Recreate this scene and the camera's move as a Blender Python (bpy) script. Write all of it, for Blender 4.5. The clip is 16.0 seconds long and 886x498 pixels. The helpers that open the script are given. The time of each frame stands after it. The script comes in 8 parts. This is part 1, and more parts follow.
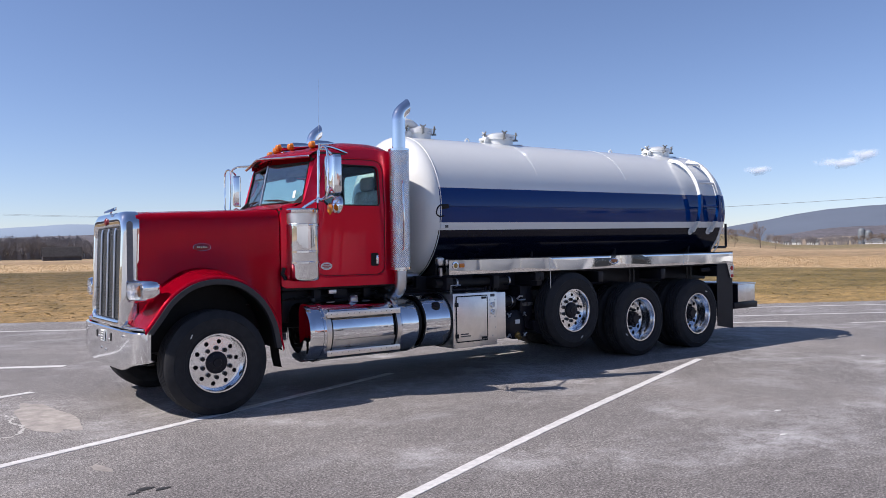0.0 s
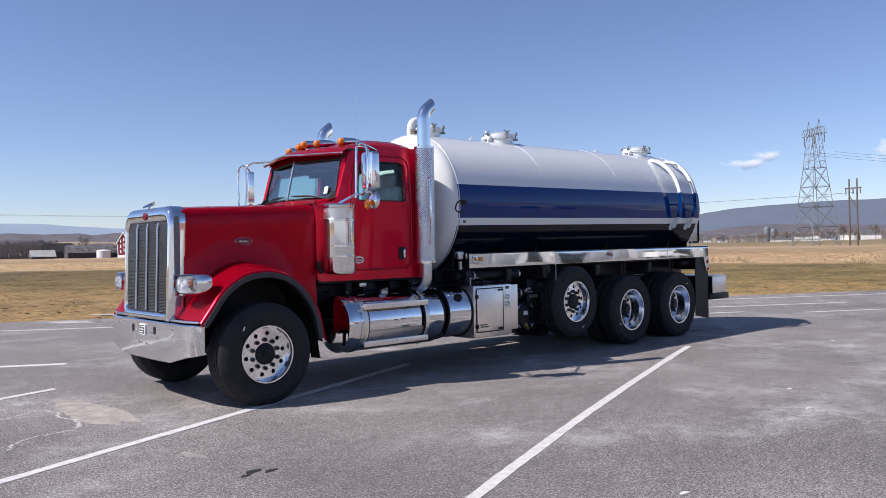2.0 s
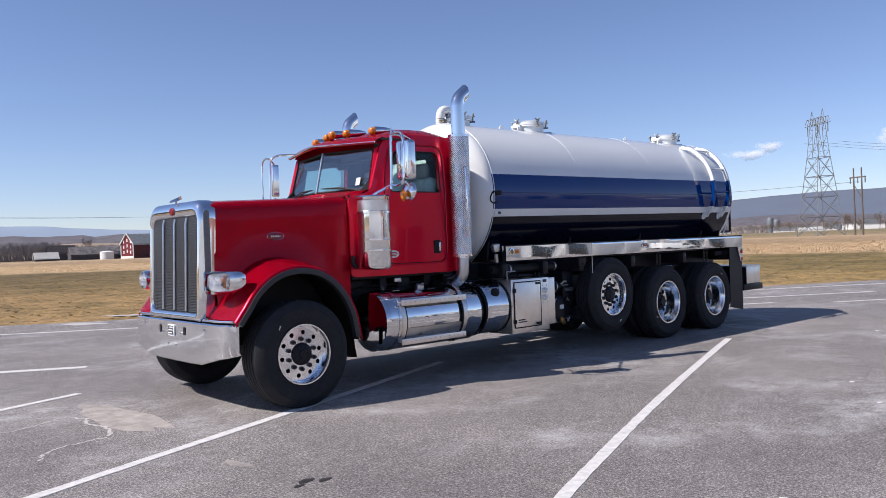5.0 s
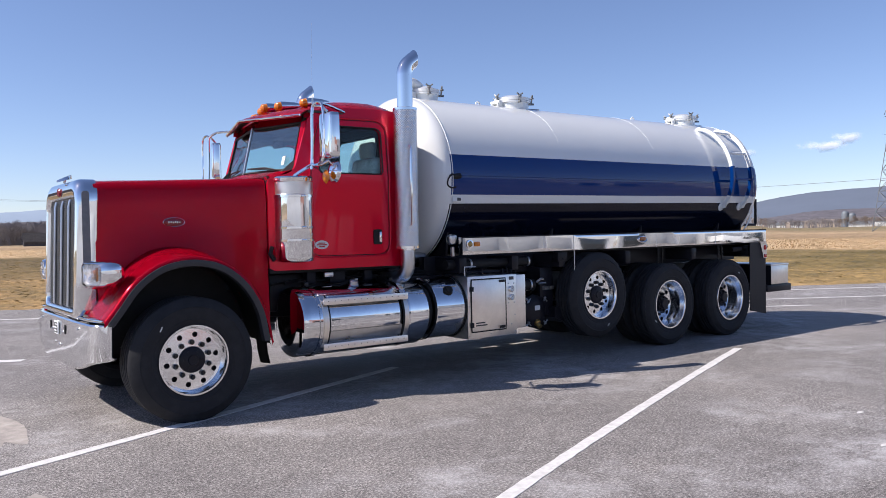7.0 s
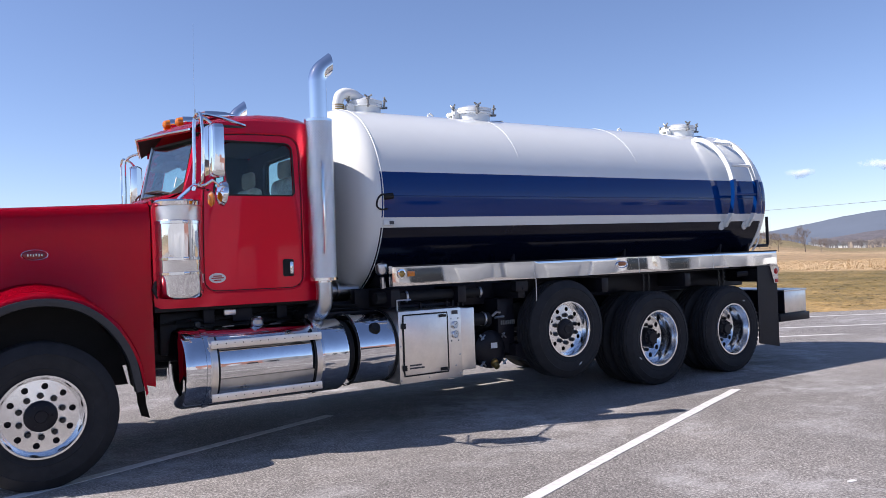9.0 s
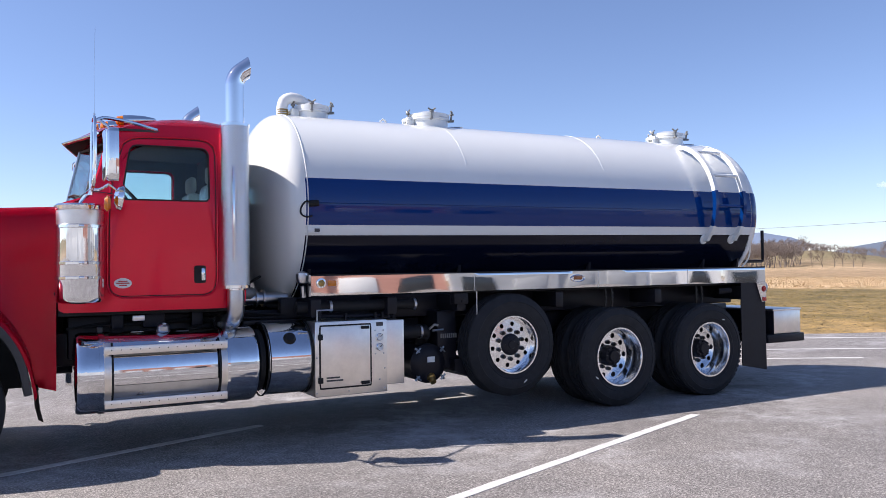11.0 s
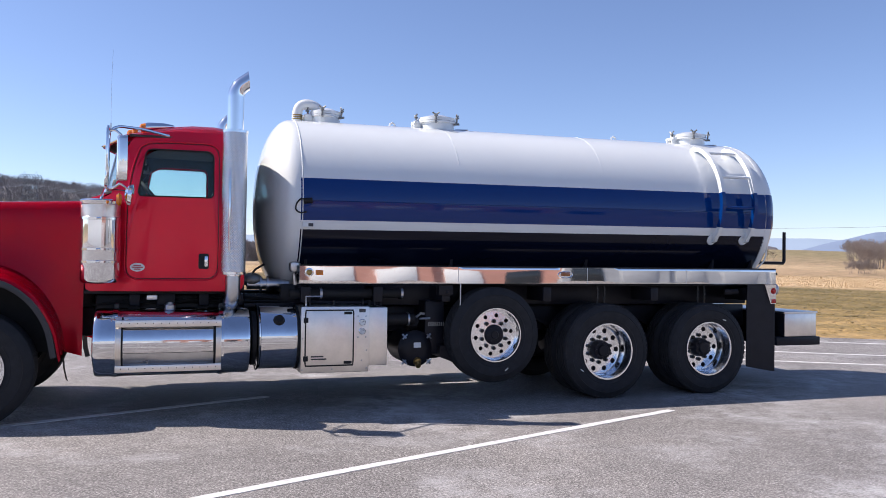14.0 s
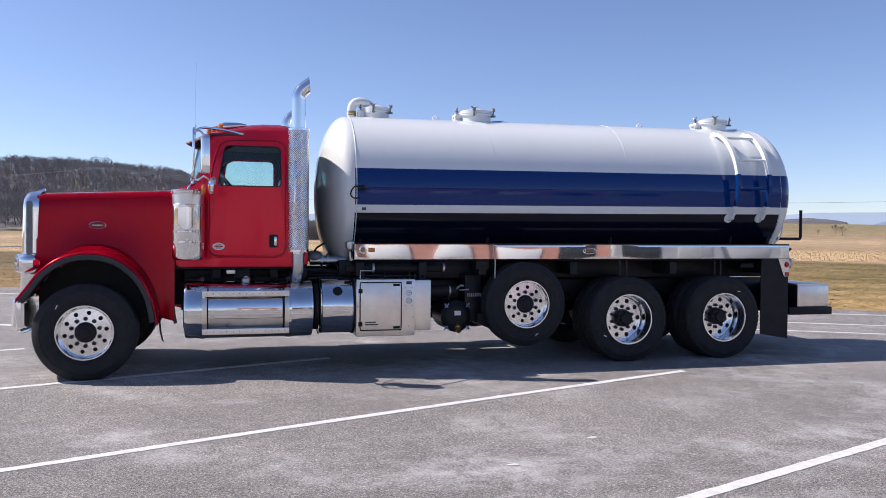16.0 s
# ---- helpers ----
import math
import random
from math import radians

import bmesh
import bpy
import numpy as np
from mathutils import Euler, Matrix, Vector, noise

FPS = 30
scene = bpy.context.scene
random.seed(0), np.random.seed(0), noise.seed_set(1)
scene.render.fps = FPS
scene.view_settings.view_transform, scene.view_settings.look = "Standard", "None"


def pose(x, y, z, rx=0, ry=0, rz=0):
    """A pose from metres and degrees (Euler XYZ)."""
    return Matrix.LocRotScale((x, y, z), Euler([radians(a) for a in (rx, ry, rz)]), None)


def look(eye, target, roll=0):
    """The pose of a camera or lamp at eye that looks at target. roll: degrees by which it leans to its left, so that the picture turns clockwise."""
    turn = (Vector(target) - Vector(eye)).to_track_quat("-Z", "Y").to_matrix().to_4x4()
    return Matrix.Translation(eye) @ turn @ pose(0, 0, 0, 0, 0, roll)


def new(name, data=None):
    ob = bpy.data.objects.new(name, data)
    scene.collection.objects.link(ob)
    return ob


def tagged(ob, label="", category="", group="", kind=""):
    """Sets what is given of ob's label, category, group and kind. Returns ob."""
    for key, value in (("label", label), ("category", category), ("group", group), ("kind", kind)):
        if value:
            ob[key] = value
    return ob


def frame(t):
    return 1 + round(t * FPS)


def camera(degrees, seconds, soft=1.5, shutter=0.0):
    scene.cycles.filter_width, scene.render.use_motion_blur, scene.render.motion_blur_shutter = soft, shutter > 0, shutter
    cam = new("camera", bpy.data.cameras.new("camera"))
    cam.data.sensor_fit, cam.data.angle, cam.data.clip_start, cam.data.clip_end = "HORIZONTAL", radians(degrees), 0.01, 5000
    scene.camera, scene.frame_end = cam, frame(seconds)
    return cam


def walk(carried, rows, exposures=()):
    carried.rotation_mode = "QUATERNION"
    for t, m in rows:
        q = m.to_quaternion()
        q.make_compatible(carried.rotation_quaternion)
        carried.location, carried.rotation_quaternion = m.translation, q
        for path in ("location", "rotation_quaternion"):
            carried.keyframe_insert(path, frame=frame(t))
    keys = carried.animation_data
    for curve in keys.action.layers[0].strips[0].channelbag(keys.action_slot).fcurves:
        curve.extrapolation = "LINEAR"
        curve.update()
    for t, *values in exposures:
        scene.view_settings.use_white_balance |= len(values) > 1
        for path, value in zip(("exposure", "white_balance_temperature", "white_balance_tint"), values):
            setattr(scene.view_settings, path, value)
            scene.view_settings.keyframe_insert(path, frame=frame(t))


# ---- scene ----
cam = camera(59.3, 16.0, 0.8)
PATH = [
    (0, (-2.758, -8.684, 1.594), (-1.572, -7.074, 1.597), -0.9),
    (0.5, (-3.104, -8.597, 1.566), (-1.863, -7.029, 1.568), -0.7),
    (1, (-3.414, -8.458, 1.586), (-2.12, -6.933, 1.589), -0.7),
    (1.5, (-3.699, -8.297, 1.576), (-2.375, -6.798, 1.578), -0.9),
    (2, (-3.946, -8.203, 1.56), (-2.604, -6.72, 1.556), -1.1),
    (2.5, (-4.215, -8.06, 1.566), (-2.864, -6.585, 1.555), -1.3),
    (3, (-4.368, -7.85, 1.564), (-3.008, -6.383, 1.551), -1.5),
    (3.5, (-4.444, -7.665, 1.565), (-3.073, -6.209, 1.556), -1.6),
    (4, (-4.389, -7.645, 1.559), (-3.017, -6.19, 1.554), -1.7),
    (4.2, (-4.341, -7.639, 1.54), (-2.97, -6.182, 1.539), -1.8),
    (6.3, (-2.868, -7.642, 1.528), (-1.619, -6.08, 1.489), -1.4),
    (6.5, (-2.656, -7.598, 1.538), (-1.418, -6.028, 1.501), -1.2),
    (7, (-2.243, -7.509, 1.514), (-1.029, -5.921, 1.476), -1.1),
    (7.5, (-1.803, -7.433, 1.544), (-0.613, -5.826, 1.52), -1.3),
    (8, (-1.37, -7.434, 1.531), (-0.203, -5.809, 1.528), -1.6),
    (8.5, (-0.994, -7.363, 1.499), (0.143, -5.718, 1.518), -1.9),
    (9, (-0.655, -7.301, 1.494), (0.453, -5.636, 1.529), -2.1),
    (9.5, (-0.326, -7.428, 1.477), (0.753, -5.745, 1.521), -2.0),
    (10, (-0.018, -7.552, 1.485), (1.031, -5.85, 1.539), -1.7),
    (10.2, (0.125, -7.582, 1.477), (1.157, -5.869, 1.529), -1.7),
    (12.3, (1.34, -8.126, 1.518), (2.135, -6.292, 1.6), 0.9),
    (12.5, (1.445, -8.171, 1.519), (2.217, -6.328, 1.599), 0.9),
    (13, (1.647, -8.407, 1.518), (2.37, -6.543, 1.584), 1.1),
    (13.5, (1.751, -8.688, 1.538), (2.437, -6.81, 1.586), 1.0),
    (14, (1.703, -8.939, 1.535), (2.352, -7.048, 1.566), 0.8),
    (14.5, (1.637, -9.244, 1.559), (2.24, -7.337, 1.571), 0.6),
    (15, (1.682, -9.578, 1.564), (2.246, -7.66, 1.56), 0.4),
    (15.5, (1.689, -9.847, 1.569), (2.217, -7.918, 1.554), 0.3),
    (16, (1.58, -10.101, 1.547), (2.087, -8.167, 1.519), 0.4),
]
walk(cam, [(t, look(eye, target, roll)) for t, eye, target, roll in PATH], [(0, 0.24, 6500, 15), (4, 0.22, 6500, 15), (7, 0.40, 6550, 15), (9, 0.54, 6550, 15), (10, 0.61, 6550, 15), (12.5, 0.65, 6600, 15), (14.5, 0.53, 6550, 15), (16, 0.42, 6550, 15)])

# ---- light ----
SUN_TO = Vector((-0.90, 0.375, 1.0)).normalized()
world = bpy.data.worlds.new("world")
scene.world = world
world.use_nodes = True
wn = world.node_tree.nodes
sky = wn.new("ShaderNodeTexSky")
sky.sky_type = "NISHITA"
sky.sun_disc = False
sky.sun_elevation = math.asin(SUN_TO.z)
sky.sun_rotation = math.atan2(SUN_TO.x, SUN_TO.y)
sky.altitude = 1600.0
sky.air_density = 1.0
sky.dust_density = 0.8
sky.ozone_density = 4.0
wn["Background"].inputs["Strength"].default_value = 0.112
hue = wn.new("ShaderNodeMix")
hue.data_type, hue.blend_type = "RGBA", "MULTIPLY"
hue.inputs[0].default_value = 1.0
hue.inputs[7].default_value = (1.03, 0.97, 1.01, 1)
world.node_tree.links.new(sky.outputs["Color"], hue.inputs[6])
world.node_tree.links.new(hue.outputs[2], wn["Background"].inputs["Color"])
sun_data = bpy.data.lights.new("sun", "SUN")
sun_data.energy = 4.9
sun_data.angle = radians(0.53)
sun_data.color = (1.0, 0.95, 0.88)
sun = new("sun", sun_data)
sun.matrix_world = look(SUN_TO * 60, (0, 0, 0))


# ---- materials ----
def mat(name, base, rough=0.5, metal=0.0, coat=0.0, var=0.0, scale=4.0, bump=0.0, bscale=60.0, rvar=0.0, spec=0.5):
    """A Principled material whose colour and roughness vary at two scales, with fine relief."""
    m = bpy.data.materials.new(name)
    m.use_nodes = True
    nt = m.node_tree
    b = nt.nodes["Principled BSDF"]
    b.inputs["Base Color"].default_value = (*base, 1)
    b.inputs["Roughness"].default_value = rough
    b.inputs["Metallic"].default_value = metal
    b.inputs["Coat Weight"].default_value = coat
    b.inputs["Coat Roughness"].default_value = 0.03
    b.inputs["Specular IOR Level"].default_value = spec
    tc = nt.nodes.new("ShaderNodeTexCoord")
    if var > 0 or rvar > 0:
        n1 = nt.nodes.new("ShaderNodeTexNoise")
        n1.inputs["Scale"].default_value = scale
        n1.inputs["Detail"].default_value = 8
        n1.inputs["Roughness"].default_value = 0.65
        nt.links.new(tc.outputs["Object"], n1.inputs["Vector"])
        if var > 0:
            r = nt.nodes.new("ShaderNodeValToRGB")
            r.color_ramp.elements[0].position, r.color_ramp.elements[1].position = 0.28, 0.72
            r.color_ramp.elements[0].color = (*[max(0, c * (1 - var)) for c in base], 1)
            r.color_ramp.elements[1].color = (*[min(1, c * (1 + var)) for c in base], 1)
            nt.links.new(n1.outputs["Fac"], r.inputs["Fac"])
            nt.links.new(r.outputs["Color"], b.inputs["Base Color"])
        if rvar > 0:
            mr = nt.nodes.new("ShaderNodeMapRange")
            mr.inputs["To Min"].default_value = max(0.0, rough - rvar)
            mr.inputs["To Max"].default_value = min(1.0, rough + rvar)
            nt.links.new(n1.outputs["Fac"], mr.inputs["Value"])
            nt.links.new(mr.outputs["Result"], b.inputs["Roughness"])
    if bump > 0:
        n2 = nt.nodes.new("ShaderNodeTexNoise")
        n2.inputs["Scale"].default_value = bscale
        n2.inputs["Detail"].default_value = 4
        nt.links.new(tc.outputs["Object"], n2.inputs["Vector"])
        bp = nt.nodes.new("ShaderNodeBump")
        bp.inputs["Strength"].default_value = bump
        bp.inputs["Distance"].default_value = 0.01
        nt.links.new(n2.outputs["Fac"], bp.inputs["Height"])
        nt.links.new(bp.outputs["Normal"], b.inputs["Normal"])
    return m


RED = mat("red_paint", (0.66, 0.0035, 0.030), 0.16, 0.38, 0.45, 0.05, 1.2, 0.09, 1.7, 0.0, 0.12)
CHROME = mat("chrome", (0.82, 0.83, 0.84), 0.035, 1.0, 0, 0.03, 2.0, 0.015, 6.0, 0.01)
ALU = mat("polished_aluminium", (0.74, 0.75, 0.77), 0.055, 1.0, 0, 0.08, 6.0, 0.02, 14.0, 0.03)
STAINLESS = mat("stainless_skirt", (0.84, 0.83, 0.82), 0.03, 1.0, 0, 0.04, 3.0, 0.03, 2.5, 0.015)
WHEELALU = mat("polished_wheel_alloy", (0.88, 0.89, 0.90), 0.17, 1.0, 0, 0.06, 9.0, 0.03, 20.0, 0.06)
BRUSHED = mat("brushed_aluminium", (0.84, 0.79, 0.73), 0.33, 1.0, 0, 0.08, 9.0, 0.05, 60.0, 0.08)
GREYMETAL = mat("exhaust_steel", (0.55, 0.56, 0.58), 0.30, 1.0, 0, 0.12, 7.0, 0.04, 30.0, 0.08)
RUBBER = mat("tyre_rubber", (0.021, 0.0215, 0.024), 0.75, 0, 0, 0.35, 9.0, 0.25, 70.0, 0.12, 0.3)
BLACKPAINT = mat("black_paint", (0.012, 0.012, 0.017), 0.40, 0, 0.0, 0.3, 6.0, 0.05, 40.0, 0.1, 0.25)
BUMPERCHROME = mat("bumper_chrome", (0.84, 0.85, 0.86), 0.075, 1.0, 0, 0.05, 3.0, 0.02, 8.0, 0.03)
BLACKMATT = mat("black_plastic", (0.013, 0.013, 0.014), 0.6, 0, 0, 0.3, 8.0, 0.1, 60.0, 0.0, 0.3)
TRIM = mat("fender_flare_rubber", (0.028, 0.030, 0.036), 0.42, 0, 0, 0.2, 8.0, 0.08, 50.0)
WHITE = mat("white_tank_paint", (0.745, 0.765, 0.755), 0.35, 0, 1.0, 0.02, 1.5, 0.012, 2.0, 0.0, 0.2)
BLUE = mat("blue_tank_paint", (0.0008, 0.030, 0.155), 0.045, 0, 0.0, 0.05, 1.5, 0.010, 2.0, 0.0, 0.40)
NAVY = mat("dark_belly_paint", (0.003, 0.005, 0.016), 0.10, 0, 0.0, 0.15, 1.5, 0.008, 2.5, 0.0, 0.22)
AMBER = mat("amber_lens", (0.62, 0.17, 0.004), 0.18, 0, 0.6, 0.15, 30.0)
DULLAMBER = mat("dull_amber_lens", (0.30, 0.09, 0.02), 0.2, 0, 0.6, 0.15, 30.0)
BADGE = mat("dark_red_enamel", (0.22, 0.006, 0.012), 0.25, 0, 0.5)
REDLENS = mat("red_lens", (0.45, 0.015, 0.01), 0.2, 0, 0.6, 0.15, 30.0)
CREAM = mat("cabin_trim", (0.42, 0.43, 0.43), 0.8, 0, 0, 0.2, 5.0, 0.1, 40.0)
SEATCOVER = mat("plastic_seat_cover", (0.60, 0.65, 0.65), 0.25, 0, 0, 0.35, 9.0, 0.5, 8.0)
PAPER = mat("paper_white", (0.75, 0.77, 0.76), 0.7, 0, 0, 0.05, 8.0)
INK = mat("printed_dark", (0.06, 0.06, 0.065), 0.6)
BRASS = mat("brass", (0.42, 0.28, 0.10), 0.38, 1.0, 0, 0.2, 20.0)
MESHGREY = mat("grille_mesh", (0.17, 0.175, 0.185), 0.4, 0.8, 0, 0.15, 30.0)


def glass_mat(name, tint, clear):
    """A thin pane: clear glass with a coated surface."""
    m = bpy.data.materials.new(name)
    m.use_nodes = True
    nt = m.node_tree
    out = nt.nodes["Material Output"]
    nt.nodes.remove(nt.nodes["Principled BSDF"])
    tr = nt.nodes.new("ShaderNodeBsdfTransparent")
    tr.inputs["Color"].default_value = (*tint, 1)
    gl = nt.nodes.new("ShaderNodeBsdfGlossy")
    gl.inputs["Roughness"].default_value = 0.02
    lw = nt.nodes.new("ShaderNodeLayerWeight")
    lw.inputs["Blend"].default_value = 0.5
    pw = nt.nodes.new("ShaderNodeMath")
    pw.operation = "POWER"
    pw.inputs[1].default_value = 4.0
    nt.links.new(lw.outputs["Facing"], pw.inputs[0])
    fr = nt.nodes.new("ShaderNodeMapRange")
    fr.inputs["To Min"].default_value, fr.inputs["To Max"].default_value = clear, 0.6
    nt.links.new(pw.outputs["Value"], fr.inputs["Value"])
    mx = nt.nodes.new("ShaderNodeMixShader")
    nt.links.new(fr.outputs["Result"], mx.inputs["Fac"])
    nt.links.new(tr.outputs["BSDF"], mx.inputs[1])
    nt.links.new(gl.outputs["BSDF"], mx.inputs[2])
    nt.links.new(mx.outputs["Shader"], out.inputs["Surface"])
    return m


GLASS = glass_mat("cab_glass", (0.86, 0.95, 0.935), 0.03)
SCREEN = glass_mat("windscreen_glass", (0.82, 0.93, 0.925), 0.15)
LENS = glass_mat("headlight_lens", (0.95, 0.96, 0.98), 0.05)


def dotted(name, base, hole, size):
    """A perforated sheet: dark round holes in rows, in polished metal."""
    m = mat(name, base, 0.2, 1.0, 0, 0.1, 12.0)
    nt = m.node_tree
    b = nt.nodes["Principled BSDF"]
    uv = nt.nodes.new("ShaderNodeUVMap")
    vo = nt.nodes.new("ShaderNodeTexVoronoi")
    vo.inputs["Scale"].default_value = size
    vo.inputs["Randomness"].default_value = 0.0
    mp = nt.nodes.new("ShaderNodeMapping")
    mp.inputs["Rotation"].default_value = (0, 0, radians(45))
    nt.links.new(uv.outputs["UV"], mp.inputs["Vector"])
    nt.links.new(mp.outputs["Vector"], vo.inputs["Vector"])
    cr = nt.nodes.new("ShaderNodeValToRGB")
    cr.color_ramp.elements[0].position, cr.color_ramp.elements[1].position = 0.18, 0.30
    cr.color_ramp.elements[0].color, cr.color_ramp.elements[1].color = (*hole, 1), (*base, 1)
    nt.links.new(vo.outputs["Distance"], cr.inputs["Fac"])
    nt.links.new(cr.outputs["Color"], b.inputs["Base Color"])
    bp = nt.nodes.new("ShaderNodeBump")
    bp.inputs["Strength"].default_value = 0.5
    bp.inputs["Distance"].default_value = 0.01
    nt.links.new(vo.outputs["Distance"], bp.inputs["Height"])
    nt.links.new(bp.outputs["Normal"], b.inputs["Normal"])
    return m


GUARD = dotted("perforated_guard", (0.80, 0.81, 0.82), (0.20, 0.20, 0.21), 58.0)


def node(nt, kind, **values):
    n = nt.nodes.new(kind)
    for key, value in values.items():
        n.inputs[key].default_value = value
    return n


def ramp(nt, fac, stops):
    r = nt.nodes.new("ShaderNodeValToRGB")
    while len(r.color_ramp.elements) < len(stops):
        r.color_ramp.elements.new(0.5)
    for e, (p, c) in zip(r.color_ramp.elements, stops):
        e.position, e.color = p, (*c, 1)
    nt.links.new(fac, r.inputs["Fac"])
    return r.outputs["Color"]


def noise_of(nt, scale, detail=6.0, rough=0.6, stretch=(1, 1, 1)):
    tc = nt.nodes.new("ShaderNodeTexCoord")
    mp = nt.nodes.new("ShaderNodeMapping")
    mp.inputs["Scale"].default_value = stretch
    n = node(nt, "ShaderNodeTexNoise", Scale=scale, Detail=detail, Roughness=rough)
    nt.links.new(tc.outputs["Object"], mp.inputs["Vector"])
    nt.links.new(mp.outputs["Vector"], n.inputs["Vector"])
    return n.outputs["Fac"]


def mix(nt, a, b, fac, kind="MIX"):
    m = nt.nodes.new("ShaderNodeMix")
    m.data_type, m.blend_type = "RGBA", kind
    if isinstance(fac, float):
        m.inputs[0].default_value = fac
    else:
        nt.links.new(fac, m.inputs[0])
    for socket, v in ((m.inputs[6], a), (m.inputs[7], b)):
        if isinstance(v, tuple):
            socket.default_value = (*v, 1)
        else:
            nt.links.new(v, socket)
    return m.outputs[2]


def asphalt_mat():
    """Weathered asphalt: fine grit, broad worn patches, and crusts of dried salt."""
    m = mat("asphalt", (0.1, 0.1, 0.1), 0.85)
    nt = m.node_tree
    b = nt.nodes["Principled BSDF"]
    grain = ramp(nt, noise_of(nt, 52.0, 6.0, 0.9), [(0.38, (0.034, 0.031, 0.030)), (0.50, (0.165, 0.153, 0.146)), (0.63, (0.54, 0.51, 0.488))])
    grit = ramp(nt, noise_of(nt, 9.0, 6.0, 0.75), [(0.34, (0.80, 0.79, 0.79)), (0.66, (1.28, 1.27, 1.26))])
    broad = ramp(nt, noise_of(nt, 0.30, 9.0, 0.66), [(0.33, (0.68, 0.67, 0.68)), (0.52, (0.95, 0.95, 0.95)), (0.72, (1.26, 1.24, 1.22))])
    c = mix(nt, mix(nt, grain, grit, 1.0, "MULTIPLY"), broad, 1.0, "MULTIPLY")
    # crusts lie in drifts, broken up by a finer pattern
    drift = ramp(nt, noise_of(nt, 0.34, 8.0, 0.66, (1.0, 1.5, 1.0)), [(0.49, (0.0, 0.0, 0.0)), (0.66, (1.0, 1.0, 1.0))])
    crust = ramp(nt, noise_of(nt, 2.4, 12.0, 0.82), [(0.44, (0.04, 0.04, 0.04)), (0.60, (0.78, 0.78, 0.78))])
    salt = mix(nt, drift, crust, 1.0, "MULTIPLY")
    sep = nt.nodes.new("ShaderNodeSeparateColor")
    nt.links.new(salt, sep.inputs["Color"])
    c = mix(nt, c, (0.50, 0.49, 0.495), sep.outputs["Red"])
    nt.links.new(c, b.inputs["Base Color"])
    bp = node(nt, "ShaderNodeBump", Strength=0.35, Distance=0.006)
    nt.links.new(noise_of(nt, 120.0, 2.0, 0.7), bp.inputs["Height"])
    nt.links.new(bp.outputs["Normal"], b.inputs["Normal"])
    return m


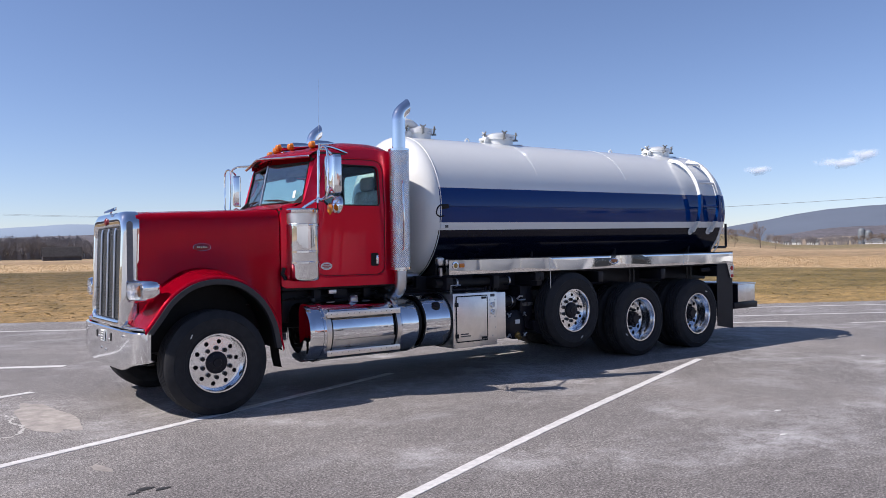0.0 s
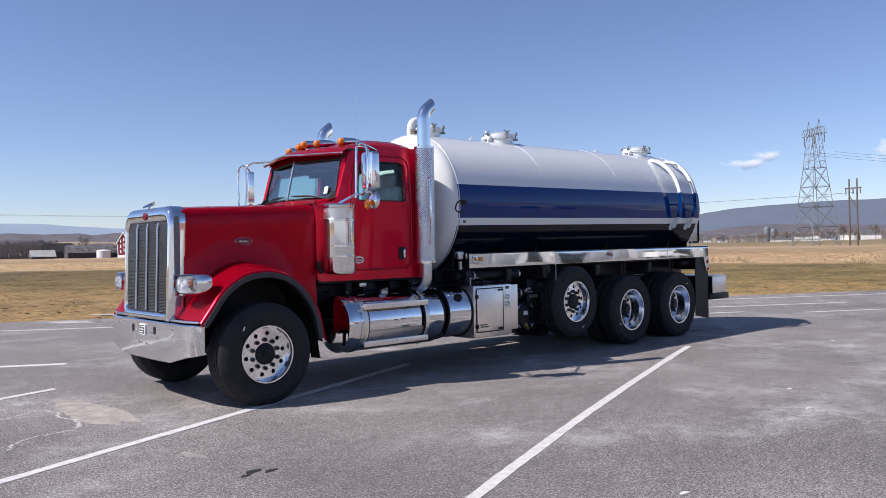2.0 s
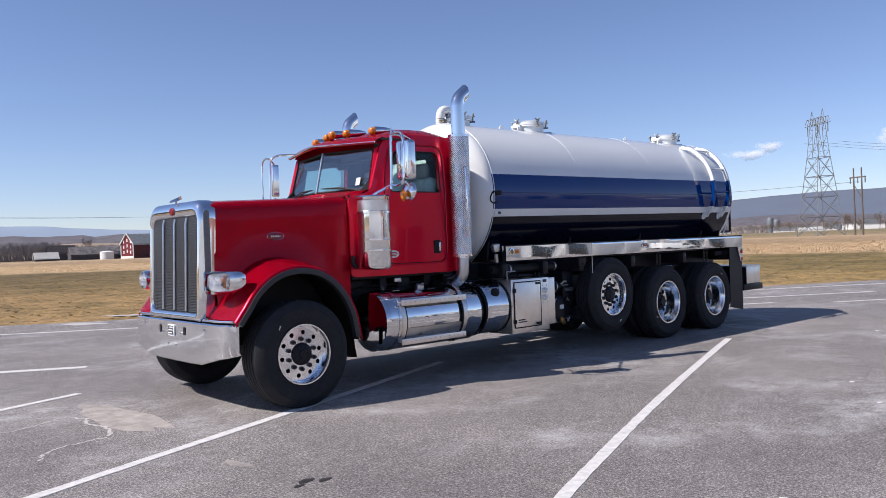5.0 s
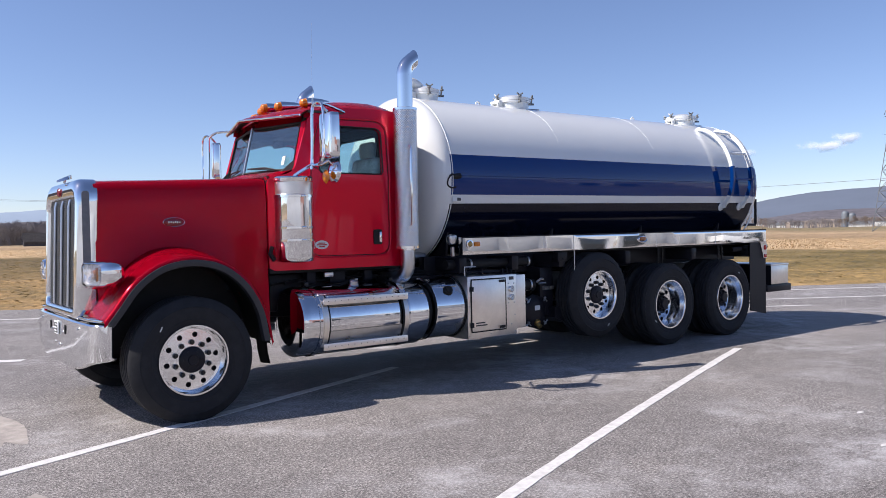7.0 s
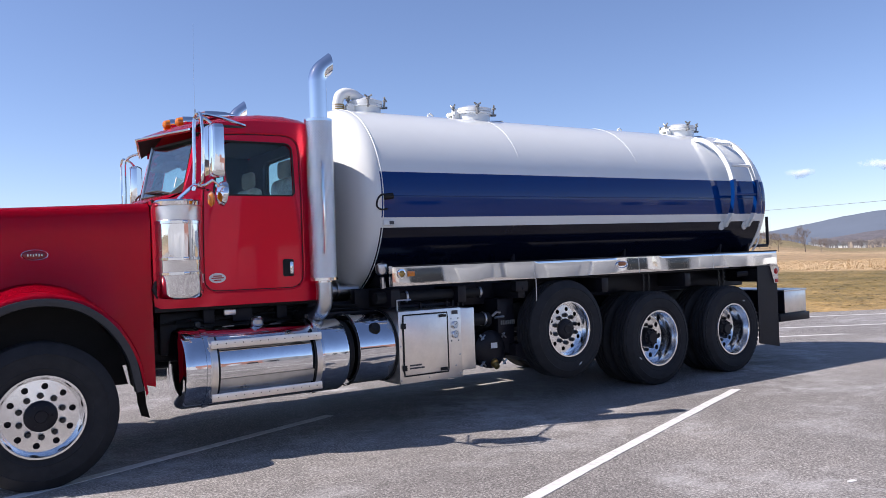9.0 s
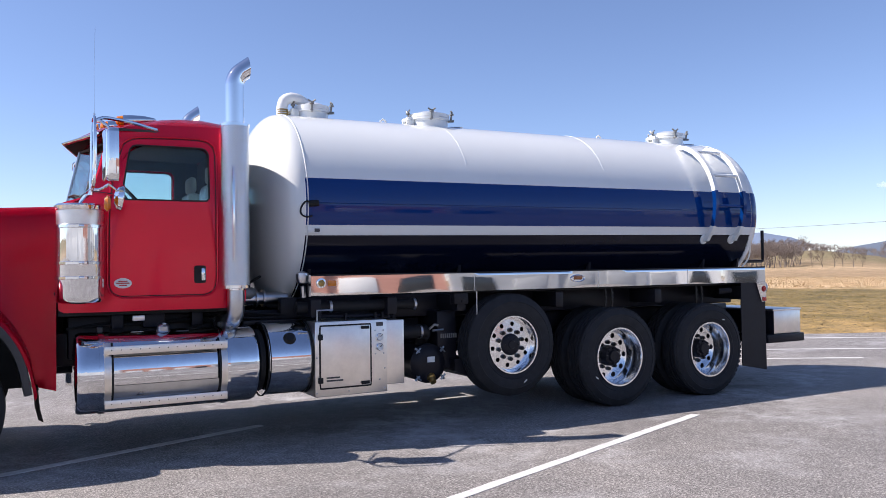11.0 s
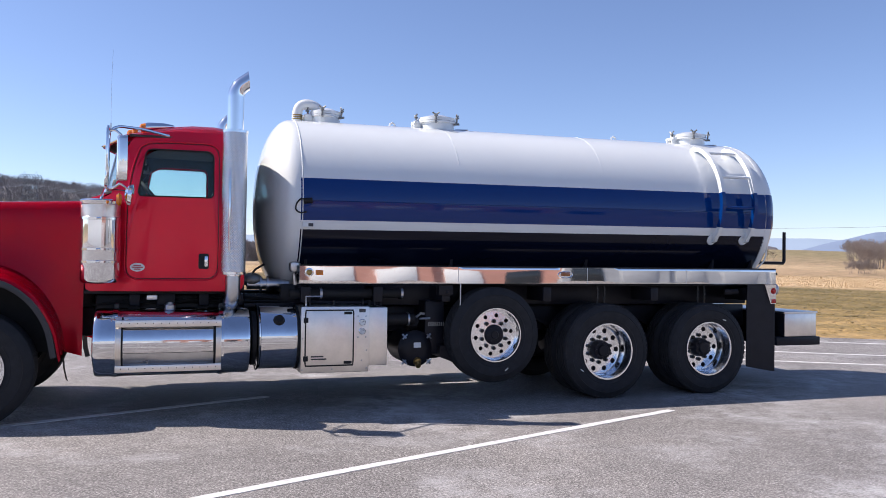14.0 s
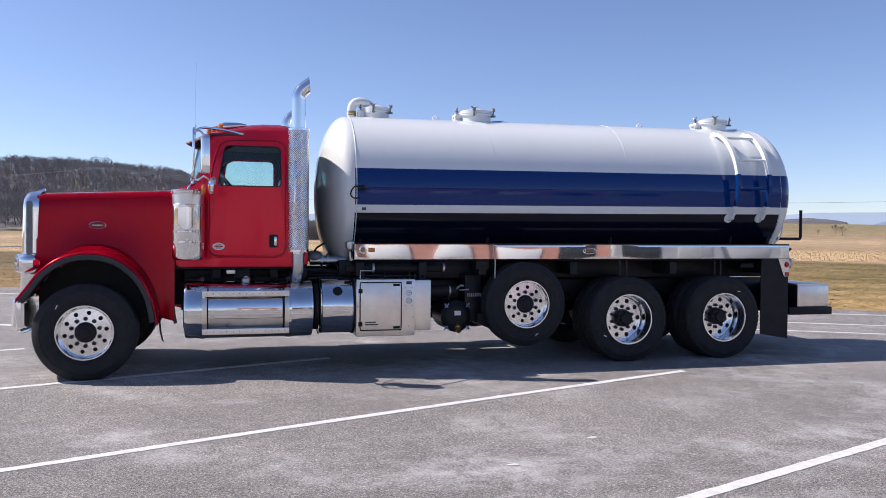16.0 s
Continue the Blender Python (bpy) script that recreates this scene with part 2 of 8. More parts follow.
def ground_mat():
    """Grass near the lot, then corn stubble, then pale fields, by the way out from the lot's edge."""
    m = mat("field", (0.2, 0.16, 0.08), 0.95)
    nt = m.node_tree
    b = nt.nodes["Principled BSDF"]
    tc = nt.nodes.new("ShaderNodeTexCoord")
    oval = nt.nodes.new("ShaderNodeMapping")
    oval.inputs["Location"].default_value = (1.0 / 51.4, 8.0 / 85.5, 0.0)
    oval.inputs["Scale"].default_value = (1.0 / 51.4, 1.0 / 85.5, 0.0)
    nt.links.new(tc.outputs["Object"], oval.inputs["Vector"])
    out = nt.nodes.new("ShaderNodeVectorMath")
    out.operation = "LENGTH"
    nt.links.new(oval.outputs["Vector"], out.inputs[0])
    wob = node(nt, "ShaderNodeMath")
    wob.operation = "MULTIPLY_ADD"
    wob.inputs[1].default_value = 0.14
    nt.links.new(noise_of(nt, 0.10, 5.0), wob.inputs[0])
    nt.links.new(out.outputs["Value"], wob.inputs[2])
    away = nt.nodes.new("ShaderNodeMapRange")
    away.inputs["From Min"].default_value, away.inputs["From Max"].default_value = 0.07, 10.07
    nt.links.new(wob.outputs["Value"], away.inputs["Value"])
    zones = ramp(nt, away.outputs["Result"], [
        (0.0, (0.42, 0.30, 0.145)), (0.034, (0.40, 0.28, 0.125)), (0.056, (0.24, 0.18, 0.072)), (0.094, (0.20, 0.155, 0.065)),
        (0.101, (0.46, 0.335, 0.20)), (0.115, (0.56, 0.415, 0.25)), (0.17, (0.54, 0.40, 0.24)), (0.20, (0.36, 0.26, 0.16)), (0.30, (0.40, 0.29, 0.185)), (0.36, (0.50, 0.38, 0.25)), (0.42, (0.35, 0.26, 0.165)), (0.62, (0.25, 0.21, 0.115)), (1.0, (0.25, 0.205, 0.125))])
    zones = mix(nt, zones, (1.0, 0.95, 1.04), 1.0, "MULTIPLY")
    lean_w = nt.nodes.new("ShaderNodeVectorMath")
    lean_w.operation = "DOT_PRODUCT"
    lean_w.inputs[1].default_value = (1.0, -0.6, 0.0)
    nt.links.new(tc.outputs["Object"], lean_w.inputs[0])
    side_f = node(nt, "ShaderNodeMapRange")
    side_f.inputs["From Min"].default_value, side_f.inputs["From Max"].default_value = -22.0, 14.0
    nt.links.new(lean_w.outputs["Value"], side_f.inputs["Value"])
    near_f = node(nt, "ShaderNodeMapRange")
    near_f.inputs["From Min"].default_value, near_f.inputs["From Max"].default_value = 0.95, 1.1
    nt.links.new(wob.outputs["Value"], near_f.inputs["Value"])
    most = nt.nodes.new("ShaderNodeMath")
    most.operation = "MAXIMUM"
    nt.links.new(side_f.outputs["Result"], most.inputs[0])
    nt.links.new(near_f.outputs["Result"], most.inputs[1])
    zones = mix(nt, zones, ramp(nt, most.outputs["Value"], [(0.0, (0.70, 0.67, 0.64)), (1.0, (1.0, 1.0, 1.0))]), 1.0, "MULTIPLY")
    patch = ramp(nt, noise_of(nt, 0.22, 8.0, 0.68, (1, 1, 1)), [(0.36, (0.60, 0.63, 0.52)), (0.58, (1.06, 1.05, 1.03))])
    zones = mix(nt, zones, patch, 1.0, "MULTIPLY")
    blades = ramp(nt, noise_of(nt, 5.0, 10.0, 0.8), [(0.3, (0.50, 0.50, 0.44)), (0.7, (1.48, 1.45, 1.36))])
    tufts = ramp(nt, noise_of(nt, 0.8, 10.0, 0.74, (1, 1, 1)), [(0.34, (0.52, 0.55, 0.45)), (0.66, (1.30, 1.26, 1.18))])
    c = mix(nt, mix(nt, zones, blades, 1.0, "MULTIPLY"), tufts, 1.0, "MULTIPLY")
    nt.links.new(c, b.inputs["Base Color"])
    bp = node(nt, "ShaderNodeBump", Strength=0.6, Distance=0.10)
    nt.links.new(noise_of(nt, 9.0, 6.0, 0.7), bp.inputs["Height"])
    nt.links.new(bp.outputs["Normal"], b.inputs["Normal"])
    return m


ASPHALT = asphalt_mat()
FIELD = ground_mat()
LINEPAINT = mat("worn_line_paint", (0.60, 0.585, 0.57), 0.8, 0, 0, 0.22, 14.0, 0.4, 90.0)
PATCH = mat("pale_dried_stain", (0.31, 0.28, 0.255), 0.9, 0, 0, 0.35, 7.0, 0.3, 80.0)
SALT = mat("dried_salt", (0.45, 0.43, 0.41), 0.9, 0, 0, 0.2, 20.0)
TAR = mat("tar_spot", (0.02, 0.02, 0.02), 0.7, 0, 0, 0.3, 12.0)
COPSE = mat("copse_bark", (0.23, 0.19, 0.17), 0.95, 0, 0, 0.25, 0.3)
BARK = mat("bare_bark", (0.19, 0.15, 0.125), 0.95, 0, 0, 0.3, 3.0)
WOODS = mat("leafless_woods", (0.235, 0.215, 0.215), 1.0, 0, 0, 0.25, 0.03)
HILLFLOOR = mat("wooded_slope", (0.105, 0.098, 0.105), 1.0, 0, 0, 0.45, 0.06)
FARFIELD = mat("far_tan_field", (0.30, 0.235, 0.17), 1.0, 0, 0, 0.25, 0.01)
FARWOODS = mat("far_brown_woods", (0.108, 0.100, 0.112), 1.0, 0, 0, 0.35, 0.05)
# Distance haze is put into the base colour of these three.
RIDGE_HAZE_MID = mat("hazed_hill", (0.15, 0.195, 0.28), 1.0, 0, 0, 0.05, 0.004)
RIDGE_HAZE_NEAR = mat("hazed_ridge_near", (0.105, 0.13, 0.175), 1.0, 0, 0, 0.07, 0.004)
RIDGE_HAZE_FAR = mat("hazed_ridge_far", (0.25, 0.315, 0.40), 1.0, 0, 0, 0.04, 0.002)
BARNRED = mat("barn_red_boards", (0.15, 0.014, 0.022), 0.8, 0, 0, 0.3, 1.5)
BARNDARK = mat("barn_dark_boards", (0.085, 0.03, 0.03), 0.85, 0, 0, 0.3, 1.5)
ROOFTIN = mat("tin_roof", (0.27, 0.28, 0.29), 0.5, 0.2, 0, 0.25, 0.8)
BARNTIN = mat("pale_barn_tin", (0.36, 0.39, 0.40), 0.55, 0.1, 0, 0.25, 0.8)
SHINGLE = mat("patched_shed_roof", (0.26, 0.245, 0.25), 0.8, 0, 0, 0.6, 0.7)
OLDWOOD = mat("weathered_boards", (0.075, 0.07, 0.074), 0.9, 0, 0, 0.3, 1.0)
WHITEWALL = mat("farm_white", (0.72, 0.72, 0.70), 0.8, 0, 0, 0.08, 0.5)
STEEL = mat("galvanised_lattice", (0.16, 0.18, 0.20), 0.6, 0.3, 0, 0.15, 1.0)
POLEWOOD = mat("pole_wood", (0.12, 0.10, 0.09), 0.9, 0, 0, 0.2, 2.0)
# Lighter copy of the wire for the hill spans, sunlight put into its colour.
BRIGHTWIRE = mat("sunlit_wire", (0.42, 0.43, 0.45), 0.5)
WIRE = mat("wire", (0.14, 0.16, 0.19), 0.6)
CLOUD = mat("cloud", (0.95, 0.90, 0.92), 1.0)


def cloud_alpha():
    nt = CLOUD.node_tree
    b = nt.nodes["Principled BSDF"]
    tc = nt.nodes.new("ShaderNodeTexCoord")
    n = node(nt, "ShaderNodeTexNoise", Scale=0.012, Detail=7.0, Roughness=0.62)
    nt.links.new(tc.outputs["Object"], n.inputs["Vector"])
    u = nt.nodes.new("ShaderNodeUVMap")
    d = nt.nodes.new("ShaderNodeVectorMath")
    d.operation = "LENGTH"
    nt.links.new(u.outputs["UV"], d.inputs[0])
    m = nt.nodes.new("ShaderNodeMath")
    m.operation = "SUBTRACT"
    nt.links.new(n.outputs["Fac"], m.inputs[0])
    k = nt.nodes.new("ShaderNodeMath")
    k.operation = "MULTIPLY"
    k.inputs[1].default_value = 0.52
    nt.links.new(d.outputs["Value"], k.inputs[0])
    nt.links.new(k.outputs["Value"], m.inputs[1])
    r = nt.nodes.new("ShaderNodeMapRange")
    r.inputs["From Min"].default_value, r.inputs["From Max"].default_value = 0.12, 0.42
    r.inputs["To Max"].default_value = 0.5
    nt.links.new(m.outputs["Value"], r.inputs["Value"])
    nt.links.new(r.outputs["Result"], b.inputs["Alpha"])


cloud_alpha()


# ---- mesh helpers ----
def part(name, bm, material, parent=None, label="", angle=35.0, flat=False):
    """Links a bmesh as one mesh object under a thing or a part."""
    me = bpy.data.meshes.new(name)
    bmesh.ops.recalc_face_normals(bm, faces=bm.faces)
    bm.to_mesh(me)
    bm.free()
    me.materials.append(material)
    if not flat:
        me.shade_smooth()
        me.set_sharp_from_angle(angle=radians(angle))
    ob = new(name, me)
    ob.parent = parent
    if label:
        tagged(ob, label)
    return ob


def box(bm, x0, x1, y0, y1, z0, z1, bev=0.0, seg=2, m=None):
    g = bmesh.ops.create_cube(bm, size=1.0)
    vs = g["verts"]
    t = Matrix.Translation(((x0 + x1) / 2, (y0 + y1) / 2, (z0 + z1) / 2)) @ Matrix.Diagonal((x1 - x0, y1 - y0, z1 - z0, 1))
    bmesh.ops.transform(bm, matrix=(m @ t) if m is not None else t, verts=vs)
    if bev > 0:
        es = list({e for v in vs for e in v.link_edges})
        bmesh.ops.bevel(bm, geom=es, offset=bev, segments=seg, profile=0.5, affect="EDGES")
    return bm


def frame_of(d):
    d = d.normalized()
    a = Vector((0, 0, 1)) if abs(d.z) < 0.9 else Vector((1, 0, 0))
    u = d.cross(a).normalized()
    return u, d.cross(u).normalized()


def tube(bm, pts, r, n=10, closed=False, caps=True):
    """A round bar along pts; r is one radius or one per point."""
    pts = [Vector(p) for p in pts]
    k = len(pts)
    rs = r if isinstance(r, (list, tuple)) else [r] * k
    rings = []
    u = None
    for i, p in enumerate(pts):
        if closed:
            d = pts[(i + 1) % k] - pts[i - 1]
        else:
            d = pts[min(i + 1, k - 1)] - pts[max(i - 1, 0)]
        d = d.normalized()
        if u is None:
            u, v = frame_of(d)
        else:
            u = (u - d * u.dot(d))
            u = u.normalized() if u.length > 1e-5 else frame_of(d)[0]
            v = d.cross(u).normalized()
        rings.append([bm.verts.new(p + rs[i] * (math.cos(a) * u + math.sin(a) * v)) for a in (2 * math.pi * j / n for j in range(n))])
    for i in range(k if closed else k - 1):
        a, b = rings[i], rings[(i + 1) % k]
        for j in range(n):
            bm.faces.new((a[j], a[(j + 1) % n], b[(j + 1) % n], b[j]))
    if caps and not closed:
        bm.faces.new(rings[0])
        bm.faces.new(list(reversed(rings[-1])))
    return bm


def lathe(bm, prof, centre, axis, n=32, a0=0.0, a1=2 * math.pi, up=None):
    """Revolves (radius, along) pairs round an axis."""
    c, d = Vector(centre), Vector(axis).normalized()
    u, v = frame_of(d)
    if up is not None:
        u = Vector(up).normalized()
        v = d.cross(u).normalized()
    full = abs(a1 - a0 - 2 * math.pi) < 1e-6
    k = n if full else n + 1
    rows = []
    for r, s in prof:
        if r < 1e-6:
            rows.append([bm.verts.new(c + d * s)] * k)
        else:
            rows.append([bm.verts.new(c + d * s + r * (math.cos(a) * u + math.sin(a) * v)) for a in (a0 + (a1 - a0) * j / n for j in range(k))])
    for a, b in zip(rows, rows[1:]):
        for j in range(n):
            q = [a[j], a[(j + 1) % k], b[(j + 1) % k], b[j]]
            q = list(dict.fromkeys(q))
            if len(q) > 2:
                bm.faces.new(q)
    return bm


def loft(bm, sections, closed=False, caps=False):
    rows = [[bm.verts.new(p) for p in s] for s in sections]
    n = len(rows[0])
    for a, b in zip(rows, rows[1:]):
        for j in range(n if closed else n - 1):
            bm.faces.new((a[j], a[(j + 1) % n], b[(j + 1) % n], b[j]))
    if caps:
        bm.faces.new(rows[0])
        bm.faces.new(list(reversed(rows[-1])))
    return bm


def prism(bm, outline, to3d, depth, bev=0.0):
    """A plate from a 2D outline; to3d(u, v, w) puts it in space, w from 0 to depth."""
    a = [bm.verts.new(to3d(u, v, 0.0)) for u, v in outline]
    b = [bm.verts.new(to3d(u, v, depth)) for u, v in outline]
    n = len(a)
    f = [bm.faces.new(a), bm.faces.new(list(reversed(b)))]
    for j in range(n):
        f.append(bm.faces.new((a[j], b[j], b[(j + 1) % n], a[(j + 1) % n])))
    if bev > 0:
        es = [e for e in f[1].edges] + [e for e in f[0].edges]
        bmesh.ops.bevel(bm, geom=es, offset=bev, segments=2, profile=0.5, affect="EDGES")
    return bm


def rounded(x0, z0, x1, z1, r, k=5):
    """A rectangle's outline with rounded corners; r is one radius or four (from x1,z0 round to x0,z0)."""
    rr = r if isinstance(r, (list, tuple)) else [r] * 4
    out = []
    for (cx, cz, a0), q in zip(((x1, z0, -90), (x1, z1, 0), (x0, z1, 90), (x0, z0, 180)), rr):
        sx, sz = (1 if cx == x1 else -1), (1 if cz == z1 else -1)
        ox, oz = cx - sx * q, cz - sz * q
        for i in range(k + 1):
            a = radians(a0 + 90 * i / k)
            out.append((ox + q * math.cos(a), oz + q * math.sin(a)))
    return out


def ring_plate(bm, outer, inner, to3d, depth):
    """A plate with an opening: both outlines have the same number of points."""
    rows = []
    for w in (0.0, depth):
        rows.append(([bm.verts.new(to3d(u, v, w)) for u, v in outer], [bm.verts.new(to3d(u, v, w)) for u, v in inner]))
    n = len(outer)
    for j in range(n):
        k = (j + 1) % n
        (ao, ai), (bo, bi) = rows
        bm.faces.new((ao[j], ao[k], ai[k], ai[j]))
        bm.faces.new((bo[j], bi[j], bi[k], bo[k]))
        bm.faces.new((ao[j], bo[j], bo[k], ao[k]))
        bm.faces.new((ai[j], ai[k], bi[k], bi[j]))
    return bm


def resample(outline, n, start):
    """n points along a closed outline, evenly spaced, from the point nearest to start."""
    p = []
    for q, w in zip(outline, list(outline[1:]) + [outline[0]]):
        a, b = Vector((*q, 0)), Vector((*w, 0))
        k = max(1, int((b - a).length / 0.01))
        p += [a.lerp(b, j / k) for j in range(k)]
    i0 = min(range(len(p)), key=lambda i: (p[i] - Vector((*start, 0))).length)
    p = p[i0:] + p[:i0] + [p[i0]]
    cum = [0.0]
    for a, b in zip(p, p[1:]):
        cum.append(cum[-1] + (b - a).length)
    out = []
    for k in range(n):
        s = cum[-1] * k / n
        j = max(i for i in range(len(cum) - 1) if cum[i] <= s + 1e-9)
        f = (s - cum[j]) / max(cum[j + 1] - cum[j], 1e-9)
        q = p[j].lerp(p[j + 1], f)
        out.append((q.x, q.y))
    return out


def empty(name, at=(0, 0, 0)):
    ob = new(name)
    ob.empty_display_size = 0.2
    ob.location = at
    return ob


def mirrored(ob):
    """The same part on the other side of the truck, with its sub-parts."""
    twin = ob.copy()
    twin.data = ob.data.copy()
    twin.data.transform(Matrix.Diagonal((1, -1, 1, 1)))
    twin.data.flip_normals()
    scene.collection.objects.link(twin)
    for child in ob.children:
        c = mirrored(child)
        c.parent = twin
    return twin

CASTGREY = mat("cast_grey_clamp", (0.26, 0.26, 0.25), 0.5, 0.6, 0, 0.25, 20.0)
NUTS = mat("dark_lug_nuts", (0.012, 0.012, 0.013), 0.3, 0.0)
SILVER = mat("lamp_silver", (0.92, 0.93, 0.94), 0.25, 0.85, 0, 0.15, 60.0, 0.5, 90.0)
BRICK = mat("brick_building_wall", (0.50, 0.25, 0.19), 0.85, 0, 0, 0.15, 0.6)

DARKTRIM = mat("dark_cab_trim", (0.035, 0.036, 0.038), 0.8, 0, 0, 0.2, 6.0)

# ---- the truck: x runs from the front axle to the rear, the camera's side is -y ----
truck = tagged(empty("tanker_truck", (0, 0.035, 0)), "red conventional truck with a white and blue tank, parked", "tanker truck")


def P(name, bm, material, parent=truck, label="", angle=35.0, flat=False):
    return part(name, bm, material, parent, label, angle, flat)


def interp(v, xs, ys):
    return float(np.interp(v, xs, ys))


def smooth_line(pts, n):
    """n points on a smooth curve through pts."""
    p = np.array(pts, float)
    t = np.r_[0, np.cumsum(np.linalg.norm(np.diff(p, axis=0), axis=1))]
    g = np.gradient(p, t, axis=0)
    out = []
    for s in np.linspace(0, t[-1], n):
        i = min(max(int(np.searchsorted(t, s) - 1), 0), len(t) - 2)
        h = t[i + 1] - t[i]
        u = (s - t[i]) / h
        out.append((2 * u**3 - 3 * u**2 + 1) * p[i] + (u**3 - 2 * u**2 + u) * h * g[i] + (3 * u**2 - 2 * u**3) * p[i + 1] + (u**3 - u**2) * h * g[i + 1])
    return [tuple(q) for q in out]


# -- frame and running gear --
for s in (-1, 1):
    bm = bmesh.new()
    box(bm, -0.60, 8.85, s * 0.43 - 0.045, s * 0.43 + 0.045, 0.74, 1.02, 0.012)
    P("frame_rail", bm, BLACKPAINT)
    bm = bmesh.new()
    box(bm, 2.75, 8.72, s * 0.62 - 0.05, s * 0.62 + 0.05, 1.04, 1.27, 0.012)
    P("subframe_rail", bm, BLACKPAINT)
for x in (2.95, 3.7, 4.45, 5.65, 7.05, 8.45):
    bm = bmesh.new()
    box(bm, x - 0.05, x + 0.05, -1.10, 1.10, 1.10, 1.26, 0.01)
    P("cross_member", bm, BLACKPAINT)
# Added black plate behind the cab, blocks ground bounce onto the tank head.
bm = bmesh.new()
box(bm, 2.37, 2.98, -0.80, 0.80, 1.04, 1.075, 0.004)
P("deck_plate", bm, BLACKPAINT)
bm = bmesh.new()
box(bm, 4.55, 8.70, -1.02, 1.02, 1.275, 1.30, 0.004)
P("under_deck", bm, BLACKPAINT)
for x, z in ((0.0, 0.47), (4.99, 0.74), (6.36, 0.53), (7.74, 0.53)):
    bm = bmesh.new()
    tube(bm, [(x, -0.95, z), (x, 0.95, z)], 0.075, 14)
    lathe(bm, [(0.0, -0.26), (0.10, -0.24), (0.19, -0.12), (0.21, 0.0), (0.19, 0.12), (0.10, 0.24), (0.0, 0.26)], (x, 0, z), (1, 0, 0), 18) if x > 5.5 else None
    P("axle", bm, BLACKPAINT)
for s in (-1, 1):
    for x, z in ((0.05, 0.66), (6.36, 0.78), (7.74, 0.78)):
        bm = bmesh.new()
        for k in range(4):
            pts = smooth_line([(x - 0.60 + 0.05 * k, s * 0.52, z + 0.08 - 0.028 * k), (x, s * 0.52, z - 0.04 - 0.028 * k), (x + 0.60 - 0.05 * k, s * 0.52, z + 0.08 - 0.028 * k)], 9)
            loft(bm, [[(a, b - 0.04, c), (a, b + 0.04, c), (a, b + 0.04, c + 0.022), (a, b - 0.04, c + 0.022)] for a, b, c in pts], True, True)
        P("leaf_spring", bm, BLACKPAINT)
bm = bmesh.new()
box(bm, -0.35, 0.95, -0.36, 0.36, 0.72, 1.62, 0.08)
tube(bm, [(0.9, 0, 0.85), (2.6, 0, 0.80)], 0.22, 16)
tube(bm, [(2.6, 0, 0.75), (6.36, 0, 0.60)], 0.07, 12)
P("engine_and_driveline", bm, BLACKPAINT)


# -- wheels --
def lug_mesh(r, h):
    bm = bmesh.new()
    lathe(bm, [(0.0, h), (r * 0.6, h), (r, h * 0.55), (r, 0.0)], (0, 0, 0), (0, -1, 0), 8)
    me = bpy.data.meshes.new("lug_nut")
    bmesh.ops.recalc_face_normals(bm, faces=bm.faces)
    bm.to_mesh(me)
    bm.free()
    me.materials.append(NUTS)
    return me


LUG = lug_mesh(0.023, 0.036)


def disc_with_holes(bm, y, r0, r1, rc, rh, n=10, turn=0.0, dish=0.0):
    """A wheel disc between two radii with a ring of round hand holes."""
    step = 2 * math.pi / n
    put = lambda u, v, w: Vector((u, y + w + dish * (r1 - math.hypot(u, v)), v))
    for i in range(n):
        a0 = turn + i * step
        arc = [a0 - step / 2 + step * k / 8 for k in range(9)]
        rad = [r1 + (r0 - r1) * k / 5 for k in range(1, 5)]
        rim_pts = [(r1, a) for a in arc] + [(r, arc[-1]) for r in rad] + [(r0, a) for a in reversed(arc)] + [(r, arc[0]) for r in reversed(rad)]
        outer = [(r * math.cos(a), r * math.sin(a)) for r, a in rim_pts]
        cx, cz = rc * math.cos(a0), rc * math.sin(a0)
        inner = []
        for u, v in outer:
            b = math.atan2(v - cz, u - cx)
            inner.append((cx + rh * math.cos(b), cz + rh * math.sin(b)))
        vo = [bm.verts.new(put(u, v, 0.0)) for u, v in outer]
        vi = [bm.verts.new(put(u, v, 0.0)) for u, v in inner]
        vb = [bm.verts.new(put(u, v, 0.02)) for u, v in inner]
        for j in range(len(outer)):
            k = (j + 1) % len(outer)
            bm.faces.new((vo[j], vo[k], vi[k], vi[j]))
            bm.faces.new((vi[j], vi[k], vb[k], vb[j]))
    return bm


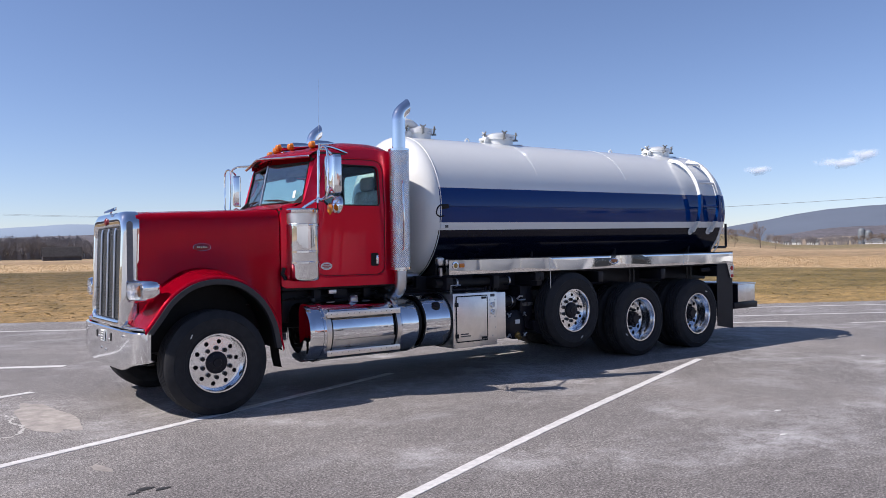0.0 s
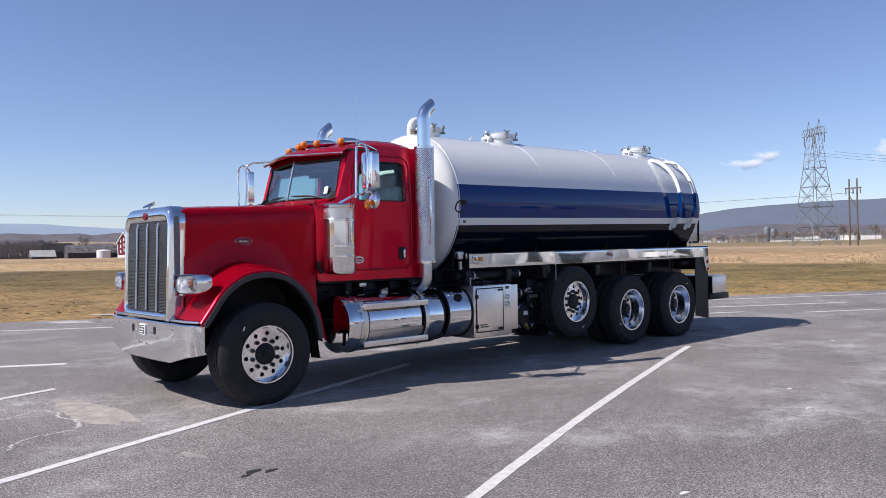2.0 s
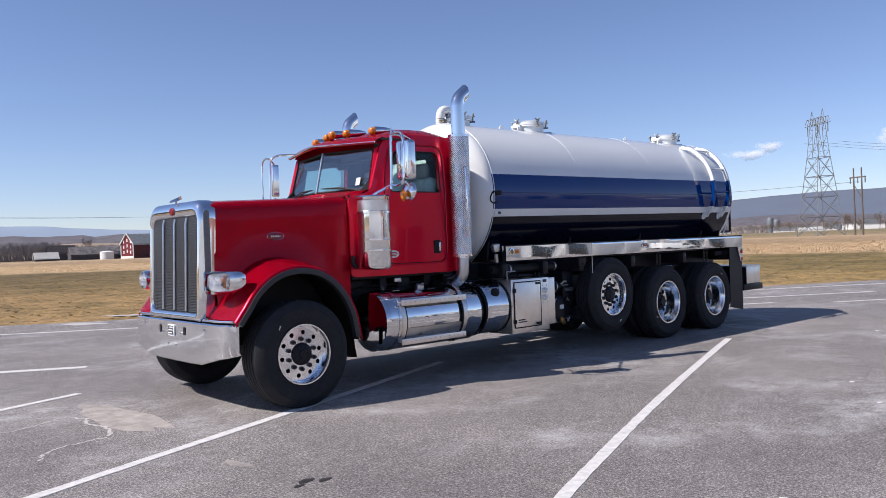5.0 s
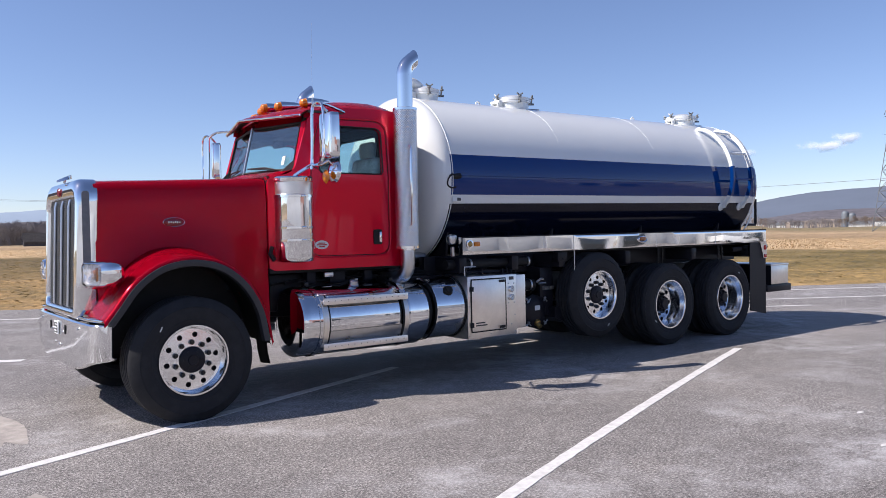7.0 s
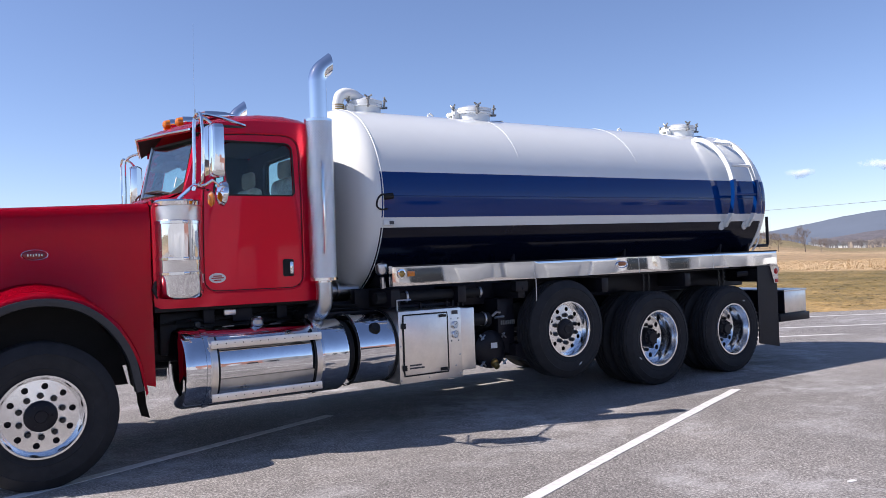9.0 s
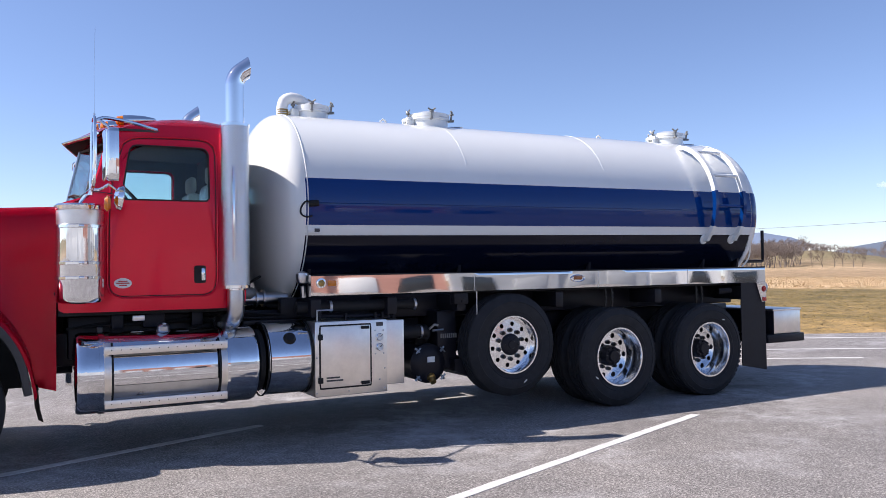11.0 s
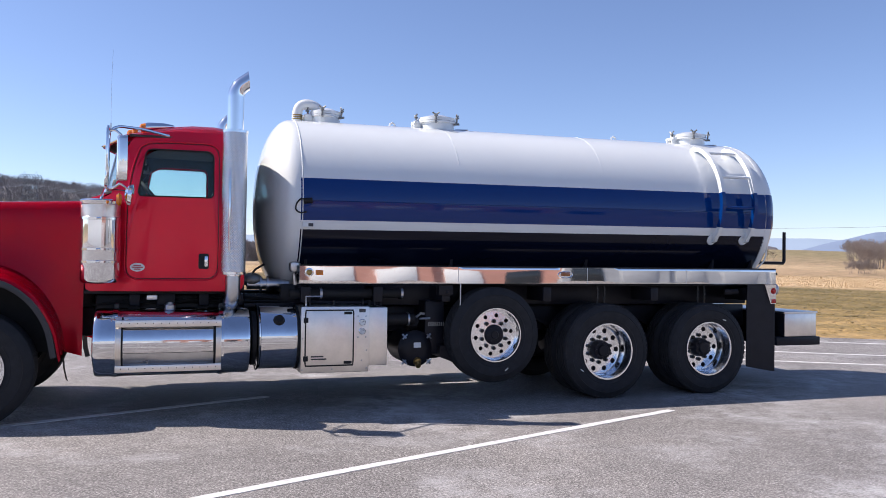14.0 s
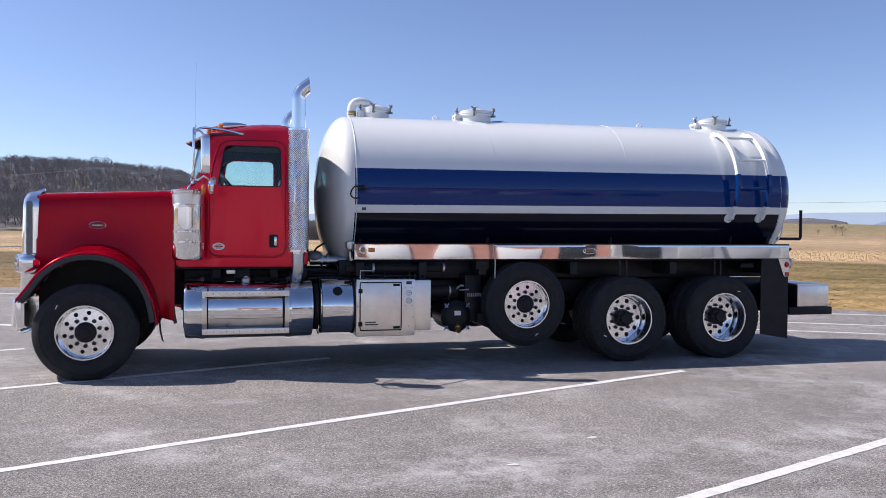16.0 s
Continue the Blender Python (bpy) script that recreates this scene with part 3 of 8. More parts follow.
def wheel(at, kind, detail=True):
    """A wheel whose outer side looks along -y; at is the middle of the tyre's outer plane."""
    R = {"steer": 0.520, "lift": 0.515, "drive": 0.540}[kind]
    W = {"steer": 0.315, "lift": 0.29, "drive": 0.275}[kind]
    F = {"steer": 0.298, "lift": 0.298, "drive": 0.325}[kind]
    bm = bmesh.new()
    D = {"steer": 0.074, "lift": 0.080, "drive": 0.205}[kind]
    if kind == "drive":
        lathe(bm, [(F, 0.012), (F - 0.006, -0.004), (F - 0.022, -0.004), (F - 0.030, 0.015), (F - 0.034, 0.05), (F - 0.040, 0.06), (F - 0.043, 0.13), (F - 0.046, 0.19), (F - 0.056, D + 0.003)], (0, 0, 0), (0, 1, 0), 48)
        disc_with_holes(bm, D, 0.115, F - 0.052, 0.226, 0.029, 10)
    else:
        lathe(bm, [(F, 0.012), (F - 0.006, -0.006), (F - 0.020, -0.006), (F - 0.028, 0.010), (F - 0.034, 0.034), (F - 0.038, D - 0.02), (F - 0.046, D + 0.002)], (0, 0, 0), (0, 1, 0), 48)
        disc_with_holes(bm, D, 0.095, F - 0.042, 0.209, 0.0225, 10, 0.16, -0.08)
    bmesh.ops.remove_doubles(bm, verts=bm.verts, dist=0.0004)
    rim = P("wheel", bm, WHEELALU, truck, "polished aluminium disc wheel", 30)
    rim.location = at
    bm = bmesh.new()
    s0 = [(F - 0.004, 0.016), (F + 0.012, 0.004), (F + 0.035, -0.004), (F + 0.040, -0.008), (F + 0.048, -0.005), (R - 0.13, -0.016), (R - 0.085, -0.012), (R - 0.080, -0.017), (R - 0.060, -0.008), (R - 0.022, 0.016), (R - 0.006, 0.030)]
    tread = []
    nb = 5
    for k in range(nb):
        a = 0.034 + (W - 0.068) * k / nb
        b = 0.034 + (W - 0.068) * (k + 1) / nb
        tread += [(R, a + 0.004), (R, b - 0.010)]
        if k < nb - 1:
            tread += [(R - 0.012, b - 0.008), (R - 0.012, b + 0.002)]
    s1 = [(r, W - s) for r, s in reversed(s0)]
    lathe(bm, s0 + tread + s1, (0, 0, 0), (0, 1, 0), 64)
    tyre = P("tyre", bm, RUBBER, rim, "", 25)
    bm = bmesh.new()
    lathe(bm, [(0.0, D + 0.05), (0.20, D + 0.05), (F - 0.05, D + 0.05), (F - 0.05, W)] if kind != "drive" else [(0.0, D + 0.03), (F - 0.06, D + 0.03), (F - 0.06, W + 0.1)], (0, 0, 0), (0, 1, 0), 24)
    P("brake_drum", bm, BLACKPAINT, rim)
    bm = bmesh.new()
    if kind == "drive":
        lathe(bm, [(0.0, 0.085), (0.060, 0.085), (0.066, 0.092), (0.070, 0.115), (0.104, 0.120), (0.110, 0.14), (0.116, D + 0.01)], (0, 0, 0), (0, 1, 0), 20)
        for k in range(8):
            a = 2 * math.pi * k / 8
            tube(bm, [(0.087 * math.cos(a), 0.122, 0.087 * math.sin(a)), (0.087 * math.cos(a), 0.098, 0.087 * math.sin(a))], 0.013, 6)
    else:
        lathe(bm, [(0.0, D - 0.052), (0.040, D - 0.054), (0.046, D - 0.044), (0.094, D - 0.040), (0.107, D - 0.030), (0.112, D - 0.01), (0.115, D + 0.01)], (0, 0, 0), (0, 1, 0), 24)
        for k in range(6):
            a = 2 * math.pi * k / 6
            tube(bm, [(0.076 * math.cos(a), D - 0.038, 0.076 * math.sin(a)), (0.076 * math.cos(a), D - 0.050, 0.076 * math.sin(a))], 0.008, 6)
    P("hub", bm, BLACKPAINT, rim, "black hub cap")
    if detail:
        for k in range(10):
            a = 2 * math.pi * (k + 0.5) / 10
            nut = new("lug_nut", LUG)
            nut.parent = rim
            nut.location = (0.146 * math.cos(a), D if kind == "drive" else D - 0.009, 0.146 * math.sin(a))
        if kind == "drive":
            bm = bmesh.new()
            for k in range(56):
                a = 2 * math.pi * k / 56
                m = Matrix.Rotation(-a, 4, "Y")
                box(bm, R - 0.05, R - 0.014, 0.012, 0.070, -0.017, 0.017, 0.0, 1, m)
                box(bm, R - 0.05, R - 0.014, W - 0.070, W - 0.012, -0.017, 0.017, 0.0, 1, m)
            tagged(P("tread", bm, RUBBER, tyre, "", 25), kind="stuff")
    return rim


def wheel_far(at, kind):
    rim = wheel((0, 0, 0), kind, False)
    rim.matrix_local = Matrix.Translation(at) @ Matrix.Rotation(math.pi, 4, "Z")
    return rim


for at_, kind_, mx, mz in (((0.0, -1.215, 0.515), "steer", -0.27, 0.28), ((4.985, -1.215, 0.745), "lift", 0.12, -0.37), ((6.365, -1.215, 0.535), "drive", -0.34, -0.20), ((7.74, -1.215, 0.535), "drive", 0.20, 0.34)):
    tyre_ = [c_ for c_ in wheel(at_, kind_).children if c_.name.startswith("tyre")][0]
    bm = bmesh.new()
    box(bm, -0.022, 0.022, -0.022, -0.017, -0.004, 0.004, 0.0, 1, Matrix.Translation((mx, 0, mz)) @ Matrix.Rotation(-math.atan2(mz, mx) + 1.2, 4, "Y"))
    P("chalk_mark", bm, PAPER, tyre_, "white chalk mark")
for x in (6.365, 7.74):
    wheel((x, -0.90, 0.535), "drive", False)
    wheel_far((x, 1.215, 0.535), "drive")
    wheel_far((x, 0.90, 0.535), "drive")
wheel_far((0.0, 1.215, 0.515), "steer")
wheel_far((4.985, 1.215, 0.745), "lift")

# -- hood, shell and fenders --


def hood_half(x):
    return interp(x, [-0.62, 0.04, 0.87], [0.605, 0.655, 0.755])


def hood_top(x):
    return interp(x, [-0.62, 0.87], [2.015, 2.075])


bm = bmesh.new()
secs = []
for x in np.linspace(-0.60, 0.87, 22):
    w, zt = hood_half(x), hood_top(x)
    low = interp(x, [-0.6, -0.47, -0.26, 0.03, 0.29, 0.5, 0.66, 0.73, 0.87], [0.97, 1.15, 1.30, 1.36, 1.30, 1.15, 0.88, 0.62, 0.58])
    half = []
    for f in (0.0, 0.35, 0.62, 0.78):
        half.append((f * w, zt + 0.030 * (1 - (f / 0.8) ** 2)))
    for a in (75, 50, 25, 0):
        half.append((w - 0.095 + 0.095 * math.cos(radians(a)), zt - 0.095 + 0.095 * math.sin(radians(a))))
    half += [(w + 0.003, zt - 0.20), (w + 0.006, zt - 0.32)]
    for g in (0.25, 0.5, 0.75, 0.9, 1.0):
        half.append((w + 0.006 + 0.045 * g**1.6, zt - 0.32 + (low - zt + 0.32) * g))
    pts = [Vector((x, -y, z)) for y, z in reversed(half)] + [Vector((x, y, z)) for y, z in half[1:]]
    secs.append(pts)
loft(bm, secs)
bmesh.ops.solidify(bm, geom=bm.faces[:], thickness=0.012)
hood = P("hood", bm, RED, truck, "glossy red long hood", 28)
for s in (-1, 1):
    bm = bmesh.new()
    lathe(bm, [(0.0, 0.012), (0.8, 0.011), (0.95, 0.007), (1.0, 0.0)], (0, 0, 0), (0, -1, 0), 28)
    bmesh.ops.transform(bm, matrix=Matrix.Translation((0.04, s * 0.668, 1.665)) @ Matrix.Rotation(0 if s < 0 else math.pi, 4, "Z") @ Matrix.Rotation(radians(3.5 * -s if s < 0 else 3.5), 4, "Z") @ Matrix.Diagonal((0.088, 1, 0.037, 1)), verts=bm.verts)
    emblem = P("emblem", bm, BADGE, hood, "oval chrome-rimmed red emblem")
    bm = bmesh.new()
    tube(bm, [(0.04 + 0.090 * math.cos(a), s * (0.674 + 0.010 * math.cos(a) * 0.9), 1.665 + 0.039 * math.sin(a)) for a in (2 * math.pi * k / 28 for k in range(28))], 0.0035, 6, True)
    P("emblem_rim", bm, ALU, emblem)
    bm = bmesh.new()
    for k in range(6):
        u = -0.052 + 0.019 * k
        box(bm, 0.04 + u, 0.04 + u + 0.009, s * 0.682 - 0.002, s * 0.682 + 0.002, 1.654 + 0.003 * (k % 2), 1.676 - 0.003 * (k % 3), 0.002)
    P("emblem_bars", bm, BRUSHED, emblem)

# grille shell: a chrome surround with a rounded top, its face leaning a little
SF = lambda z: interp(z, [0.86, 2.0], [-0.775, -0.735])


def shell_outline(w, z0, z1, r, rb=0.03):
    return rounded(-w, z0, w, z1, [rb, r, r, rb], 6)


bm = bmesh.new()
rows = []
for w_, z0, z1, r_, dx in ((0.548, 0.945, 1.885, 0.06, 0.055), (0.548, 0.945, 1.885, 0.06, 0.022), (0.555, 0.932, 1.900, 0.07, 0.006), (0.568, 0.908, 1.940, 0.10, -0.004), (0.585, 0.882, 1.985, 0.12, 0.000), (0.600, 0.868, 2.020, 0.14, 0.018), (0.614, 0.865, 2.034, 0.15, 0.045), (0.618, 0.865, 2.038, 0.15, 0.075), (0.618, 0.865, 2.038, 0.15, 0.165)):
    rows.append([Vector((SF(v) + dx, u, v)) for u, v in resample(shell_outline(w_, z0, z1, r_), 88, (0.0, z0))])
loft(bm, rows, True)
P("grille_shell", bm, CHROME, truck, "chrome radiator surround with a rounded top", 60)
bm = bmesh.new()
for k in range(61):
    z = 0.952 + 0.0153 * k
    box(bm, SF(z) + 0.030, SF(z) + 0.046, -0.547, 0.547, z, z + 0.0075)
box(bm, -0.70, -0.69, -0.55, 0.55, 0.94, 1.89)
grille = P("grille", bm, MESHGREY, truck, "grey fine-slatted radiator grille", flat=True)
for y in (-0.275, 0.0, 0.275):
    bm = bmesh.new()
    tube(bm, [(SF(z) + 0.018, y, z) for z in (0.955, 1.2, 1.5, 1.82)] + [(SF(1.87) + 0.03, y, 1.872)], 0.013, 10)
    P("grille_bar", bm, GREYMETAL, grille)
for s in (-1, 1):
    # Dark grey panel, its colour stands in for dark reflections in the chrome.
    bm = bmesh.new()
    prism(bm, rounded(-0.70, 1.33, -0.64, 1.93, 0.025, 4), lambda u, v, w: Vector((u, s * (0.620 + w), v)), 0.006)
    P("shell_side_vent", bm, MESHGREY, truck)
bm = bmesh.new()
lathe(bm, [(0.0, 0.014), (0.8, 0.012), (1.0, 0.0)], (0, 0, 0), (-1, 0, 0), 24)
bmesh.ops.transform(bm, matrix=Matrix.Translation((-0.742, 0, 1.945)) @ Matrix.Diagonal((1, 0.052, 0.042, 1)), verts=bm.verts)
P("grille_emblem", bm, BADGE, truck, "small red oval badge")
bm = bmesh.new()
secs = [[(-0.76 + 0.10 * t, -0.012 - 0.05 * math.sin(3.1 * t), 2.036 + 0.030 * t), (-0.76 + 0.10 * t, 0.012 + 0.05 * math.sin(3.1 * t), 2.036 + 0.030 * t), (-0.76 + 0.10 * t, 0.0, 2.056 + 0.045 * t)] for t in (0.0, 0.3, 0.6, 0.9, 1.2)]
loft(bm, secs, True, True)
tube(bm, [(-0.70, 0, 2.03), (-0.69, 0, 2.07)], 0.010, 8)
P("hood_ornament", bm, CHROME, truck, "chrome wing-shaped hood ornament")

ARCH = smooth_line([(-0.68, 0.885), (-0.60, 0.99), (-0.47, 1.165), (-0.26, 1.318), (0.03, 1.375), (0.29, 1.322), (0.50, 1.17), (0.66, 0.92), (0.73, 0.62)], 34)


def fender(s):
    bm = bmesh.new()
    secs = []
    for x, z in ARCH:
        t = np.clip((x + 0.68) / 1.41, 0, 1)
        yin = hood_half(max(x, -0.6)) - 0.005
        yo = 1.165
        nose = interp(x, [-0.68, -0.45, -0.2], [0.0, 0.6, 1.0])
        rise = 0.055 * nose * math.sin(math.pi * min(1.0, t * 1.05)) + 0.01
        row = []
        for f in (0, 0.03, 0.07, 0.12, 0.18, 0.27, 0.4, 0.6, 0.8, 1.0):
            y = yin + (yo - 0.035 - yin) * f
            row.append(Vector((x, s * y, z + rise * (1 - f**2.2) + 0.02 * nose * (1 - f) ** 6)))
        row += [Vector((x, s * (yo - 0.012), z - 0.008)), Vector((x, s * yo, z - 0.028)), Vector((x + 0.015 * (x > 0.3) * -1, s * (yo + 0.002), z - 0.055))]
        secs.append(row)
    loft(bm, secs)
    bmesh.ops.solidify(bm, geom=bm.faces[:], thickness=0.014)
    ob = P("fender", bm, RED, truck, "rounded red front fender", 40)
    bm = bmesh.new()
    secs = []
    k = len(ARCH)
    for i, (x, z) in enumerate(ARCH):
        a, b = Vector((*ARCH[max(i - 1, 0)], 0)), Vector((*ARCH[min(i + 1, k - 1)], 0))
        d = (b - a).normalized()
        nx, nz = d.y, -d.x
        q = [(1.150, 0.030), (1.176, 0.034), (1.180, 0.055), (1.170, 0.085), (1.120, 0.092), (1.120, 0.045)]
        secs.append([Vector((x + nx * e, s * y, z + nz * e)) for y, e in q])
    loft(bm, secs, True, True)
    P("fender_flare", bm, TRIM, ob, "black rubber wheel arch trim", 50)
    return ob


fender(-1)
fender(1)
for s in (-1, 1):
    bm = bmesh.new()
    pts = [(x * 0.985 + 0.0, z - 0.05) for x, z in ARCH]
    loft(bm, [[(x, s * 0.60, z + 0.02), (x, s * 1.12, z)] for x, z in pts])
    bmesh.ops.solidify(bm, geom=bm.faces[:], thickness=0.01)
    P("wheel_arch_liner", bm, BLACKMATT)
    bm = bmesh.new()
    prism(bm, [(-0.58, 0.60), (0.70, 0.60), (0.62, 0.92), (0.46, 1.14), (0.26, 1.27), (0.03, 1.33), (-0.24, 1.27), (-0.44, 1.13), (-0.58, 0.95)], lambda u, v, w: Vector((u, s * (0.585 + w), v)), 0.01)
    P("inner_fender", bm, BLACKMATT)
    bm = bmesh.new()
    loft(bm, [[(0.70, s * 0.84, 0.66), (0.735, s * 0.99, 0.66)], [(0.715, s * 0.845, 0.48), (0.75, s * 0.99, 0.48)], [(0.74, s * 0.85, 0.37), (0.775, s * 0.985, 0.37)]])
    bmesh.ops.solidify(bm, geom=bm.faces[:], thickness=0.03)
    P("front_mud_flap", bm, BLACKMATT, truck, "black rubber mud flap")
    # headlight pod
    bm = bmesh.new()
    secs = []
    for t, hw, hh in ((0.0, 0.155, 0.088), (0.03, 0.168, 0.100), (0.10, 0.168, 0.100), (0.18, 0.135, 0.085), (0.235, 0.07, 0.055), (0.25, 0.03, 0.025)):
        ring = []
        for k in range(24):
            a = 2 * math.pi * k / 24
            ca, sa = math.cos(a), math.sin(a)
            sup = (abs(ca) ** 5 + abs(sa) ** 5) ** (-1 / 5)
            u, v = hw * ca * sup, hh * sa * sup
            cy = 0.905 + 0.28 * t
            ring.append(Vector((-0.745 + t + 0.44 * max(0, u + 0.02) * (1 - t * 2.2), s * (cy + u), 1.243 + v + 0.06 * t)))
        secs.append(ring)
    loft(bm, secs, True, False)
    pod = P("headlight", bm, CHROME, truck, "chrome headlight pod with a clear lens", 45)
    bm = bmesh.new()
    rings = []
    for f, dx in ((1.0, 0.004), (0.92, -0.006), (0.6, -0.016), (0.25, -0.02)):
        ring = []
        for k in range(24):
            a = 2 * math.pi * k / 24
            ca, sa = math.cos(a), math.sin(a)
            sup = (abs(ca) ** 5 + abs(sa) ** 5) ** (-1 / 5)
            u, v = 0.148 * ca * sup * f, 0.082 * sa * sup * f
            ring.append(Vector((-0.742 + dx + 0.44 * max(0, u + 0.02), s * (0.905 + u), 1.243 + v)))
        rings.append(ring)
    loft(bm, rings, True)
    bm.faces.new(list(bm.verts)[-24:])
    lens = P("headlight_lens", bm, LENS, pod, "clear faceted lens", 60)
    lens.visible_shadow = False
    bm = bmesh.new()
    rings = []
    for f, dx in ((1.0, 0.006), (0.97, 0.03), (0.6, 0.05), (0.2, 0.055)):
        ring = []
        for k in range(24):
            a = 2 * math.pi * k / 24
            ca, sa = math.cos(a), math.sin(a)
            sup = (abs(ca) ** 5 + abs(sa) ** 5) ** (-1 / 5)
            u, v = 0.150 * ca * sup * f, 0.084 * sa * sup * f
            ring.append(Vector((-0.742 + dx + 0.44 * max(0, u + 0.02) + 0.006 * (k % 2), s * (0.905 + u), 1.243 + v)))
        rings.append(ring)
    loft(bm, rings, True)
    bm.faces.new(list(bm.verts)[-24:])
    P("reflector_bowl", bm, SILVER, pod, "", 20)
    for dy in (-0.085, 0.02):
        bm = bmesh.new()
        lathe(bm, [(0.020, 0.07), (0.030, 0.065), (0.052, 0.03), (0.060, 0.0), (0.064, 0.0)], (-0.735 + 0.5 * max(0, dy), s * (0.905 + dy), 1.245), (1, 0, 0), 20)
        P("reflector", bm, SILVER, pod)
    bm = bmesh.new()
    box(bm, -0.690, -0.672, s * 0.975 - 0.018, s * 0.975 + 0.018, 1.190, 1.298, 0.006)
    P("turn_signal", bm, DULLAMBER, pod, "amber turn signal")
    bm = bmesh.new()
    box(bm, -0.70, -0.56, s * 0.74 - 0.04, s * 0.74 + 0.04, 1.12, 1.20, 0.02)
    P("headlight_bracket", bm, ALU, pod)
    # tow step beside the shell
    bm = bmesh.new()
    prism(bm, [(-0.745, 0.62), (-0.745, 0.90), (-0.69, 1.12), (-0.62, 1.12), (-0.62, 0.62)], lambda u, v, w: Vector((u, s * v, 0.868 + w)), 0.025, 0.008)
    P("bumper_step", bm, ALU)

# bumper
bm = bmesh.new()
secs = []
half = [(1.105, -0.625, 0.845, 0.575), (1.105, -0.655, 0.848, 0.570), (1.098, -0.688, 0.850, 0.560), (1.075, -0.715, 0.852, 0.553), (1.035, -0.740, 0.853, 0.545), (0.98, -0.757, 0.854, 0.535), (0.62, -0.778, 0.856, 0.458), (0.30, -0.782, 0.857, 0.452), (0.0, -0.783, 0.857, 0.452)]
full = half + [(-y, x, a, b) for y, x, a, b in reversed(half[:-1])]
for y, x, zt, zb in full:
    inn = 0.012
    hy = 0.012 if abs(y) > 1.05 else 0.0
    yi = y - math.copysign(hy, y) if hy else y
    secs.append([Vector((x + 0.05, y, zt)), Vector((x + 0.012, y, zt)), Vector((x, y, zt - 0.012)), Vector((x - 0.004, y, (zt + zb) / 2)), Vector((x, y, zb + 0.012)), Vector((x + 0.012, y, zb)), Vector((x + 0.05, y, zb)), Vector((x + 0.05, yi, zb + 0.006)), Vector((x + inn + 0.006, yi, zb + 0.016)), Vector((x + inn + 0.006, yi, zt - 0.016)), Vector((x + 0.05, yi, zt - 0.006))])
loft(bm, secs, True, True)
bumper = P("bumper", bm, BUMPERCHROME, truck, "wide chrome front bumper with tapered ends", 30)
bm = bmesh.new()
box(bm, -0.800, -0.789, -0.072, 0.072, 0.700, 0.815, 0.004)
plate = P("front_plate", bm, PAPER, bumper, "small white plate with dark printing")
bm = bmesh.new()
box(bm, -0.8015, -0.799, -0.060, 0.060, 0.712, 0.803)
P("print_panel", bm, INK, plate)
for k, (a, b) in enumerate(((-0.055, 0.02), (-0.05, 0.045), (-0.03, 0.055))):
    bm = bmesh.new()
    box(bm, -0.804, -0.801, a, b, 0.782 - 0.028 * k, 0.792 - 0.028 * k)
    P("print_bar", bm, PAPER, plate)
for y, z, r in ((-0.22, 0.735, 0.012), (0.22, 0.735, 0.012), (-0.08, 0.615, 0.013), (0.10, 0.625, 0.013), (-0.72, 0.80, 0.010), (0.72, 0.80, 0.010)):
    bm = bmesh.new()
    x = interp(abs(y), [0, 0.62, 0.98], [-0.786, -0.782, -0.760])
    lathe(bm, [(0.0, 0.012), (r * 0.7, 0.010), (r, 0.0)], (x, y, z), (-1, 0, 0), 10)
    P("bumper_bolt", bm, GREYMETAL, bumper)
for y in (-0.29, 0.29):
    bm = bmesh.new()
    prism(bm, rounded(-0.022, -0.04, 0.022, 0.04, 0.018, 4), lambda u, v, w: Vector((-0.786 - w, y + u, 0.76 + v)), 0.003)
    P("tow_hole", bm, BLACKMATT, bumper)

# -- cab --


def side(x, z):
    """Half the cab's width."""
    return interp(x, [0.86, 1.0, 1.26, 1.5, 2.36], [0.775, 0.83, 0.915, 0.945, 0.985]) - 0.055 * max(0.0, (z - 2.1) / 0.65)


CAB = smooth_line([(0.89, 1.20), (1.6, 1.205), (2.30, 1.205)], 8) + smooth_line([(2.35, 1.25), (2.36, 2.0), (2.35, 2.60)], 9) + smooth_line([(2.33, 2.70), (2.27, 2.765), (2.16, 2.775)], 5) + smooth_line([(2.0, 2.775), (1.6, 2.765), (1.36, 2.735)], 7) + smooth_line([(1.27, 2.66), (1.20, 2.42), (1.12, 2.15)], 7) + smooth_line([(1.05, 2.11), (0.89, 2.08)], 3) + smooth_line([(0.88, 2.0), (0.88, 1.6), (0.88, 1.25)], 7)
DOOR = smooth_line([(1.33, 1.325), (1.7, 1.325), (2.00, 1.325)], 6) + smooth_line([(2.06, 1.345), (2.095, 1.40)], 3) + smooth_line([(2.10, 1.5), (2.10, 2.0), (2.10, 2.52)], 8) + smooth_line([(2.085, 2.60), (2.03, 2.645)], 3) + smooth_line([(1.95, 2.655), (1.6, 2.65), (1.45, 2.64)], 5) + smooth_line([(1.37, 2.60), (1.31, 2.42), (1.262, 2.12)], 5) + smooth_line([(1.255, 2.0), (1.25, 1.7), (1.25, 1.42)], 5) + [(1.265, 1.36)]
WIN = rounded(1.345, 2.125, 2.045, 2.585, [0.03, 0.06, 0.05, 0.03], 5)
WIN = [(x + (0.075 * (z - 2.125) / 0.46 if x < 1.5 else 0.0), z) for x, z in WIN]


def inset(outline, d):
    n = len(outline)
    out = []
    for i in range(n):
        a, b = Vector((*outline[i - 1], 0)), Vector((*outline[(i + 1) % n], 0))
        t = (b - a).normalized()
        out.append((outline[i][0] - t.y * d, outline[i][1] + t.x * d))
    return out


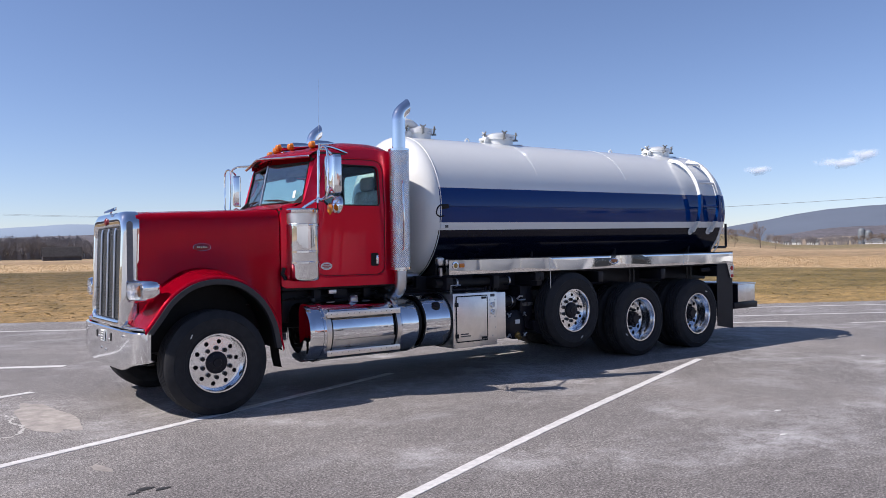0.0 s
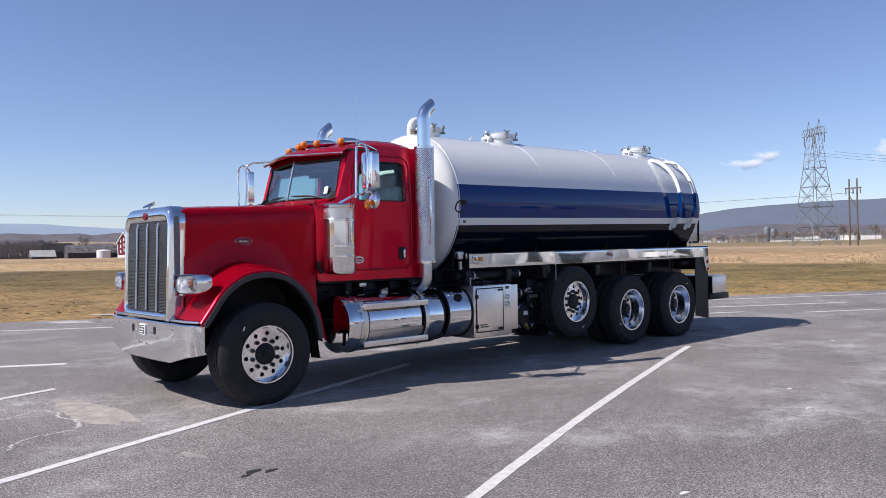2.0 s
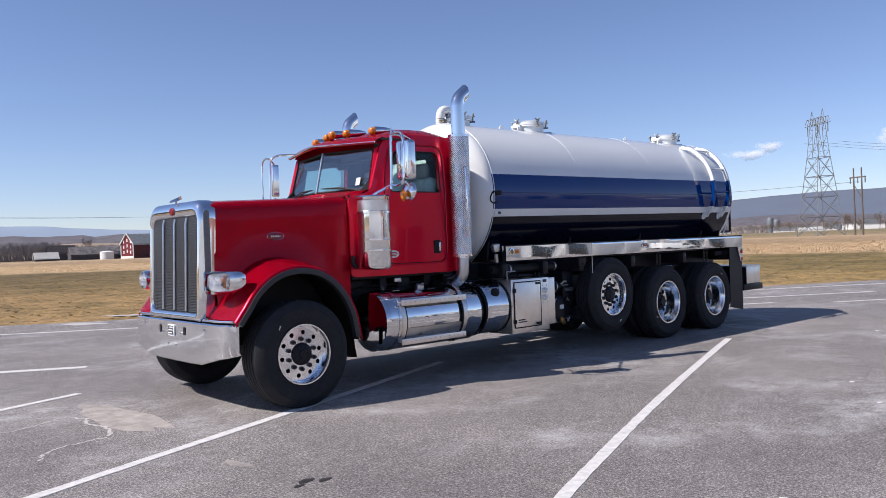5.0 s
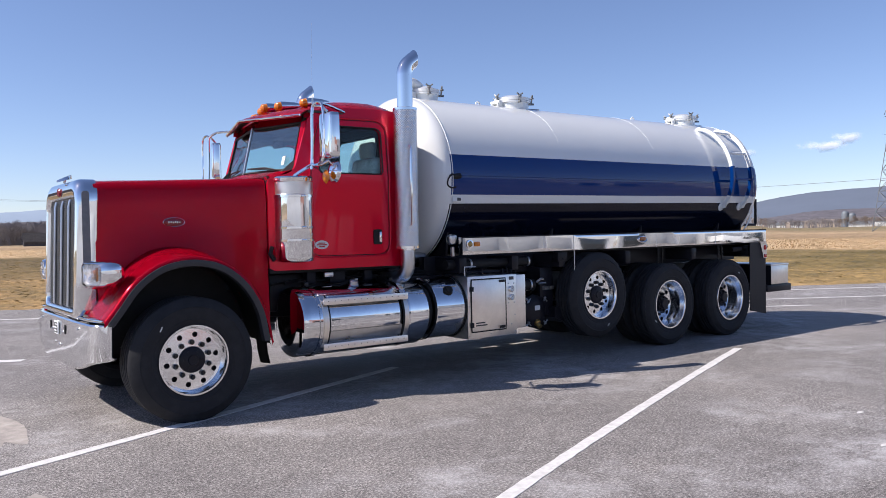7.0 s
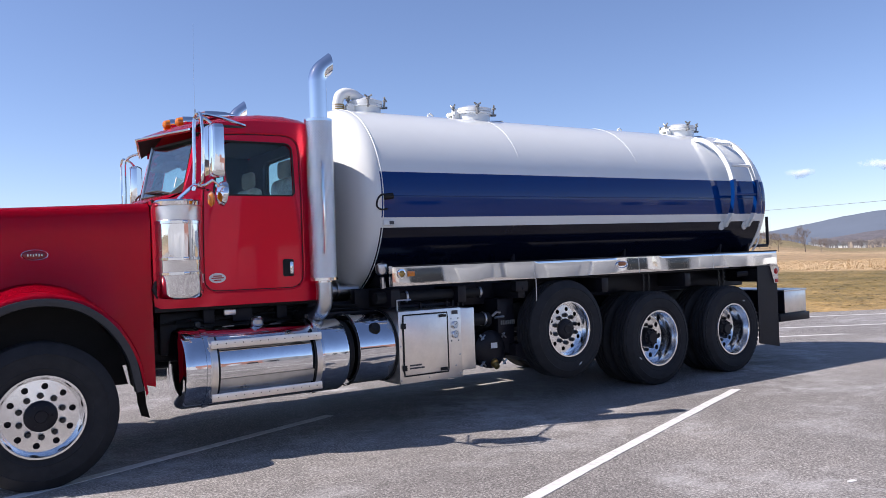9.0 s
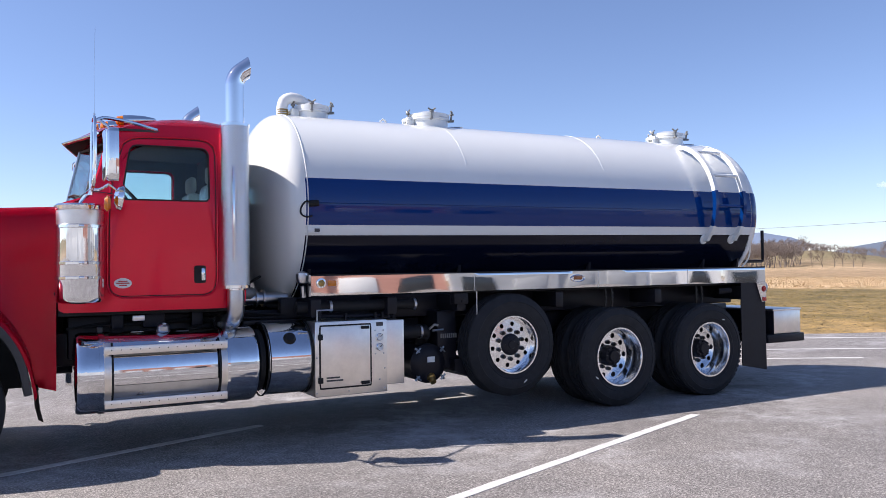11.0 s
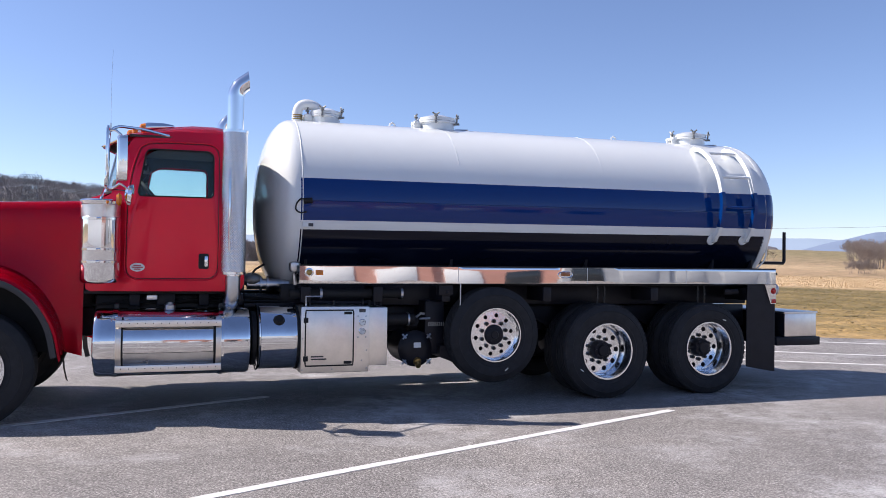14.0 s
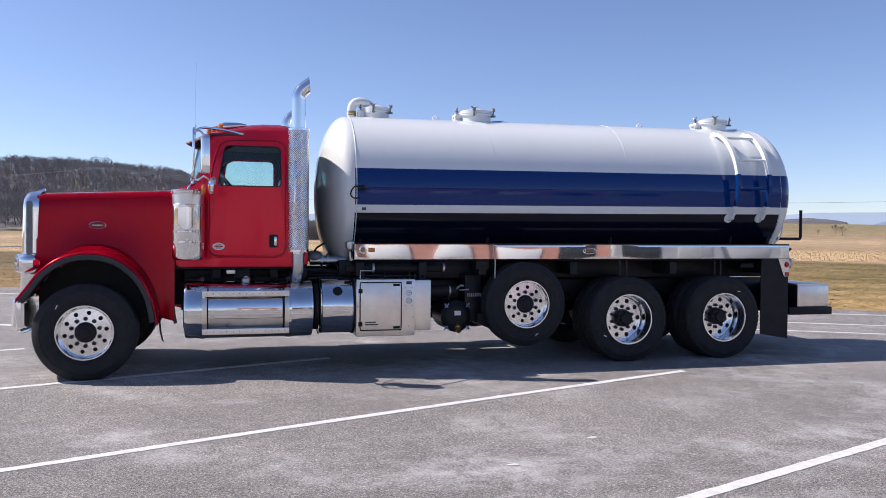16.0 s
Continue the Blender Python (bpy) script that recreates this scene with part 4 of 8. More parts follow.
N = 96
for s in (-1, 1):
    put = lambda u, v, w, s=s: Vector((u, s * (side(u, v) - w), v))
    bm = bmesh.new()
    ring_plate(bm, resample(CAB, N, (1.7, 1.205)), resample(DOOR, N, (1.7, 1.325)), put, 0.03)
    P("cab_side", bm, RED, truck, "red cab side panel", 30)
    bm = bmesh.new()
    put2 = lambda u, v, w, s=s: Vector((u, s * (side(u, v) + 0.004 - w), v))
    d_in = inset(DOOR, 0.007)
    ring_plate(bm, resample(d_in, N, (1.7, 1.33)), resample(WIN, N, (1.7, 2.125)), put2, 0.045)
    door = P("cab_door", bm, RED, truck, "closed red cab door", 30)
    bm = bmesh.new()
    pts = [put2(u, v, 0.0) for u, v in resample(inset(DOOR, 0.002), 80, (1.7, 1.325))]
    tube(bm, pts, 0.003, 6, True)
    P("door_seal", bm, BLACKMATT, door)
    bm = bmesh.new()
    pts = [put2(u, v, -0.001) for u, v in resample(inset(DOOR, -0.012), 80, (1.7, 1.325))]
    tube(bm, pts, 0.008, 6, True)
    P("door_frame_lip", bm, RED, door)
    bm = bmesh.new()
    prism(bm, inset(WIN, -0.006), lambda u, v, w, s=s: Vector((u, s * (side(u, v) - 0.020 - w), v)), 0.005)
    pane = P("door_window", bm, GLASS, door, "clear side window pane")
    pane.visible_shadow = False
    bm = bmesh.new()
    tube(bm, [put2(u, v, 0.004) for u, v in resample(WIN, 60, (1.7, 2.125))], 0.008, 6, True)
    P("window_seal", bm, BLACKMATT, door)
    bm = bmesh.new()
    prism(bm, rounded(1.915, 1.425, 2.012, 1.575, 0.018, 4), lambda u, v, w, s=s: Vector((u, s * (side(u, v) + 0.005 + w), v)), 0.006)
    h = P("handle_recess", bm, BLACKMATT, door)
    bm = bmesh.new()
    box(bm, 1.968, 2.006, s * 0.985 - 0.016, s * 0.985 + 0.016, 1.445, 1.555, 0.012)
    P("door_handle", bm, CHROME, door, "chrome paddle handle")
    if s < 0:
        bm = bmesh.new()
        oval = [(1.355 + 0.068 * math.cos(a), 1.435 + 0.042 * math.sin(a)) for a in (2 * math.pi * k / 32 for k in range(32))]
        prism(bm, oval, lambda u, v, w: Vector((u, -side(u, v) - 0.0045 - w, v)), 0.002)
        sticker = P("oval_sticker", bm, PAPER, door, "white oval sticker with red printing")
        for k, (w, dz) in enumerate(((0.035, 0.016), (0.05, 0.0), (0.03, -0.018))):
            bm = bmesh.new()
            prism(bm, rounded(1.355 - w, 1.430 + dz, 1.355 + w, 1.440 + dz, 0.003, 2), lambda u, v, q: Vector((u, -side(u, v) - 0.0075 - q, v)), 0.001)
            P("print_bar", bm, REDLENS, sticker)

# inner linings of the cab sides
for s in (-1, 1):
    bm = bmesh.new()
    ring_plate(bm, resample(inset(CAB, 0.03), N, (1.7, 1.23)), resample(inset(WIN, -0.012), N, (1.7, 2.115)), lambda u, v, w, s=s: Vector((u, s * (side(u, v) - 0.050 - w), v)), 0.012)
    P("side_lining", bm, DARKTRIM, truck)

# roof, rear wall, cowl, floor
bm = bmesh.new()
secs = []
for x, lift, wx in ((1.235, -0.145, 0.0), (1.30, -0.110, 0.0), (1.42, -0.060, 0), (1.55, -0.018, 0), (1.7, 0.018, 0), (1.85, 0.034, 0), (2.05, 0.035, 0), (2.22, 0.012, 0), (2.32, -0.04, 0.01), (2.365, -0.12, 0.03)):
    w = side(x, 2.75) - wx
    row = []
    for f in (-1, -0.985, -0.95, -0.88, -0.75, -0.5, -0.25, 0, 0.25, 0.5, 0.75, 0.88, 0.95, 0.985, 1):
        row.append(Vector((x, f * w, 2.880 + lift * (1 - 0.75 * f * f if x < 1.6 else 1.0) - 0.150 * abs(f) ** 4.2 - (0.045 if abs(f) > 0.99 else 0.0))))
    secs.append(row)
loft(bm, secs)
bmesh.ops.solidify(bm, geom=bm.faces[:], thickness=0.03)
roof = P("cab_roof", bm, RED, truck, "rounded red cab roof", 40)
bm = bmesh.new()
back_o = resample(rounded(-0.955, 1.20, 0.955, 2.80, [0.05, 0.12, 0.12, 0.05], 5), 64, (0, 1.2))
back_i = resample(rounded(-0.42, 2.20, 0.42, 2.58, 0.06, 5), 64, (0, 2.2))
ring_plate(bm, back_o, back_i, lambda u, v, w: Vector((2.355 - w, u, v)), 0.03)
# Dark outer face, chosen to keep red bounce off the tank head.
P("cab_rear_wall", bm, DARKTRIM)
bm = bmesh.new()
prism(bm, rounded(-0.43, 2.19, 0.43, 2.59, 0.06, 5), lambda u, v, w: Vector((2.335 - w, u, v)), 0.005)
pane = P("rear_window", bm, GLASS, truck, "clear rear cab window")
pane.visible_shadow = False
bm = bmesh.new()
ring_plate(bm, resample(rounded(-0.93, 1.22, 0.93, 2.69, 0.05, 5), 64, (0, 1.2)), resample(rounded(-0.44, 2.18, 0.44, 2.60, 0.06, 5), 64, (0, 2.18)), lambda u, v, w: Vector((2.315 - w, u, v)), 0.02)
P("rear_wall_lining", bm, DARKTRIM)
bm = bmesh.new()
box(bm, 0.88, 2.34, -0.80, 0.80, 1.17, 1.21, 0.01)
P("cab_floor", bm, BLACKMATT)
bm = bmesh.new()
secs = []
for x, z, w in ((0.865, 2.075, 0.765), (0.93, 2.105, 0.79), (1.03, 2.135, 0.82), (1.16, 2.155, 0.86)):
    secs.append([Vector((x - 0.10 * (1 - abs(f)) * (x > 1.0) * 0.9, f * w, z + 0.012 * (1 - f * f) - (0.03 if abs(f) > 0.99 else 0))) for f in (-1, -0.96, -0.8, -0.5, -0.2, 0, 0.2, 0.5, 0.8, 0.96, 1)])
loft(bm, secs)
bmesh.ops.solidify(bm, geom=bm.faces[:], thickness=0.02)
P("cowl", bm, RED, truck, "red cowl under the windscreen", 40)
bm = bmesh.new()
box(bm, 0.885, 0.905, -0.77, 0.77, 1.20, 2.09)
P("firewall", bm, BLACKMATT)
# windscreen: two panes in a shallow V, with posts and header
WB, WT = Vector((0.985, 0, 2.165)), Vector((1.095, 0, 2.625))
for s in (-1, 1):
    ob_, ot_ = Vector((1.135, s * 0.80, 2.165)), Vector((1.245, s * 0.775, 2.610))
    bm = bmesh.new()
    nrm = (ob_ - WB).cross(WT - WB).normalized() * 0.006
    vs = [bm.verts.new(p) for p in (WB, ob_, ot_, WT)] + [bm.verts.new(p + nrm) for p in (WB, ob_, ot_, WT)]
    for q in ((0, 1, 2, 3), (7, 6, 5, 4), (0, 4, 5, 1), (1, 5, 6, 2), (2, 6, 7, 3), (3, 7, 4, 0)):
        bm.faces.new([vs[i] for i in q])
    pane = P("windscreen_pane", bm, SCREEN, truck, "clear flat windscreen pane")
    pane.visible_shadow = False
    bm = bmesh.new()
    tube(bm, [WB, ob_, ot_, WT], 0.013, 8, True)
    P("windscreen_seal", bm, BLACKMATT, pane)
    bm = bmesh.new()
    a, b = ob_, ot_
    loft(bm, [[a, a + Vector((-0.012, s * 0.03, 0)), a + Vector((0.02, s * 0.075, -0.01)), a + Vector((0.08, s * 0.085, 0)), a + Vector((0.08, s * 0.02, 0))], [b, b + Vector((-0.012, s * 0.03, 0)), b + Vector((0.02, s * 0.075, 0.02)), b + Vector((0.08, s * 0.085, 0.03)), b + Vector((0.08, s * 0.02, 0))]], True, True)
    P("windscreen_post", bm, RED, truck, "", 50)
    bm = bmesh.new()
    q = [ot_ + Vector((0, 0, -0.005)), WT + Vector((0, 0, -0.005)), WT + Vector((0.10, 0, 0.13)), ot_ + Vector((0.02, 0, 0.10))]
    bm.faces.new([bm.verts.new(p) for p in q])
    bmesh.ops.solidify(bm, geom=bm.faces[:], thickness=0.02)
    P("windscreen_header", bm, RED)
    bm = bmesh.new()
    base = WB.lerp(ob_, 0.86) + Vector((-0.02, 0, -0.015))
    tip = WB.lerp(ob_, 0.18) + (WT - WB) * 0.09 + Vector((-0.03, 0, 0.0))
    tube(bm, [base, base.lerp(tip, 0.5) + Vector((-0.02, 0, 0.02)), tip], 0.008, 6)
    tube(bm, [tip.lerp(base, -0.1) + Vector((0.008, 0, -0.004)), base.lerp(tip, 0.35) + Vector((0.012, 0, 0.01))], 0.006, 6)
    tube(bm, [base + Vector((-0.01, 0, -0.04)), base + Vector((0, 0, 0.01))], 0.018, 8)
    P("wiper", bm, BLACKMATT, truck, "black windscreen wiper")
bm = bmesh.new()
tube(bm, [WB + Vector((-0.006, 0, -0.01)), WT + Vector((-0.006, 0, 0.01))], 0.010, 8)
P("windscreen_divider", bm, GREYMETAL)
bm = bmesh.new()
c = WB.lerp(Vector((1.135, -0.80, 2.165)), 0.80) + (WT - WB) * 0.10 + Vector((-0.012, 0, 0))
box(bm, c.x - 0.002, c.x + 0.002, c.y - 0.055, c.y + 0.055, c.z, c.z + 0.085, 0.0, 1, Matrix.Translation(c) @ Matrix.Rotation(radians(-10.6), 4, "Z") @ Matrix.Rotation(radians(13), 4, "Y") @ Matrix.Translation(-c))
P("inspection_sticker", bm, PAPER, truck, "white paper inside the windscreen")

# visor
bm = bmesh.new()
secs = []
for f in np.linspace(-1, 1, 17):
    y = 0.895 * f
    xr = 1.30 - 0.075 * (1 - f * f)
    zr = 2.785 - 0.060 * abs(f) ** 3.0
    xf = 1.175 - 0.225 * (1 - abs(f))
    zf = 2.705 - 0.035 * abs(f)
    secs.append([Vector((xr, y, zr)), Vector((xr * 0.6 + xf * 0.4, y, zr * 0.55 + zf * 0.45 + 0.020)), Vector((xr * 0.25 + xf * 0.75, y, zr * 0.18 + zf * 0.82 + 0.014)), Vector((xf, y, zf)), Vector((xf + 0.006, y, zf - 0.026))])
loft(bm, secs)
bmesh.ops.solidify(bm, geom=bm.faces[:], thickness=-0.008)
visor = P("sun_visor", bm, RED, truck, "red painted visor over the windscreen", 50)
# Dark sheet added below the visor, stands in for its shaded red underside.
bm = bmesh.new()
loft(bm, [[p + Vector((0.012, 0, -0.016)) for p in row[:4]] for row in secs])
bmesh.ops.solidify(bm, geom=bm.faces[:], thickness=-0.003)
P("visor_lining", bm, DARKTRIM, visor)
bm = bmesh.new()
tube(bm, [s_[3] + Vector((-0.004, 0, -0.004)) for s_ in secs], 0.009, 8)
P("visor_edge", bm, CHROME, visor)
for y, lx in ((-0.585, 1.345), (-0.205, 1.255), (0.0, 1.195), (0.205, 1.255), (0.585, 1.345)):
    z = 2.822 - 0.03 * abs(y)
    bm = bmesh.new()
    lathe(bm, [(0.036, 0.05), (0.048, 0.05), (0.051, 0.07), (0.049, 0.12), (0.040, 0.22), (0.018, 0.31), (0.0, 0.33)], (lx, y, z + 0.03), (1, 0, 0.10), 18)
    lamp = P("roof_marker_light", bm, CHROME, truck, "chrome bullet light with amber lens")
    bm = bmesh.new()
    lathe(bm, [(0.0, -0.012), (0.022, -0.008), (0.040, 0.008), (0.046, 0.052)], (lx, y, z + 0.03), (1, 0, 0.10), 18)
    P("amber_lens", bm, AMBER, lamp)
    bm = bmesh.new()
    box(bm, lx + 0.07, lx + 0.20, y - 0.022, y + 0.022, z - 0.05, z + 0.01, 0.012)
    P("light_foot", bm, CHROME, lamp)

# cab interior
for s in (-1, 1):
    bm = bmesh.new()
    box(bm, 1.62, 2.12, s * 0.50 - 0.25, s * 0.50 + 0.25, 1.62, 1.78, 0.06, 3)
    seat = P("cab_seat", bm, SEATCOVER, truck, "cab seat wrapped in clear plastic")
    bm = bmesh.new()
    box(bm, 2.02, 2.16, s * 0.50 - 0.24, s * 0.50 + 0.24, 1.74, 2.34, 0.06, 3, Matrix.Translation((2.05, 0, 1.75)) @ Matrix.Rotation(radians(8), 4, "Y") @ Matrix.Translation((-2.05, 0, -1.75)))
    P("backrest", bm, SEATCOVER, seat)
    bm = bmesh.new()
    box(bm, 2.12, 2.20, s * 0.50 - 0.13, s * 0.50 + 0.13, 2.33, 2.50, 0.04, 3)
    P("headrest", bm, CREAM, seat)
    bm = bmesh.new()
    box(bm, 1.70, 2.0, s * 0.50 - 0.15, s * 0.50 + 0.15, 1.21, 1.62, 0.03)
    P("seat_base", bm, BLACKMATT, seat)
    bm = bmesh.new()
    box(bm, 1.24, 1.40, s * 0.45 - 0.30, s * 0.45 + 0.30, 2.50, 2.545, 0.015)
    P("inner_sun_visor", bm, DARKTRIM)
bm = bmesh.new()
box(bm, 1.02, 1.36, -0.80, 0.80, 1.75, 2.13, 0.06, 3)
P("dashboard", bm, CREAM)
bm = bmesh.new()
wc, wa = Vector((1.50, -0.50, 2.12)), Vector((0.75, 0, 0.62)).normalized()
u, v = frame_of(wa)
tube(bm, [wc + 0.23 * (math.cos(a) * u + math.sin(a) * v) for a in (2 * math.pi * k / 28 for k in range(28))], 0.016, 8, True)
for a in (0.3, 2.4, 4.5):
    tube(bm, [wc - 0.03 * wa, wc + 0.225 * (math.cos(a) * u + math.sin(a) * v)], 0.014, 6)
tube(bm, [wc, wc - 0.35 * wa], 0.03, 8)
P("steering_wheel", bm, BLACKMATT)
bm = bmesh.new()
box(bm, 1.36, 1.41, -0.12, 0.12, 2.45, 2.52, 0.02)
P("rear_view_mirror", bm, BLACKMATT)
bm = bmesh.new()
box(bm, 1.26, 2.30, -0.90, 0.90, 2.70, 2.72)
P("headliner", bm, DARKTRIM)

# mirrors
for s in (-1, 1):
    bm = bmesh.new()
    cx, cy = 1.225, s * 1.345
    secs = []
    for x, k in ((1.18, 0.72), (1.188, 0.88), (1.205, 0.97), (1.245, 1.0), (1.268, 1.0)):
        secs.append([Vector((x, cy + u, 2.425 + v)) for u, v in rounded(-0.108 * k, -0.205 * (0.25 * k + 0.75), 0.108 * k, 0.205 * (0.25 * k + 0.75), 0.035, 4)])
    loft(bm, secs, True, False)
    bm.faces.new([v_ for v_ in list(bm.verts)[:24]])
    mirror = P("mirror", bm, CHROME, truck, "tall chrome door mirror on tube brackets", 45)
    bm = bmesh.new()
    prism(bm, rounded(-0.100, -0.195, 0.100, 0.195, 0.03, 4), lambda u, v, w: Vector((1.260 + w, cy + u, 2.425 + v)), 0.004)
    P("mirror_glass", bm, CHROME, mirror)
    bm = bmesh.new()
    py = s * 1.26
    aim = Matrix.Translation((cx, cy, 0)) @ Matrix.Rotation(radians(-27 if s > 0 else 5), 4, "Z") @ Matrix.Translation((-cx, -cy, 0))
    for ob in (mirror, mirror.children[0]):
        ob.data.transform(aim)
    tube(bm, smooth_line([(1.09, py, 2.12), (1.10, py, 2.3), (1.105, py, 2.6), (1.11, py, 2.68), (1.15, s * 1.23, 2.72), (1.3, s * 1.12, 2.745), (1.62, s * 0.95, 2.715)], 22), 0.014, 8)
    tube(bm, smooth_line([(1.09, py, 2.16), (1.06, s * 1.15, 2.12), (1.03, s * 0.98, 2.05), (1.05, s * 0.90, 2.00)], 10), 0.015, 8)
    tube(bm, smooth_line([(1.12, s * 1.27, 2.69), (1.17, s * 1.33, 2.68), (1.215, cy, 2.64)], 8), 0.012, 8)
    tube(bm, smooth_line([(1.09, py, 2.17), (1.15, s * 1.31, 2.16), (1.215, cy, 2.20)], 8), 0.012, 8)
    tube(bm, smooth_line([(1.21, cy, 2.20), (1.26, s * 1.33, 2.165), (1.29, s * 1.32, 2.12)], 8), 0.009, 8)
    tube(bm, [(1.09, py, 2.15), (1.28, s * 1.0, 2.155)], 0.010, 8)
    tube(bm, smooth_line([(1.09, py, 2.17), (1.095, s * 1.36, 2.155), (1.10, s * 1.45, 2.19), (1.105, s * 1.46, 2.3), (1.108, s * 1.46, 2.6), (1.108, s * 1.44, 2.68), (1.11, s * 1.36, 2.71), (1.11, py, 2.69)], 26), 0.012, 8)
    P("mirror_bracket", bm, CHROME, mirror)
    bm = bmesh.new()
    lathe(bm, [(0.0, -0.05), (0.045, -0.045), (0.090, -0.02), (0.104, 0.01), (0.102, 0.016), (0.06, 0.026), (0.0, 0.032)], (1.30, s * 1.30, 2.10), (0.92, 0.0, -0.1), 24)
    P("convex_mirror", bm, CHROME, mirror, "round chrome convex mirror")
    bm = bmesh.new()
    lathe(bm, [(0.0, -0.020), (0.022, -0.016), (0.034, 0.0), (0.022, 0.016), (0.0, 0.020)], (0, 0, 0), (1, 0, 0), 16)
    bmesh.ops.transform(bm, matrix=Matrix.Translation((1.205, s * 1.315, 2.055)) @ Matrix.Diagonal((1.35, 1.35, 1.9, 1)), verts=bm.verts)
    P("side_marker", bm, AMBER, mirror, "amber turn marker")
    if s < 0:
        bm = bmesh.new()
        tube(bm, [(1.12, s * 1.25, 2.70), (1.12, s * 1.25, 2.76)], 0.008, 6)
        tube(bm, [(1.12, s * 1.25, 2.74), (1.118, s * 1.25, 3.1), (1.126, s * 1.25, 3.44)], 0.0012, 5)
        P("antenna", bm, GREYMETAL, truck, "thin black whip antenna")

# air cleaners
for s in (-1, 1):
    c = (1.03, s * 1.02, 0)
    bm = bmesh.new()
    lathe(bm, [(0.0, 1.275), (0.10, 1.278), (0.16, 1.29), (0.176, 1.31), (0.178, 1.33), (0.178, 1.90), (0.170, 1.905)], c, (0, 0, 1), 40)
    ac = P("air_cleaner", bm, CHROME, truck, "chrome cylindrical air cleaner beside the cowl")
    bm = bmesh.new()
    lathe(bm, [(0.170, 1.90), (0.172, 2.02)], c, (0, 0, 1), 40)
    P("intake_screen", bm, BRUSHED, ac)
    bm = bmesh.new()
    lathe(bm, [(0.172, 2.015), (0.182, 2.02), (0.184, 2.05), (0.17, 2.065), (0.08, 2.075), (0.0, 2.077)], c, (0, 0, 1), 40)
    P("air_cleaner_lid", bm, CHROME, ac)
    for z in (1.885, 1.60, 1.485):
        bm = bmesh.new()
        lathe(bm, [(0.180, z - 0.012), (0.186, z - 0.010), (0.186, z + 0.010), (0.180, z + 0.012)], c, (0, 0, 1), 40)
        a = radians(-70 * 1)
        box(bm, c[0] - 0.02, c[0] + 0.02, c[1] + s * 0.178, c[1] + s * 0.198, z - 0.012, z + 0.012, 0.004)
        P("clamp_band", bm, ALU, ac)
    bm = bmesh.new()
    box(bm, 0.99, 1.07, s * 0.78 - 0.03, s * 0.78 + 0.09 * 1, 1.46, 1.63, 0.01)
    P("air_cleaner_bracket", bm, BLACKMATT, ac)
    bm = bmesh.new()
    tube(bm, [(0.905, s * 0.80, 1.42), (0.87, s * 0.83, 1.36), (0.90, s * 0.86, 1.30)], 0.022, 8)
    P("hood_latch", bm, BLACKMATT, truck, "black rubber hood latch")

